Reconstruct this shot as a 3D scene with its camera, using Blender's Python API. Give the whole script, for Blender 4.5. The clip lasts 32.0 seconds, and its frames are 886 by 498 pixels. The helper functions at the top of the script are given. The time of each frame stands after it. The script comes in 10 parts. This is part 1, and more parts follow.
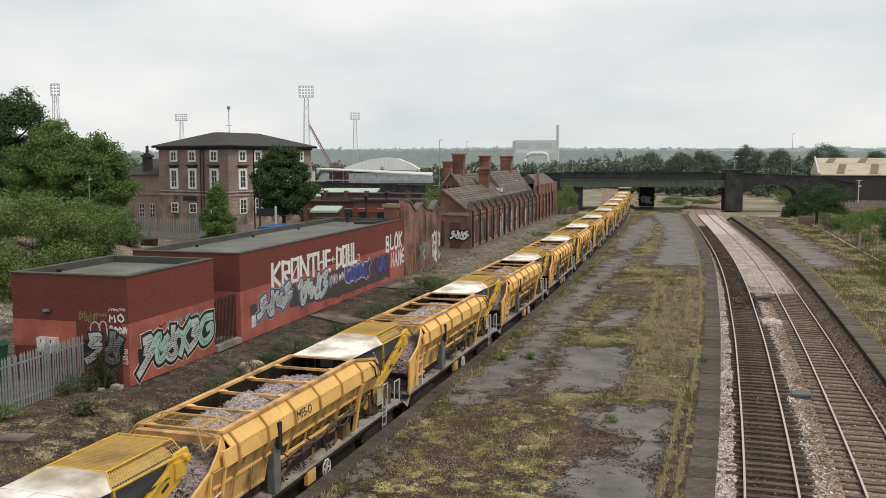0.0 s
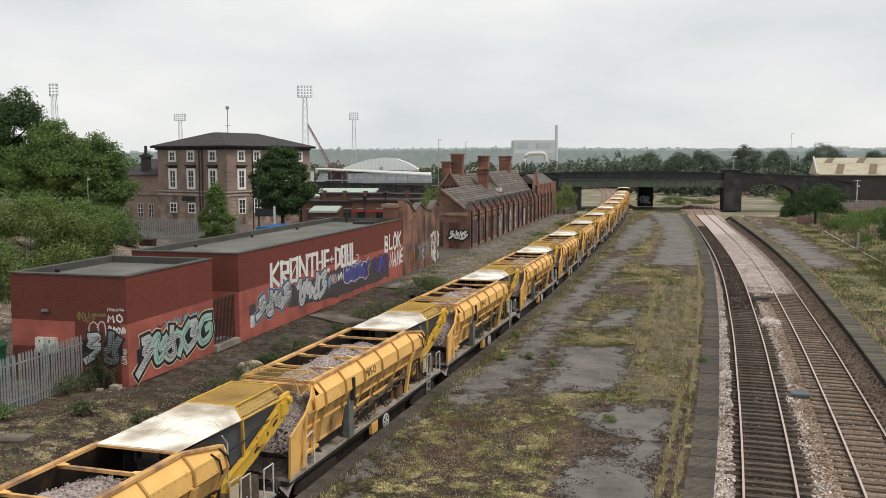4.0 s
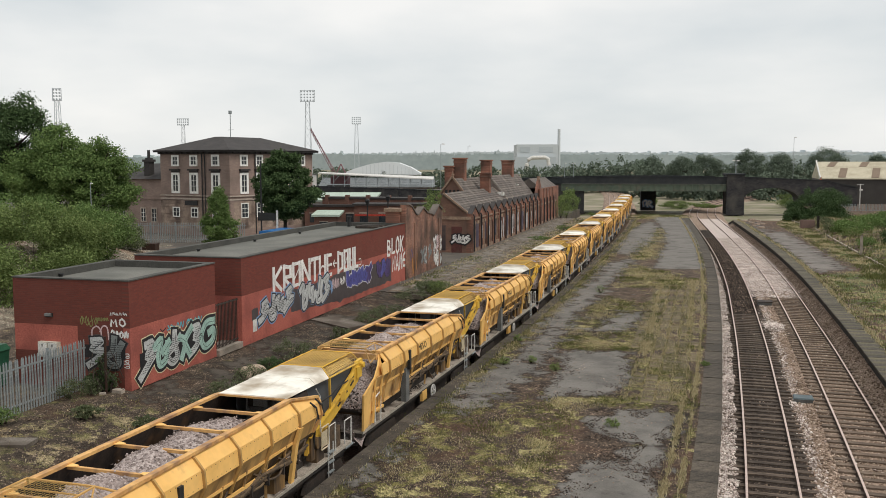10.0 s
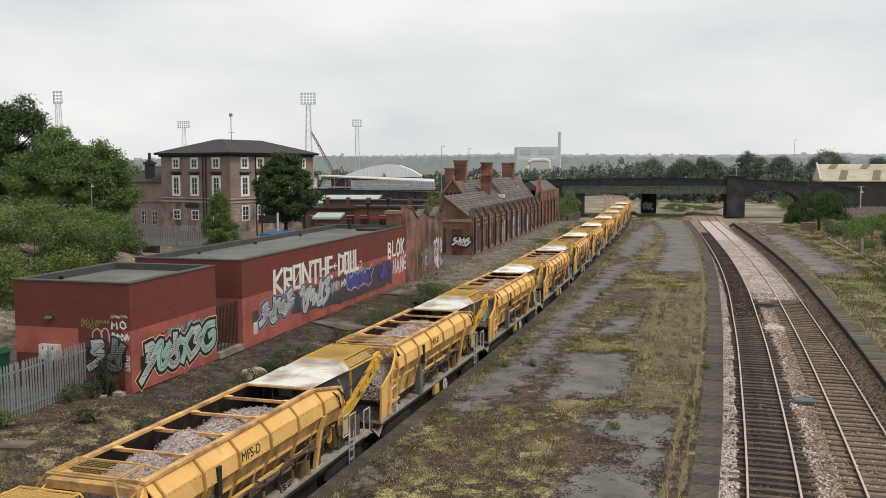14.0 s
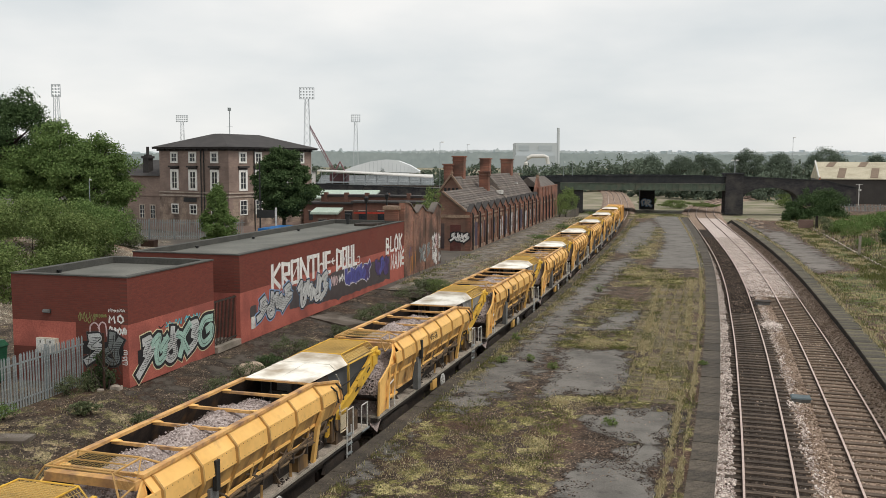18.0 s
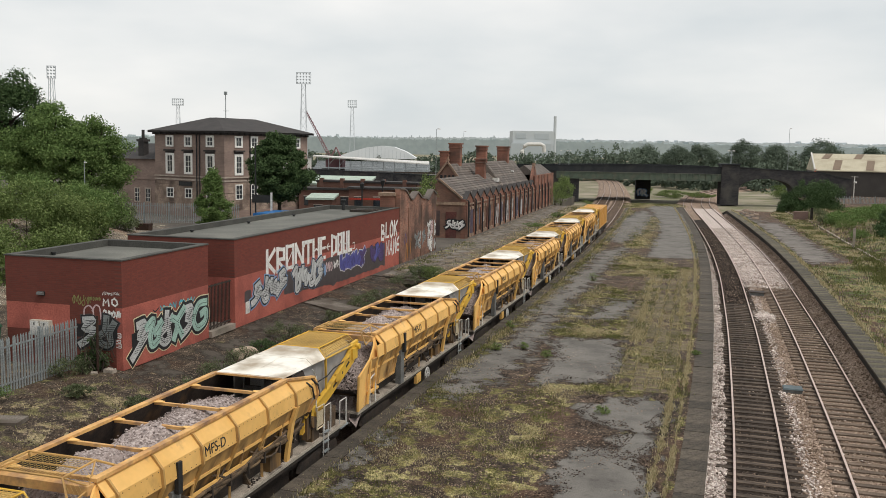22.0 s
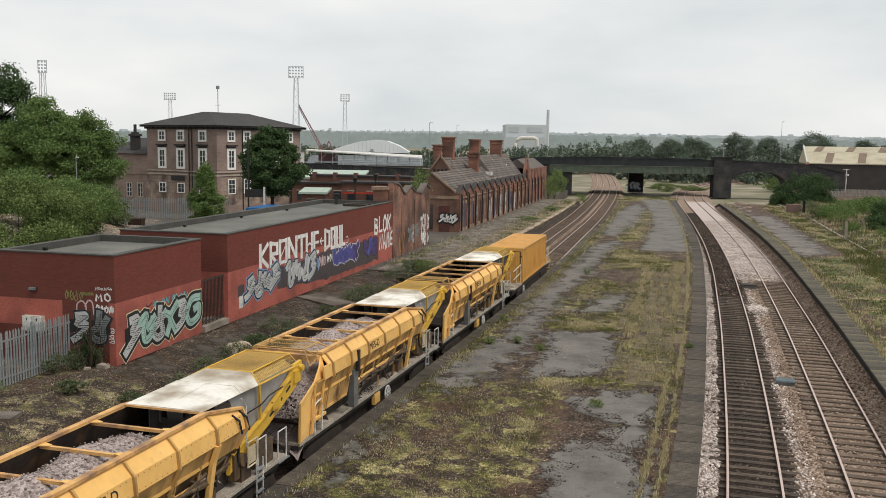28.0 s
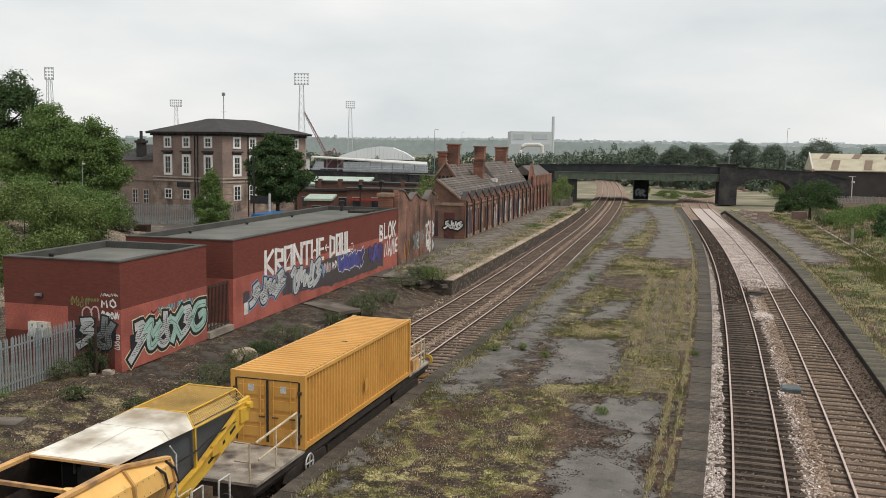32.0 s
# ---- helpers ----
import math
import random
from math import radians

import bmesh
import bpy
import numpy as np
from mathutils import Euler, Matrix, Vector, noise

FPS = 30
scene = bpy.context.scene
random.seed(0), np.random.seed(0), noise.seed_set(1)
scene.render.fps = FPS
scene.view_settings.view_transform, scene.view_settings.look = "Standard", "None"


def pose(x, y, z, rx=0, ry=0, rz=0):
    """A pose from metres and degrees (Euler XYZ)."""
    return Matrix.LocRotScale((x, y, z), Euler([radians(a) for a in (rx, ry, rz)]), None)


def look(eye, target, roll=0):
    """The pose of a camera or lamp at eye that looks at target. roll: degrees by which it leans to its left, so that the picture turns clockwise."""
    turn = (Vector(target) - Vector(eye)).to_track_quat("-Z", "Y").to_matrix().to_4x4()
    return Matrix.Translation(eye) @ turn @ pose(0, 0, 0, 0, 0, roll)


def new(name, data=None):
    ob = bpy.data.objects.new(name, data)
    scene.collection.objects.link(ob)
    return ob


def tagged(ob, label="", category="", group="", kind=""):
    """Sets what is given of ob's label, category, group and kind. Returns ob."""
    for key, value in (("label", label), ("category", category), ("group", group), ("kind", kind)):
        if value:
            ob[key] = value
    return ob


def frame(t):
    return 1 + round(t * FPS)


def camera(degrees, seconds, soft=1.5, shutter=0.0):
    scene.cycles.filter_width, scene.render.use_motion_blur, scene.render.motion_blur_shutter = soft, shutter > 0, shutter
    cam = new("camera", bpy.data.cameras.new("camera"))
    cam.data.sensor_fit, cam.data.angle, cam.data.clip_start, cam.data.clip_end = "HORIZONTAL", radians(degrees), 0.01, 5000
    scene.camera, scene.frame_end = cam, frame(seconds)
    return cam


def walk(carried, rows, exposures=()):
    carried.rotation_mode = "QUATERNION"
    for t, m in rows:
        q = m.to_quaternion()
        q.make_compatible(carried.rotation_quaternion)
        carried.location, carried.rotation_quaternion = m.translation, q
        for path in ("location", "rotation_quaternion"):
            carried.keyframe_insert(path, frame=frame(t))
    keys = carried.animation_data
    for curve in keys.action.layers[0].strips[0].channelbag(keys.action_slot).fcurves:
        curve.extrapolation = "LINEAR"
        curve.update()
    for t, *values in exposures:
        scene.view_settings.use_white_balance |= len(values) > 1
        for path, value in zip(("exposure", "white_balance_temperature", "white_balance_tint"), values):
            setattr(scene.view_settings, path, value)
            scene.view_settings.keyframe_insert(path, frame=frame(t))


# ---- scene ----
EYE_Z = 9.7
PATH = [
    (0, 84.360, 0.000, 14.907), (0.5, 84.314, -0.055, 14.857), (1, 84.283, -0.098, 14.792),
    (1.5, 84.287, -0.132, 14.743), (2, 84.305, -0.118, 14.708), (2.5, 84.324, -0.101, 14.724),
    (3, 84.356, -0.082, 14.749), (3.5, 84.361, -0.005, 14.804), (5.5, 84.361, -0.002, 14.890),
    (6, 84.386, -0.089, 14.851), (6.5, 84.391, -0.102, 14.796), (7, 84.372, -0.147, 14.760),
    (7.5, 84.336, -0.199, 14.729), (8, 84.373, -0.096, 14.732), (8.5, 84.452, 0.039, 14.813),
    (9, 84.535, 0.066, 14.928), (9.5, 84.566, 0.098, 14.974), (10, 84.623, 0.053, 14.988),
    (10.5, 84.627, 0.036, 14.989), (11, 84.602, 0.057, 14.975), (11.5, 84.631, 0.016, 14.969),
    (12, 84.695, 0.048, 14.984), (12.5, 84.764, 0.098, 15.015), (13, 84.781, 0.085, 15.016),
    (13.5, 84.781, 0.085, 15.016), (14, 84.781, 0.080, 15.026), (14.5, 84.745, 0.046, 15.014),
    (16.5, 84.427, -0.046, 14.935), (17, 84.423, -0.030, 14.926), (17.5, 84.493, -0.110, 14.955),
    (18, 84.504, -0.240, 14.933), (18.5, 84.367, -0.361, 14.875), (19, 84.371, -0.384, 15.232),
    (19.5, 84.310, -0.509, 15.534), (20, 84.081, -0.680, 15.407), (20.5, 83.954, -0.706, 15.132),
    (21, 83.876, -0.818, 14.850), (21.5, 83.759, -0.975, 14.719), (22, 83.688, -0.969, 14.703),
    (22.5, 83.685, -0.934, 14.644), (23, 83.823, -0.927, 14.562), (23.5, 83.951, -0.913, 14.474),
    (24, 83.906, -0.901, 14.470), (24.5, 83.771, -0.877, 14.486), (25, 83.569, -0.888, 14.390),
    (25.5, 83.413, -0.909, 14.328), (27.5, 83.230, -0.856, 14.271), (28, 83.308, -0.819, 14.264),
    (28.5, 83.392, -0.788, 14.299), (29, 83.424, -0.765, 14.316), (29.5, 83.523, -0.731, 14.347),
    (30, 83.657, -0.638, 14.410), (30.5, 83.845, -0.604, 14.548), (31, 83.893, -0.747, 14.731),
    (31.5, 83.770, -0.927, 14.726), (32, 83.728, -0.856, 14.589),
]
cam = camera(52.2, 32.0, soft=0.65)
walk(cam, [(t, pose(0, 0, EYE_Z, rx, ry, rz)) for t, rx, ry, rz in PATH], exposures=((0, 0.0), (32, 0.0)))

# ---- sky and sun: a bright overcast afternoon ----
world = bpy.data.worlds.new("overcast")
scene.world = world
world.use_nodes = True
wn, wl = world.node_tree.nodes, world.node_tree.links
wn.clear()
w_out, w_bg = wn.new("ShaderNodeOutputWorld"), wn.new("ShaderNodeBackground")
w_sky = wn.new("ShaderNodeTexSky")
w_sky.sky_type, w_sky.sun_disc = "NISHITA", False
w_sky.sun_elevation, w_sky.sun_rotation = radians(60), radians(111)
w_co, w_map = wn.new("ShaderNodeTexCoord"), wn.new("ShaderNodeMapping")
w_map.inputs["Scale"].default_value = (1.1, 1.1, 3.4)
w_map.inputs["Location"].default_value = (0.3, 0.1, 0.2)
w_noise, w_ramp = wn.new("ShaderNodeTexNoise"), wn.new("ShaderNodeValToRGB")
w_noise.inputs["Scale"].default_value, w_noise.inputs["Detail"].default_value = 2.1, 5.0
w_noise.inputs["Roughness"].default_value = 0.5
w_ramp.color_ramp.elements[0].position, w_ramp.color_ramp.elements[1].position = 0.36, 0.66
w_ramp.color_ramp.elements[0].color = (0.70, 0.74, 0.755, 1)
w_ramp.color_ramp.elements[1].color = (0.965, 0.955, 0.93, 1)
w_dim, w_mix = wn.new("ShaderNodeVectorMath"), wn.new("ShaderNodeMix")
w_dim.operation = "SCALE"
w_dim.inputs["Scale"].default_value = 0.1
w_mix.data_type = "RGBA"
w_mix.inputs["Factor"].default_value = 0.93
wl.new(w_co.outputs["Generated"], w_map.inputs["Vector"])
wl.new(w_map.outputs["Vector"], w_noise.inputs["Vector"])
wl.new(w_noise.outputs["Fac"], w_ramp.inputs["Fac"])
wl.new(w_sky.outputs["Color"], w_dim.inputs[0])
wl.new(w_dim.outputs["Vector"], w_mix.inputs[6])
wl.new(w_ramp.outputs["Color"], w_mix.inputs[7])
wl.new(w_mix.outputs[2], w_bg.inputs["Color"])
wl.new(w_bg.outputs["Background"], w_out.inputs["Surface"])
w_bg.inputs["Strength"].default_value = 1.0
sun = new("sun", bpy.data.lights.new("sun", "SUN"))
sun.data.energy, sun.data.angle, sun.data.color = 2.1, radians(22), (1.0, 0.95, 0.88)
sun.matrix_world = look((58, -2, 104), (0, 20, 0))


# ---- builders ----
class Geo:
    """Vertices and faces of one mesh."""

    def __init__(self):
        self.v, self.f = [], []

    def add(self, pts, faces):
        n = len(self.v)
        self.v += [tuple(p) for p in pts]
        self.f += [tuple(n + i for i in f) for f in faces]
        return self

    def box(self, x0, x1, y0, y1, z0, z1):
        pts = [(x, y, z) for z in (z0, z1) for y in (y0, y1) for x in (x0, x1)]
        return self.add(pts, [(0, 2, 3, 1), (4, 5, 7, 6), (0, 1, 5, 4), (2, 6, 7, 3), (0, 4, 6, 2), (1, 3, 7, 5)])

    def loft(self, rings, caps=True, closed=True):
        n, k = len(rings[0]), len(rings)
        faces = []
        for i in range(k - 1):
            for j in range(n if closed else n - 1):
                a, b = i * n + j, i * n + (j + 1) % n
                faces.append((a, b, b + n, a + n))
        if caps and closed:
            faces += [tuple(range(n))[::-1], tuple(range((k - 1) * n, k * n))]
        return self.add([p for r in rings for p in r], faces)

    def prism(self, poly, axis, a, b):
        """A flat outline, drawn out along x, y or z from a to b."""
        put = {"x": lambda p, q, s: (s, p, q), "y": lambda p, q, s: (p, s, q), "z": lambda p, q, s: (p, q, s)}[axis]
        return self.loft([[put(p, q, s) for p, q in poly] for s in (a, b)])

    def tube(self, pts, r, n=6, r2=None):
        pts = [Vector(p) for p in pts]
        rings = []
        for i, p in enumerate(pts):
            d = (pts[min(i + 1, len(pts) - 1)] - pts[max(i - 1, 0)]).normalized()
            u = d.cross(Vector((0, 0, 1)) if abs(d.z) < 0.95 else Vector((1, 0, 0))).normalized()
            w = d.cross(u)
            rr = r if r2 is None else r + (r2 - r) * i / max(1, len(pts) - 1)
            rings.append([p + (u * math.cos(a) + w * math.sin(a)) * rr for a in (2 * math.pi * (j + 0.5) / n for j in range(n))])
        return self.loft(rings)

    def bar(self, p, q, w, h):
        """A straight bar of width w and height h from p to q."""
        p, q = Vector(p), Vector(q)
        d = (q - p).normalized()
        u = d.cross(Vector((0, 0, 1)) if abs(d.z) < 0.98 else Vector((0, 1, 0))).normalized() * (w / 2)
        n = u.cross(d).normalized() * (h / 2)
        return self.loft([[c + u + n, c - u + n, c - u - n, c + u - n] for c in (p, q)])

    def ring(self, c, r, tube, axis="x", n=18, m=5):
        rings = []
        for i in range(n + 1):
            a = 2 * math.pi * i / n
            e = Vector((0, math.cos(a), math.sin(a))) if axis == "x" else Vector((math.cos(a), math.sin(a), 0))
            k = Vector((1, 0, 0)) if axis == "x" else Vector((0, 0, 1))
            rings.append([Vector(c) + e * (r + tube * math.cos(b)) + k * tube * math.sin(b) for b in (2 * math.pi * j / m for j in range(m))])
        return self.loft(rings, caps=False)

    def disc(self, c, r, h, axis="x", n=16):
        c = Vector(c)
        e = [Vector((0, math.cos(a), math.sin(a))) if axis == "x" else Vector((math.cos(a), 0, math.sin(a))) if axis == "y" else Vector((math.cos(a), math.sin(a), 0))
             for a in (2 * math.pi * i / n for i in range(n))]
        k = {"x": Vector((1, 0, 0)), "y": Vector((0, 1, 0)), "z": Vector((0, 0, 1))}[axis] * (h / 2)
        return self.loft([[c + d * r - k for d in e], [c + d * r + k for d in e]])

    def mesh(self, name):
        me = bpy.data.meshes.new(name)
        me.from_pydata(self.v, [], self.f)
        me.update()
        return me


def part(name, g, mat, parent=None, label="", smooth=False):
    """One mesh object, under a thing or a part."""
    me = g.mesh(name) if isinstance(g, Geo) else g
    if mat and not me.materials:
        me.materials.append(mat)
    if smooth:
        me.polygons.foreach_set("use_smooth", [True] * len(me.polygons))
    ob = new(name, me)
    if parent is not None:
        ob.parent = parent
    if label:
        tagged(ob, label)
    return ob


def thing(name, label, category, m=None, group="", kind=""):
    """An empty at the base of a thing made of parts."""
    ob = new(name)
    ob.empty_display_size = 0.3
    if m is not None:
        ob.matrix_basis = m
    return tagged(ob, label, category, group, kind)


def single(name, g, mat, label, category, m=None, group="", kind="", smooth=False):
    ob = part(name, g, mat, smooth=smooth)
    if m is not None:
        ob.matrix_basis = m
    return tagged(ob, label, category, group, kind)


def curve_x(pts, y):
    """x of a smooth line through (x, y) points."""
    n = len(pts)
    i = 0
    while i < n - 2 and y > pts[i + 1][1]:
        i += 1
    (x0, y0), (x1, y1) = pts[i], pts[i + 1]
    slope = lambda j: (pts[min(j + 1, n - 1)][0] - pts[max(j - 1, 0)][0]) / (pts[min(j + 1, n - 1)][1] - pts[max(j - 1, 0)][1])
    h = y1 - y0
    s = (y - y0) / h
    if s < 0 or s > 1:
        return x0 + slope(i) * (y - y0) if s < 0 else x1 + slope(i + 1) * (y - y1)
    m0, m1 = slope(i) * h, slope(i + 1) * h
    return (2 * s**3 - 3 * s**2 + 1) * x0 + (s**3 - 2 * s**2 + s) * m0 + (3 * s**2 - 2 * s**3) * x1 + (s**3 - s**2) * m1


# ---- the lines of the four tracks (x, y), rail heads at z = 0 ----
LINE_R = [(-23.4, -300), (-19.0, -180), (-14.7, -60), (-12.75, -20), (-12.0, 0), (-11.2, 23), (-10.35, 44), (-9.9, 59), (-9.5, 98),
          (-9.4, 115), (-9.6, 135), (-10.9, 177), (-14.3, 228), (-22.5, 315), (-36.0, 400)]
LINE_A = [(-1.5, -60), (0.9, 0), (2.64, 26), (3.5, 46.5), (3.82, 58), (4.15, 77), (3.98, 99.5), (3.05, 130), (1.55, 171), (1.9, 196), (2.9, 215),
          (4.9, 233), (8.6, 252), (14.2, 271), (31, 312), (62, 370)]


def ease(y):
    """How far the train's lines lie from the platform edges' own curve."""
    return 0.4 * max(0.0, 1 - ((y - 150) / 75) ** 2)


def x_R(y):
    return curve_x(LINE_R, y) - ease(y)


def x_L(y):
    return x_R(y) - 3.1


def x_A(y):
    return curve_x(LINE_A, y)


def x_B(y):
    return x_A(y) + 3.38


# ---- materials ----
def material(name, a, b, scale=2.0, fine=30.0, rough=0.85, bump=0.3, metal=0.0, dirt=None, dirt_scale=0.6, dirt_at=0.58, dirt_soft=0.12,
             stretch=(1, 1, 1), dist=0.01, vary=0.0, spec=0.3, grain=0.55):
    """Two tones at one scale, grain at a finer one, and stains of a third colour."""
    m = bpy.data.materials.new(name)
    m.use_nodes = True
    n, l = m.node_tree.nodes, m.node_tree.links
    bs = n["Principled BSDF"]
    bs.inputs["Roughness"].default_value, bs.inputs["Metallic"].default_value = rough, metal
    bs.inputs["Specular IOR Level"].default_value = spec
    co, mp = n.new("ShaderNodeTexCoord"), n.new("ShaderNodeMapping")
    mp.inputs["Scale"].default_value = stretch
    l.new(co.outputs["Object"], mp.inputs["Vector"])

    def noise_at(s, detail):
        t = n.new("ShaderNodeTexNoise")
        t.inputs["Scale"].default_value, t.inputs["Detail"].default_value = s, detail
        l.new(mp.outputs["Vector"], t.inputs["Vector"])
        return t

    def blend(fac, c1, c2, mode="MIX"):
        x = n.new("ShaderNodeMix")
        x.data_type, x.blend_type = "RGBA", mode
        if isinstance(fac, float):
            x.inputs["Factor"].default_value = fac
        else:
            l.new(fac, x.inputs["Factor"])
        for k, c in ((6, c1), (7, c2)):
            if isinstance(c, tuple):
                x.inputs[k].default_value = (*c, 1)
            else:
                l.new(c, x.inputs[k])
        return x.outputs[2]

    def ramp(src, lo, hi, c0=(0, 0, 0), c1=(1, 1, 1)):
        r = n.new("ShaderNodeValToRGB")
        r.color_ramp.elements[0].position, r.color_ramp.elements[1].position = lo, hi
        r.color_ramp.elements[0].color, r.color_ramp.elements[1].color = (*c0, 1), (*c1, 1)
        l.new(src, r.inputs["Fac"])
        return r.outputs["Color"]

    big, small = noise_at(scale, 6.0), noise_at(fine, 3.0)
    col = blend(ramp(big.outputs["Fac"], 0.36, 0.64), a, b)
    col = blend(grain, col, ramp(small.outputs["Fac"], 0.36, 0.64, (0.55, 0.55, 0.55), (1.3, 1.3, 1.3)), "MULTIPLY")
    if dirt:
        d = noise_at(dirt_scale, 7.0)
        col = blend(ramp(d.outputs["Fac"], dirt_at - dirt_soft, dirt_at + dirt_soft), col, dirt)
    if vary:
        oi = n.new("ShaderNodeObjectInfo")
        col = blend(vary, col, ramp(oi.outputs["Random"], 0.0, 1.0, (0.35, 0.35, 0.35), (1.5, 1.45, 1.4)), "MULTIPLY")
    l.new(col, bs.inputs["Base Color"])
    if bump:
        bp = n.new("ShaderNodeBump")
        bp.inputs["Strength"].default_value, bp.inputs["Distance"].default_value = bump, dist
        l.new(small.outputs["Fac"], bp.inputs["Height"])
        l.new(bp.outputs["Normal"], bs.inputs["Normal"])
    return m


def stones(name, tones, size, rough=0.95, bump=1.0, dist=0.03, patch=None):
    """Loose stones: cells of several tones, with relief and large stains."""
    m = bpy.data.materials.new(name)
    m.use_nodes = True
    n, l = m.node_tree.nodes, m.node_tree.links
    bs = n["Principled BSDF"]
    bs.inputs["Roughness"].default_value, bs.inputs["Specular IOR Level"].default_value = rough, 0.15
    co, vo, ra = n.new("ShaderNodeTexCoord"), n.new("ShaderNodeTexVoronoi"), n.new("ShaderNodeValToRGB")
    vo.inputs["Scale"].default_value = 1 / size
    l.new(co.outputs["Object"], vo.inputs["Vector"])
    sep = n.new("ShaderNodeSeparateColor")
    l.new(vo.outputs["Color"], sep.inputs["Color"])
    while len(ra.color_ramp.elements) < len(tones):
        ra.color_ramp.elements.new(0.5)
    for i, c in enumerate(tones):
        ra.color_ramp.elements[i].position = i / (len(tones) - 1)
        ra.color_ramp.elements[i].color = (*c, 1)
    l.new(sep.outputs["Red"], ra.inputs["Fac"])
    col = ra.outputs["Color"]
    no, nr, mx = n.new("ShaderNodeTexNoise"), n.new("ShaderNodeValToRGB"), n.new("ShaderNodeMix")
    no.inputs["Scale"].default_value, no.inputs["Detail"].default_value = 0.35, 7
    l.new(co.outputs["Object"], no.inputs["Vector"])
    nr.color_ramp.elements[0].position, nr.color_ramp.elements[1].position = 0.42, 0.62
    l.new(no.outputs["Fac"], nr.inputs["Fac"])
    mx.data_type = "RGBA"
    l.new(nr.outputs["Color"], mx.inputs["Factor"])
    l.new(col, mx.inputs[6])
    if patch:
        mp = n.new("ShaderNodeMix")
        mp.data_type = "RGBA"
        mp.inputs["Factor"].default_value = 0.75
        l.new(col, mp.inputs[6])
        mp.inputs[7].default_value = (*patch, 1)
        l.new(mp.outputs[2], mx.inputs[7])
    else:
        l.new(col, mx.inputs[7])
    l.new(mx.outputs[2], bs.inputs["Base Color"])
    bp = n.new("ShaderNodeBump")
    bp.inputs["Strength"].default_value, bp.inputs["Distance"].default_value = bump, dist
    bp.invert = True
    l.new(vo.outputs["Distance"], bp.inputs["Height"])
    l.new(bp.outputs["Normal"], bs.inputs["Normal"])
    return m


def brickwork(name, c1, c2, mortar, stain, axis="x", rough=0.9, scale=1.0, stain_at=0.55):
    """Brick courses on a wall, for bricks too far off to tell apart. axis: the way the wall's face looks."""
    m = bpy.data.materials.new(name)
    m.use_nodes = True
    n, l = m.node_tree.nodes, m.node_tree.links
    bs = n["Principled BSDF"]
    bs.inputs["Roughness"].default_value, bs.inputs["Specular IOR Level"].default_value = rough, 0.2
    co, br = n.new("ShaderNodeTexCoord"), n.new("ShaderNodeTexBrick")
    sx, cx = n.new("ShaderNodeSeparateXYZ"), n.new("ShaderNodeCombineXYZ")
    l.new(co.outputs["Object"], sx.inputs[0])
    l.new(sx.outputs["Y" if axis == "x" else "X"], cx.inputs["X"])
    l.new(sx.outputs["Z"], cx.inputs["Y"])
    l.new(cx.outputs[0], br.inputs["Vector"])
    br.inputs["Scale"].default_value = 1.0
    br.inputs["Brick Width"].default_value, br.inputs["Row Height"].default_value = 0.225 * scale, 0.075 * scale
    br.inputs["Mortar Size"].default_value = 0.006
    br.inputs["Color1"].default_value, br.inputs["Color2"].default_value, br.inputs["Mortar"].default_value = (*c1, 1), (*c2, 1), (*mortar, 1)
    no, nr, mx = n.new("ShaderNodeTexNoise"), n.new("ShaderNodeValToRGB"), n.new("ShaderNodeMix")
    no.inputs["Scale"].default_value, no.inputs["Detail"].default_value = 0.5, 8
    l.new(co.outputs["Object"], no.inputs["Vector"])
    nr.color_ramp.elements[0].position, nr.color_ramp.elements[1].position = stain_at - 0.12, stain_at + 0.15
    l.new(no.outputs["Fac"], nr.inputs["Fac"])
    mx.data_type = "RGBA"
    l.new(nr.outputs["Color"], mx.inputs["Factor"])
    l.new(br.outputs["Color"], mx.inputs[6])
    mx.inputs[7].default_value = (*stain, 1)
    l.new(mx.outputs[2], bs.inputs["Base Color"])
    bp = n.new("ShaderNodeBump")
    bp.inputs["Strength"].default_value, bp.inputs["Distance"].default_value = 0.5, 0.006
    bp.invert = True
    l.new(br.outputs["Fac"], bp.inputs["Height"])
    l.new(bp.outputs["Normal"], bs.inputs["Normal"])
    return m


def plain(name, c, rough=0.6, metal=0.0, wear=0.25):
    k = 1 - wear
    return material(name, c, tuple(x * k for x in c), scale=3.0, fine=25.0, rough=rough, metal=metal, bump=0.1)


def leafy(name, c1, c2, c3):
    """Leaves that vary from leaf to leaf and let some light through."""
    m = bpy.data.materials.new(name)
    m.use_nodes = True
    n, l = m.node_tree.nodes, m.node_tree.links
    bs = n["Principled BSDF"]
    bs.inputs["Roughness"].default_value, bs.inputs["Specular IOR Level"].default_value = 0.75, 0.1
    ge, ra = n.new("ShaderNodeNewGeometry"), n.new("ShaderNodeValToRGB")
    ra.color_ramp.elements.new(0.5)
    for e, c, p in zip(ra.color_ramp.elements, (c1, c2, c3), (0.0, 0.55, 1.0)):
        e.position, e.color = p, (*c, 1)
    l.new(ge.outputs["Random Per Island"], ra.inputs["Fac"])
    l.new(ra.outputs["Color"], bs.inputs["Base Color"])
    tr, ad = n.new("ShaderNodeBsdfTranslucent"), n.new("ShaderNodeMixShader")
    l.new(ra.outputs["Color"], tr.inputs["Color"])
    ad.inputs["Fac"].default_value = 0.25
    l.new(bs.outputs["BSDF"], ad.inputs[1])
    l.new(tr.outputs["BSDF"], ad.inputs[2])
    l.new(ad.outputs["Shader"], n["Material Output"].inputs["Surface"])
    return m


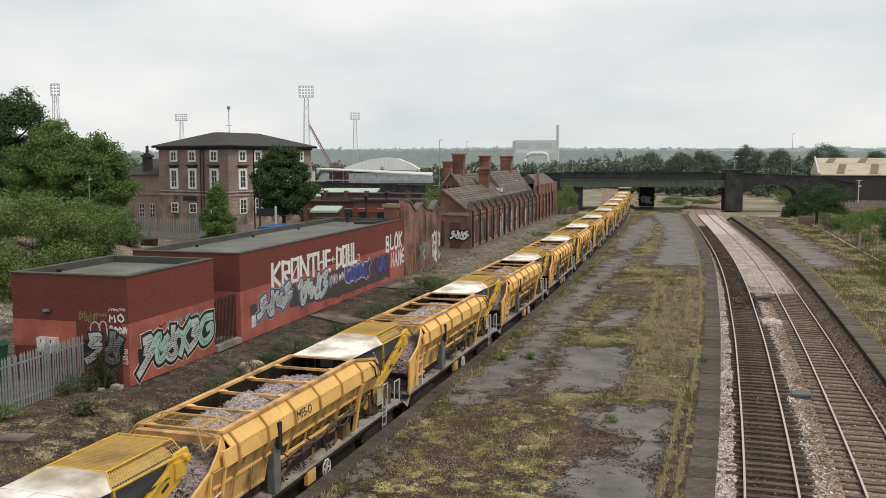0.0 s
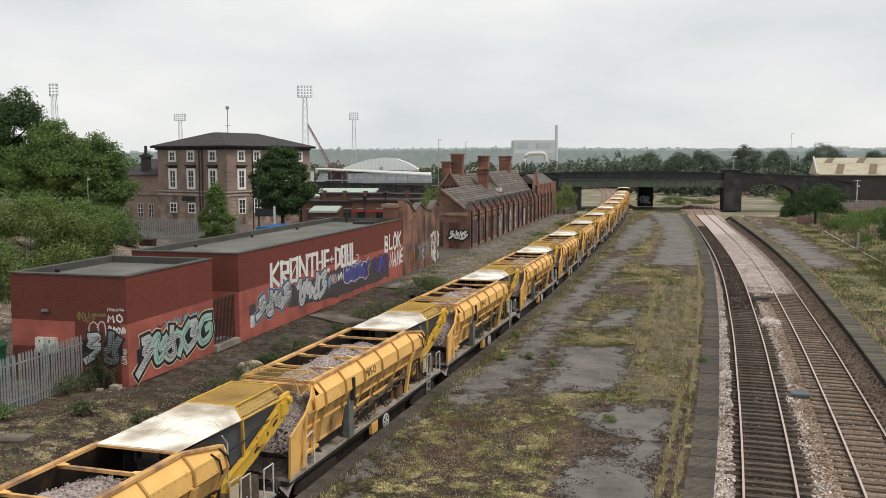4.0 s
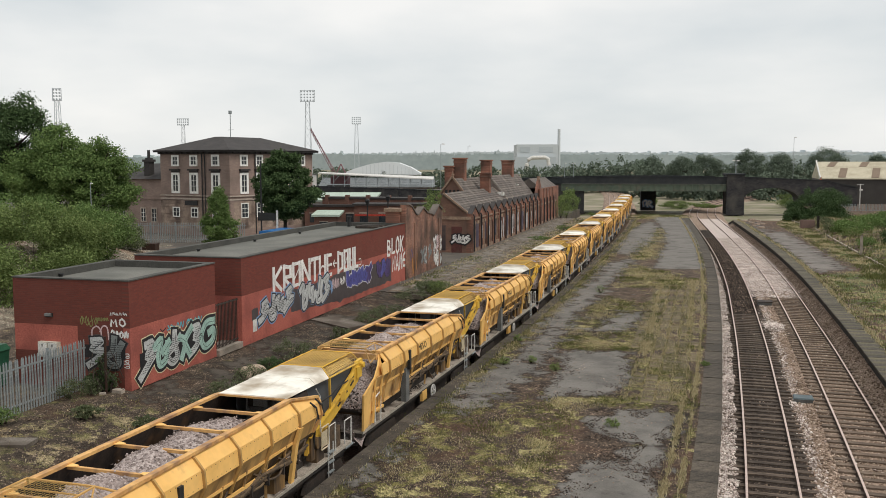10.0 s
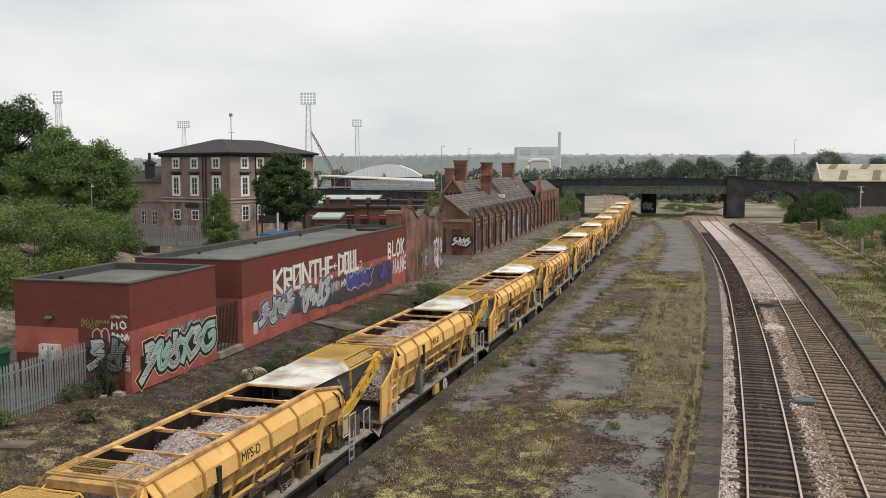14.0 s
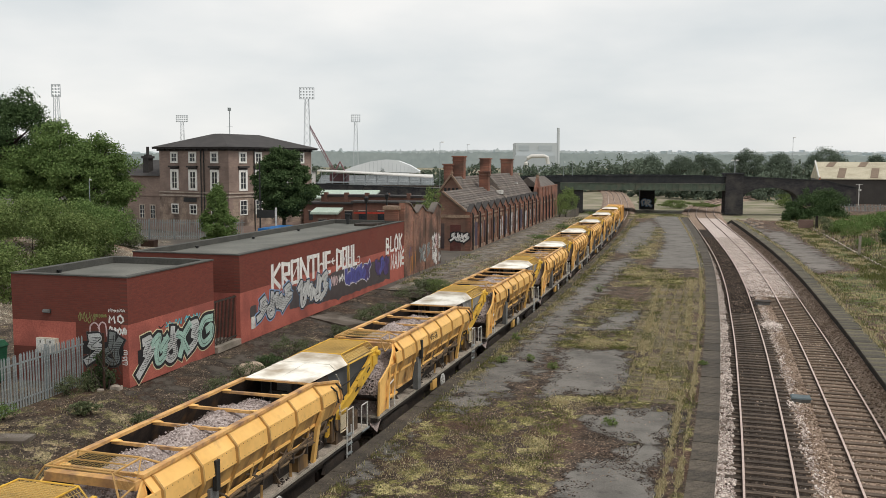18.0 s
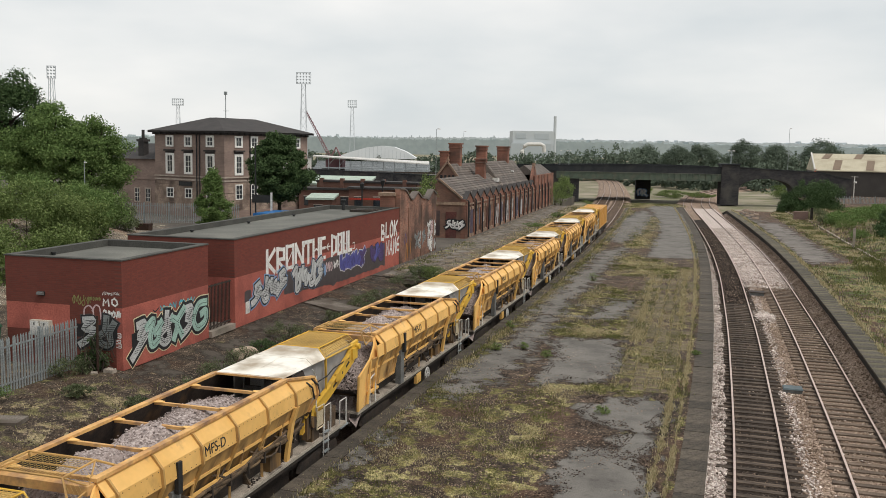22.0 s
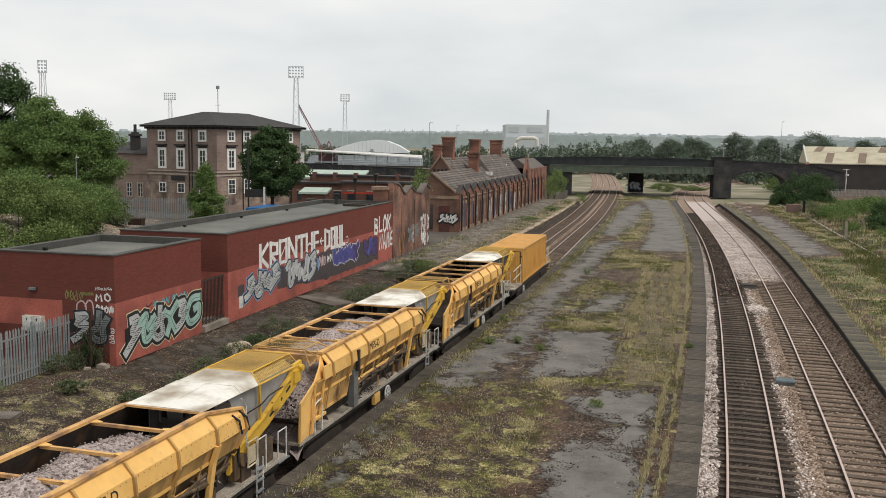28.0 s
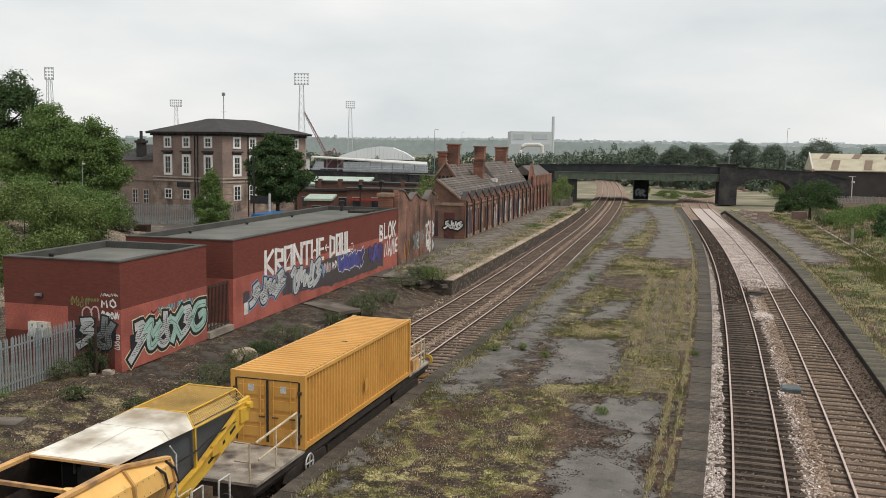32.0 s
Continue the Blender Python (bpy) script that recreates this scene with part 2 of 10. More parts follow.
YELLOW = material("wagon_yellow", (0.83, 0.50, 0.165), (0.745, 0.435, 0.13), 0.7, 5, 0.5, 0.03, dirt=(0.46, 0.27, 0.10), dirt_scale=1.7, dirt_at=0.69, dirt_soft=0.07, grain=0.10, vary=0.18)
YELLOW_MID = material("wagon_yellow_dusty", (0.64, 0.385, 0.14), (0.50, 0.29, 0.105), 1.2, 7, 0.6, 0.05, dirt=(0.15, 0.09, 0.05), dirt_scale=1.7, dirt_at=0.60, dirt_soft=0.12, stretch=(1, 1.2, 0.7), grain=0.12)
# Grime streaks over a base darkened for shade on inward-sloping plates.
YELLOW_LOW = material("wagon_yellow_grimy_shaded", (0.34, 0.19, 0.06), (0.17, 0.098, 0.042), 1.8, 9, 0.7, 0.08, dirt=(0.05, 0.035, 0.025), dirt_scale=1.3, dirt_at=0.50, dirt_soft=0.14, stretch=(1, 1.8, 0.4), grain=0.3)
YELLOW_BRIGHT = material("conveyor_yellow", (0.68, 0.42, 0.05), (0.58, 0.34, 0.05), 1.2, 9, 0.5, 0.04, dirt=(0.2, 0.12, 0.05), dirt_scale=2.0, dirt_at=0.66, grain=0.12)
RIM = material("rim_orange", (0.70, 0.41, 0.15), (0.54, 0.29, 0.11), 2.0, 12, 0.65, 0.05, dirt=(0.26, 0.15, 0.09), dirt_scale=2.5, dirt_at=0.60, grain=0.2)
CONTAINER = material("container_yellow", (0.66, 0.355, 0.092), (0.58, 0.30, 0.072), 0.6, 8, 0.42, 0.03, dirt=(0.46, 0.24, 0.075), dirt_scale=1.6, dirt_at=0.70, grain=0.08)
CANVAS = material("white_canvas", (0.78, 0.755, 0.69), (0.66, 0.62, 0.54), 0.9, 7, 0.8, 0.08, dirt=(0.33, 0.27, 0.20), dirt_scale=0.9, dirt_at=0.545, dirt_soft=0.12, grain=0.12, vary=0.25)
MESH_TAN = material("mesh_tan", (0.64, 0.46, 0.17), (0.54, 0.38, 0.14), 1.0, 9, 0.6, 0.05, grain=0.15)
SHEET_TAN = material("sheet_tan", (0.60, 0.405, 0.14), (0.48, 0.325, 0.115), 0.9, 7, 0.8, 0.05, dirt=(0.16, 0.12, 0.07), dirt_scale=1.0, grain=0.15)
HOOD_DARK = material("hood_dark", (0.055, 0.06, 0.068), (0.075, 0.08, 0.088), 0.8, 8, 0.6, 0.05, grain=0.1)
HOOD_PALE = material("hood_pale", (0.36, 0.35, 0.345), (0.29, 0.285, 0.28), 0.8, 8, 0.7, 0.05, dirt=(0.2, 0.18, 0.16), dirt_scale=0.9, grain=0.1)
INNER = material("hopper_inside", (0.040, 0.028, 0.022), (0.022, 0.017, 0.015), 2.0, 15, 0.8, 0.3, dirt=(0.13, 0.07, 0.03), dirt_scale=1.4, dirt_at=0.64)
DECK = material("deck_grey", (0.40, 0.35, 0.29), (0.29, 0.245, 0.20), 2.0, 25, 0.85, 0.2, dirt=(0.075, 0.058, 0.045), dirt_scale=1.5)
UNDER = material("underframe", (0.035, 0.03, 0.027), (0.06, 0.045, 0.035), 3.0, 25, 0.8, 0.3)
STEEL_GREY = material("grey_steel", (0.17, 0.17, 0.165), (0.12, 0.12, 0.115), 2.5, 30, 0.6, 0.15)
WHITE_PAINT = plain("white_paint", (0.68, 0.66, 0.62), 0.5)
BLACK_PAINT = plain("black_paint", (0.03, 0.03, 0.03), 0.6)
LOAD = stones("spoil_load", [(0.149, 0.118, 0.106), (0.343, 0.283, 0.265), (0.504, 0.428, 0.402), (0.229, 0.182, 0.164)], 0.05, patch=(0.275, 0.219, 0.201))
BELT = material("belt", (0.05, 0.045, 0.045), (0.12, 0.11, 0.11), 5.0, 30, 0.9, 0.5)
RIB_YELLOW = material("rib_yellow", (0.52, 0.31, 0.105), (0.40, 0.235, 0.08), 1.2, 7, 0.6, 0.05, dirt=(0.2, 0.12, 0.06), dirt_scale=1.5, dirt_at=0.62, grain=0.1)
DUSTY_HOSE = material("dusty_hose", (0.20, 0.135, 0.075), (0.09, 0.062, 0.04), 3.0, 18, 0.85, 0.3, dirt=(0.035, 0.026, 0.02), dirt_scale=2.2, dirt_at=0.55)
CLUTTER = material("grimy_hose", (0.06, 0.045, 0.033), (0.13, 0.085, 0.05), 4.0, 25, 0.8, 0.3)
RAIL_TOP = material("rail_head", (0.64, 0.50, 0.44), (0.54, 0.41, 0.355), 6, 40, 0.42, 0.05, metal=0.25)
# Rust, with the shadow on the rail sides darkened into its tone.
RAIL_SIDE = material("rail_rust", (0.055, 0.03, 0.02), (0.035, 0.02, 0.015), 4, 30, 0.9, 0.3)
SLEEPER = material("sleeper", (0.125, 0.095, 0.073), (0.07, 0.052, 0.040), 3, 25, 0.9, 0.5, stretch=(1, 4, 1), vary=0.5, dirt=(0.045, 0.034, 0.027), dirt_scale=1.4)
SLEEPER_C = material("sleeper_worn", (0.175, 0.132, 0.10), (0.12, 0.088, 0.066), 3, 25, 0.9, 0.5, vary=0.4)
# Dark stone; the shade between the sleepers is mixed into its tones.
BALLAST_DARK = stones("ballast_dark", [(0.012, 0.009, 0.008), (0.034, 0.025, 0.02), (0.07, 0.053, 0.042), (0.02, 0.015, 0.012)], 0.06, patch=(0.024, 0.018, 0.014))
BALLAST_BROWN = stones("ballast_brown", [(0.11, 0.077, 0.056), (0.265, 0.192, 0.146), (0.45, 0.34, 0.27), (0.165, 0.119, 0.088)], 0.06, patch=(0.21, 0.15, 0.11))
BALLAST_PALE = stones("ballast_pale", [(0.216, 0.171, 0.152), (0.493, 0.418, 0.380), (0.734, 0.645, 0.601), (0.316, 0.253, 0.228)], 0.07, patch=(0.455, 0.373, 0.336))
GROUND = material("earth", (0.215, 0.185, 0.135), (0.15, 0.155, 0.075), 0.35, 3.0, 0.95, 0.4, dirt=(0.29, 0.25, 0.19), dirt_scale=0.11, dirt_at=0.56, dirt_soft=0.08)
YARD_ROAD = material("yard_tarmac", (0.10, 0.087, 0.075), (0.075, 0.065, 0.056), 0.5, 18, 0.9, 0.4, dirt=(0.125, 0.105, 0.085), dirt_scale=0.3, dirt_at=0.56, dist=0.02)
COPING = material("coping_stone", (0.077, 0.064, 0.051), (0.046, 0.039, 0.032), 2.4, 22, 0.9, 0.6, dirt=(0.11, 0.092, 0.07), dirt_scale=2.6, dirt_at=0.57, vary=0.5, grain=0.9, dist=0.02)
COPING_OUT = material("outer_coping_stone", (0.095, 0.083, 0.068), (0.057, 0.05, 0.041), 1.9, 22, 0.9, 0.6, dirt=(0.17, 0.15, 0.085), dirt_scale=1.1, dirt_at=0.57, vary=0.4, grain=0.9, dist=0.02)
COPING_PALE = material("coping_pale", (0.36, 0.31, 0.26), (0.28, 0.24, 0.20), 1.0, 25, 0.9, 0.3, dirt=(0.17, 0.15, 0.12), dirt_scale=1.0, dirt_at=0.58, vary=0.3)
WALL_RUBBLE = material("platform_rubble_wall", (0.095, 0.075, 0.06), (0.045, 0.037, 0.031), 1.6, 9, 0.95, 0.8, dirt=(0.20, 0.165, 0.13), dirt_scale=2.0, dirt_at=0.6, stretch=(1, 1, 2), dist=0.04)
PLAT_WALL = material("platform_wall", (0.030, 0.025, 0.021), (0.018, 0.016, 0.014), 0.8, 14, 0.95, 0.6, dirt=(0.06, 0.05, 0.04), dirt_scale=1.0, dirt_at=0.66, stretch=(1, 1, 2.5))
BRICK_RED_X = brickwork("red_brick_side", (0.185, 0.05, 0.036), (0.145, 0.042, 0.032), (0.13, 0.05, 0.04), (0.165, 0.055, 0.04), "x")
# The side brick again, slightly darker to put shade on the front.
BRICK_RED_Y = brickwork("red_brick_front_shaded", (0.165, 0.048, 0.035), (0.13, 0.041, 0.031), (0.12, 0.05, 0.04), (0.15, 0.052, 0.04), "y")
PINK = material("painted_brick", (0.42, 0.122, 0.09), (0.345, 0.098, 0.074), 0.9, 14, 0.85, 0.25, dirt=(0.22, 0.068, 0.054), dirt_scale=0.7, dirt_at=0.58, grain=0.4)
ROOF_FELT = material("roof_felt", (0.165, 0.162, 0.142), (0.13, 0.13, 0.116), 0.5, 12, 0.9, 0.15, dirt=(0.10, 0.10, 0.088), dirt_scale=0.4, dirt_at=0.56, grain=0.3)
KERB_FELT = material("roof_kerb", (0.085, 0.083, 0.074), (0.065, 0.064, 0.058), 1.0, 12, 0.9, 0.15, grain=0.3)
ST_BRICK_X = brickwork("station_brick_side", (0.335, 0.14, 0.094), (0.20, 0.085, 0.06), (0.28, 0.195, 0.15), (0.11, 0.066, 0.052), "x", stain_at=0.51)
ST_BRICK_Y = brickwork("station_brick_end", (0.27, 0.14, 0.098), (0.19, 0.10, 0.072), (0.22, 0.165, 0.13), (0.135, 0.085, 0.066), "y", stain_at=0.5)
ST_STONE = material("station_stone", (0.34, 0.24, 0.17), (0.24, 0.16, 0.115), 1.2, 14, 0.9, 0.3, dirt=(0.12, 0.085, 0.065), dirt_scale=0.9)
SLATE = material("slate", (0.135, 0.112, 0.098), (0.098, 0.083, 0.075), 1.0, 16, 0.8, 0.3, dirt=(0.19, 0.165, 0.14), dirt_scale=0.8, dirt_at=0.6, vary=0.3)
HOTEL_X = brickwork("hotel_brick", (0.32, 0.235, 0.195), (0.25, 0.18, 0.152), (0.29, 0.23, 0.195), (0.205, 0.152, 0.13), "x", scale=1.3)
HOTEL_Y = brickwork("hotel_brick_end", (0.32, 0.235, 0.195), (0.25, 0.18, 0.152), (0.29, 0.23, 0.195), (0.205, 0.152, 0.13), "y", scale=1.3)
HOTEL_SLATE = material("hotel_slate", (0.055, 0.049, 0.047), (0.041, 0.037, 0.036), 0.8, 10, 0.8, 0.2)
STONE_TRIM = material("stone_trim", (0.44, 0.37, 0.31), (0.34, 0.28, 0.235), 1.5, 14, 0.85, 0.2)
GLASS = material("dark_glass", (0.035, 0.04, 0.045), (0.05, 0.055, 0.06), 0.8, 10, 0.12, 0.0, spec=0.6)
BRIDGE_BRICK = brickwork("bridge_brick", (0.046, 0.044, 0.046), (0.026, 0.026, 0.029), (0.055, 0.053, 0.052), (0.078, 0.072, 0.066), "y", scale=2.0, stain_at=0.58)
GIRDER = material("girder_green", (0.105, 0.135, 0.10), (0.075, 0.098, 0.075), 0.9, 12, 0.7, 0.2, dirt=(0.12, 0.12, 0.09), dirt_scale=0.8, dirt_at=0.58)
BRIDGE_PARAPET = material("parapet_dark", (0.020, 0.023, 0.026), (0.027, 0.030, 0.032), 0.9, 12, 0.75, 0.2, dirt=(0.04, 0.04, 0.04), dirt_scale=0.6)
GALV = material("galvanised", (0.33, 0.36, 0.36), (0.25, 0.275, 0.28), 3, 25, 0.5, 0.1, metal=0.3)
BARK = material("bark", (0.07, 0.055, 0.042), (0.045, 0.036, 0.03), 4, 20, 0.95, 0.6)
LEAF_DARK = leafy("leaf_dark", (0.04, 0.068, 0.027), (0.066, 0.108, 0.043), (0.105, 0.155, 0.066))
LEAF_MID = leafy("leaf_mid", (0.078, 0.128, 0.04), (0.128, 0.195, 0.06), (0.19, 0.26, 0.092))
LEAF_BUSH = leafy("leaf_bush", (0.08, 0.118, 0.036), (0.15, 0.20, 0.064), (0.22, 0.275, 0.105))
# Distance haze is mixed into these paler, greyer leaf tones.
LEAF_HAZED = leafy("leaf_hazed", (0.115, 0.146, 0.108), (0.128, 0.16, 0.117), (0.142, 0.174, 0.128))
LEAF_PALE = leafy("leaf_pale", (0.06, 0.08, 0.036), (0.115, 0.138, 0.07), (0.21, 0.225, 0.135))
GRASS_GREEN = leafy("grass_green", (0.072, 0.078, 0.026), (0.13, 0.14, 0.047), (0.20, 0.20, 0.082))
GRASS_DRY = leafy("grass_dry", (0.28, 0.225, 0.125), (0.48, 0.405, 0.24), (0.64, 0.56, 0.375))


def mixed_ground(name, gravel, asphalt, moss, straw):
    """Loose grit, worn asphalt and moss, laid out by the sheet's own coverage values and broken up by noise."""
    m = bpy.data.materials.new(name)
    m.use_nodes = True
    n, l = m.node_tree.nodes, m.node_tree.links
    bs = n["Principled BSDF"]
    bs.inputs["Roughness"].default_value, bs.inputs["Specular IOR Level"].default_value = 0.9, 0.2
    co = n.new("ShaderNodeTexCoord")

    def tex(scale, detail=5.0, rough=0.55):
        t = n.new("ShaderNodeTexNoise")
        t.inputs["Scale"].default_value, t.inputs["Detail"].default_value = scale, detail
        t.inputs["Roughness"].default_value = rough
        l.new(co.outputs["Object"], t.inputs["Vector"])
        return t.outputs["Fac"]

    def ramp(src, stops):
        r = n.new("ShaderNodeValToRGB")
        while len(r.color_ramp.elements) < len(stops):
            r.color_ramp.elements.new(0.5)
        for e, (p, c) in zip(r.color_ramp.elements, stops):
            e.position, e.color = p, (*c, 1) if isinstance(c, tuple) else (c, c, c, 1)
        l.new(src, r.inputs["Fac"])
        return r.outputs["Color"]

    def mix(fac, a, b, mode="MIX"):
        x = n.new("ShaderNodeMix")
        x.data_type, x.blend_type = "RGBA", mode
        if isinstance(fac, float):
            x.inputs["Factor"].default_value = fac
        else:
            l.new(fac, x.inputs["Factor"])
        l.new(a, x.inputs[6])
        l.new(b, x.inputs[7])
        return x.outputs[2]

    def cover(key, wob, k):
        at = n.new("ShaderNodeAttribute")
        at.attribute_name = key
        a, b = n.new("ShaderNodeMath"), n.new("ShaderNodeMath")
        a.operation, b.operation = "MULTIPLY_ADD", "ADD"
        l.new(tex(wob, 12.0, 0.68), a.inputs[0])
        a.inputs[1].default_value, a.inputs[2].default_value = k, -k / 2
        l.new(a.outputs[0], b.inputs[0])
        l.new(at.outputs["Fac"], b.inputs[1])
        return b.outputs[0]

    vo = n.new("ShaderNodeTexVoronoi")
    vo.inputs["Scale"].default_value = 24.0
    l.new(co.outputs["Object"], vo.inputs["Vector"])
    sep = n.new("ShaderNodeSeparateColor")
    l.new(vo.outputs["Color"], sep.inputs["Color"])
    tone = lambda c, k: tuple(min(0.7, q * k) for q in c)
    grit = ramp(sep.outputs["Red"], ((0.0, tone(gravel, 0.35)), (0.5, gravel), (0.9, tone(gravel, 1.5)), (1.0, tone(gravel, 5.5))))
    grit = mix(0.85, grit, ramp(tex(1.3, 9.0, 0.65), ((0.38, 0.4), (0.60, 1.6))), "MULTIPLY")
    rust = ramp(tex(0.45, 6.0), ((0.50, 0.0), (0.62, 0.4)))
    red = n.new("ShaderNodeRGB")
    red.outputs[0].default_value = (gravel[0] * 1.5, gravel[1] * 1.05, gravel[2] * 0.85, 1)
    grit = mix(rust, grit, red.outputs[0])
    tar = ramp(tex(0.7, 9.0, 0.6), ((0.37, tone(asphalt, 0.75)), (0.49, asphalt), (0.62, tone(asphalt, 1.18))))
    tar = mix(0.55, tar, ramp(tex(38.0, 3.0), ((0.3, 0.5), (0.7, 1.5))), "MULTIPLY")
    tar = mix(0.9, tar, ramp(tex(3.2, 8.0, 0.7), ((0.33, 0.62), (0.44, 1.0))), "MULTIPLY")
    cr = n.new("ShaderNodeTexVoronoi")
    cr.feature = "DISTANCE_TO_EDGE"
    cr.inputs["Scale"].default_value = 0.42
    wob = n.new("ShaderNodeVectorMath")
    wob.operation = "MULTIPLY_ADD"
    nz = n.new("ShaderNodeTexNoise")
    nz.inputs["Scale"].default_value, nz.inputs["Detail"].default_value = 1.8, 6.0
    l.new(co.outputs["Object"], nz.inputs["Vector"])
    l.new(nz.outputs["Color"], wob.inputs[0])
    wob.inputs[1].default_value = (1.1, 1.1, 1.1)
    l.new(co.outputs["Object"], wob.inputs[2])
    l.new(wob.outputs[0], cr.inputs["Vector"])
    crack = ramp(cr.outputs["Distance"], ((0.0, 0.45), (0.006, 1.0)))
    tar = mix(ramp(tex(0.6, 4.0), ((0.48, 0.0), (0.6, 0.8))), tar, crack, "MULTIPLY")
    hue = ramp(tex(0.55, 7.0, 0.6), ((0.38, tone(gravel, 0.9)), (0.445, tone(moss, 0.75)), (0.50, moss), (0.58, straw)))
    mo = mix(0.9, hue, ramp(tex(4.0, 10.0, 0.8), ((0.40, 0.28), (0.5, 1.0), (0.59, 1.7))), "MULTIPLY")
    mo = mix(0.75, mo, ramp(tex(24.0, 4.0, 0.7), ((0.41, 0.3), (0.5, 1.0), (0.59, 1.9))), "MULTIPLY")
    dead = n.new("ShaderNodeRGB")
    dead.outputs[0].default_value = (0.17, 0.092, 0.045, 1)
    mo = mix(ramp(tex(0.9, 8.0, 0.7), ((0.54, 0.0), (0.61, 0.45))), mo, mix(1.0, dead.outputs[0], ramp(tex(20.0, 4.0, 0.7), ((0.40, 0.3), (0.60, 1.7))), "MULTIPLY"))
    moss_c = cover("moss", 1.3, 4.6)
    col = mix(ramp(moss_c, ((0.46, 0.0), (0.54, 1.0))), grit, mo)
    tar_c = cover("asphalt", 0.9, 2.9)
    rim = ramp(tar_c, ((0.26, 1.0), (0.40, 0.45), (0.52, 0.5), (0.66, 1.0)))
    col = mix(ramp(tar_c, ((0.44, 0.0), (0.50, 1.0))), col, tar)
    col = mix(0.8, col, rim, "MULTIPLY")
    l.new(col, bs.inputs["Base Color"])
    bp = n.new("ShaderNodeBump")
    bp.inputs["Strength"].default_value, bp.inputs["Distance"].default_value = 0.8, 0.035
    l.new(tex(14.0, 6.0, 0.7), bp.inputs["Height"])
    l.new(bp.outputs["Normal"], bs.inputs["Normal"])
    return m


PLATFORM_MIX = mixed_ground("platform_ground", (0.066, 0.047, 0.034), (0.152, 0.140, 0.126), (0.126, 0.112, 0.040), (0.225, 0.195, 0.090))
LEFT_MIX = mixed_ground("ruined_platform_ground", (0.150, 0.118, 0.088), (0.20, 0.178, 0.152), (0.13, 0.135, 0.05), (0.25, 0.215, 0.12))
OUTER_MIX = mixed_ground("outer_platform_ground", (0.078, 0.052, 0.038), (0.170, 0.152, 0.136), (0.083, 0.106, 0.034), (0.20, 0.165, 0.082))
YARD_MIX = mixed_ground("yard_ground", (0.066, 0.050, 0.037), (0.080, 0.068, 0.056), (0.115, 0.102, 0.047), (0.20, 0.16, 0.095))


def pebbles(name, tones):
    """Single stones, each with a tone of its own and a little dust."""
    m = bpy.data.materials.new(name)
    m.use_nodes = True
    n, l = m.node_tree.nodes, m.node_tree.links
    bs = n["Principled BSDF"]
    bs.inputs["Roughness"].default_value, bs.inputs["Specular IOR Level"].default_value = 0.95, 0.15
    ge, ra = n.new("ShaderNodeNewGeometry"), n.new("ShaderNodeValToRGB")
    while len(ra.color_ramp.elements) < len(tones):
        ra.color_ramp.elements.new(0.5)
    for i, c in enumerate(tones):
        ra.color_ramp.elements[i].position, ra.color_ramp.elements[i].color = i / (len(tones) - 1), (*c, 1)
    l.new(ge.outputs["Random Per Island"], ra.inputs["Fac"])
    co, no, mx, rr = n.new("ShaderNodeTexCoord"), n.new("ShaderNodeTexNoise"), n.new("ShaderNodeMix"), n.new("ShaderNodeValToRGB")
    no.inputs["Scale"].default_value, no.inputs["Detail"].default_value = 0.5, 8
    l.new(co.outputs["Object"], no.inputs["Vector"])
    rr.color_ramp.elements[0].position, rr.color_ramp.elements[1].position = 0.3, 0.7
    rr.color_ramp.elements[0].color, rr.color_ramp.elements[1].color = (0.62, 0.6, 0.58, 1), (1.25, 1.25, 1.25, 1)
    l.new(no.outputs["Fac"], rr.inputs["Fac"])
    mx.data_type, mx.blend_type = "RGBA", "MULTIPLY"
    mx.inputs["Factor"].default_value = 1.0
    l.new(ra.outputs["Color"], mx.inputs[6])
    l.new(rr.outputs["Color"], mx.inputs[7])
    l.new(mx.outputs[2], bs.inputs["Base Color"])
    return m


# Dark stones, lowered further in tone for shade between sleepers.
PEBBLE_DARK = pebbles("stone_dark", [(0.02, 0.015, 0.012), (0.048, 0.036, 0.029), (0.085, 0.065, 0.052), (0.19, 0.15, 0.125)])
PEBBLE_BROWN = pebbles("stone_brown", [(0.105, 0.073, 0.053), (0.22, 0.158, 0.117), (0.33, 0.245, 0.186), (0.56, 0.45, 0.365)])
PEBBLE_PALE = pebbles("stone_pale", [(0.226, 0.176, 0.150), (0.439, 0.364, 0.326), (0.627, 0.540, 0.495), (0.850, 0.791, 0.740)])
PAVER = material("platform_paver", (0.125, 0.092, 0.064), (0.082, 0.062, 0.045), 1.6, 18, 0.92, 0.6, dirt=(0.17, 0.15, 0.07), dirt_scale=1.2, dirt_at=0.55, vary=0.45, grain=0.6, dist=0.02)
PEBBLE_LOAD = pebbles("stone_load", [(0.21, 0.168, 0.152), (0.34, 0.282, 0.262), (0.43, 0.365, 0.345), (0.56, 0.485, 0.46)])
PEBBLE_CHUTE = pebbles("stone_chute", [(0.022, 0.018, 0.016), (0.045, 0.037, 0.032), (0.075, 0.062, 0.053), (0.15, 0.13, 0.115)])
RUIN_BRICK = brickwork("ruin_brick", (0.37, 0.18, 0.125), (0.17, 0.078, 0.056), (0.32, 0.235, 0.19), (0.085, 0.058, 0.046), "x", stain_at=0.49)
PEBBLE_YARD = pebbles("stone_yard", [(0.04, 0.03, 0.023), (0.08, 0.062, 0.048), (0.125, 0.10, 0.08), (0.30, 0.26, 0.22)])
RUST = material("rusty_steel", (0.16, 0.085, 0.05), (0.09, 0.05, 0.034), 3.0, 20, 0.85, 0.3)
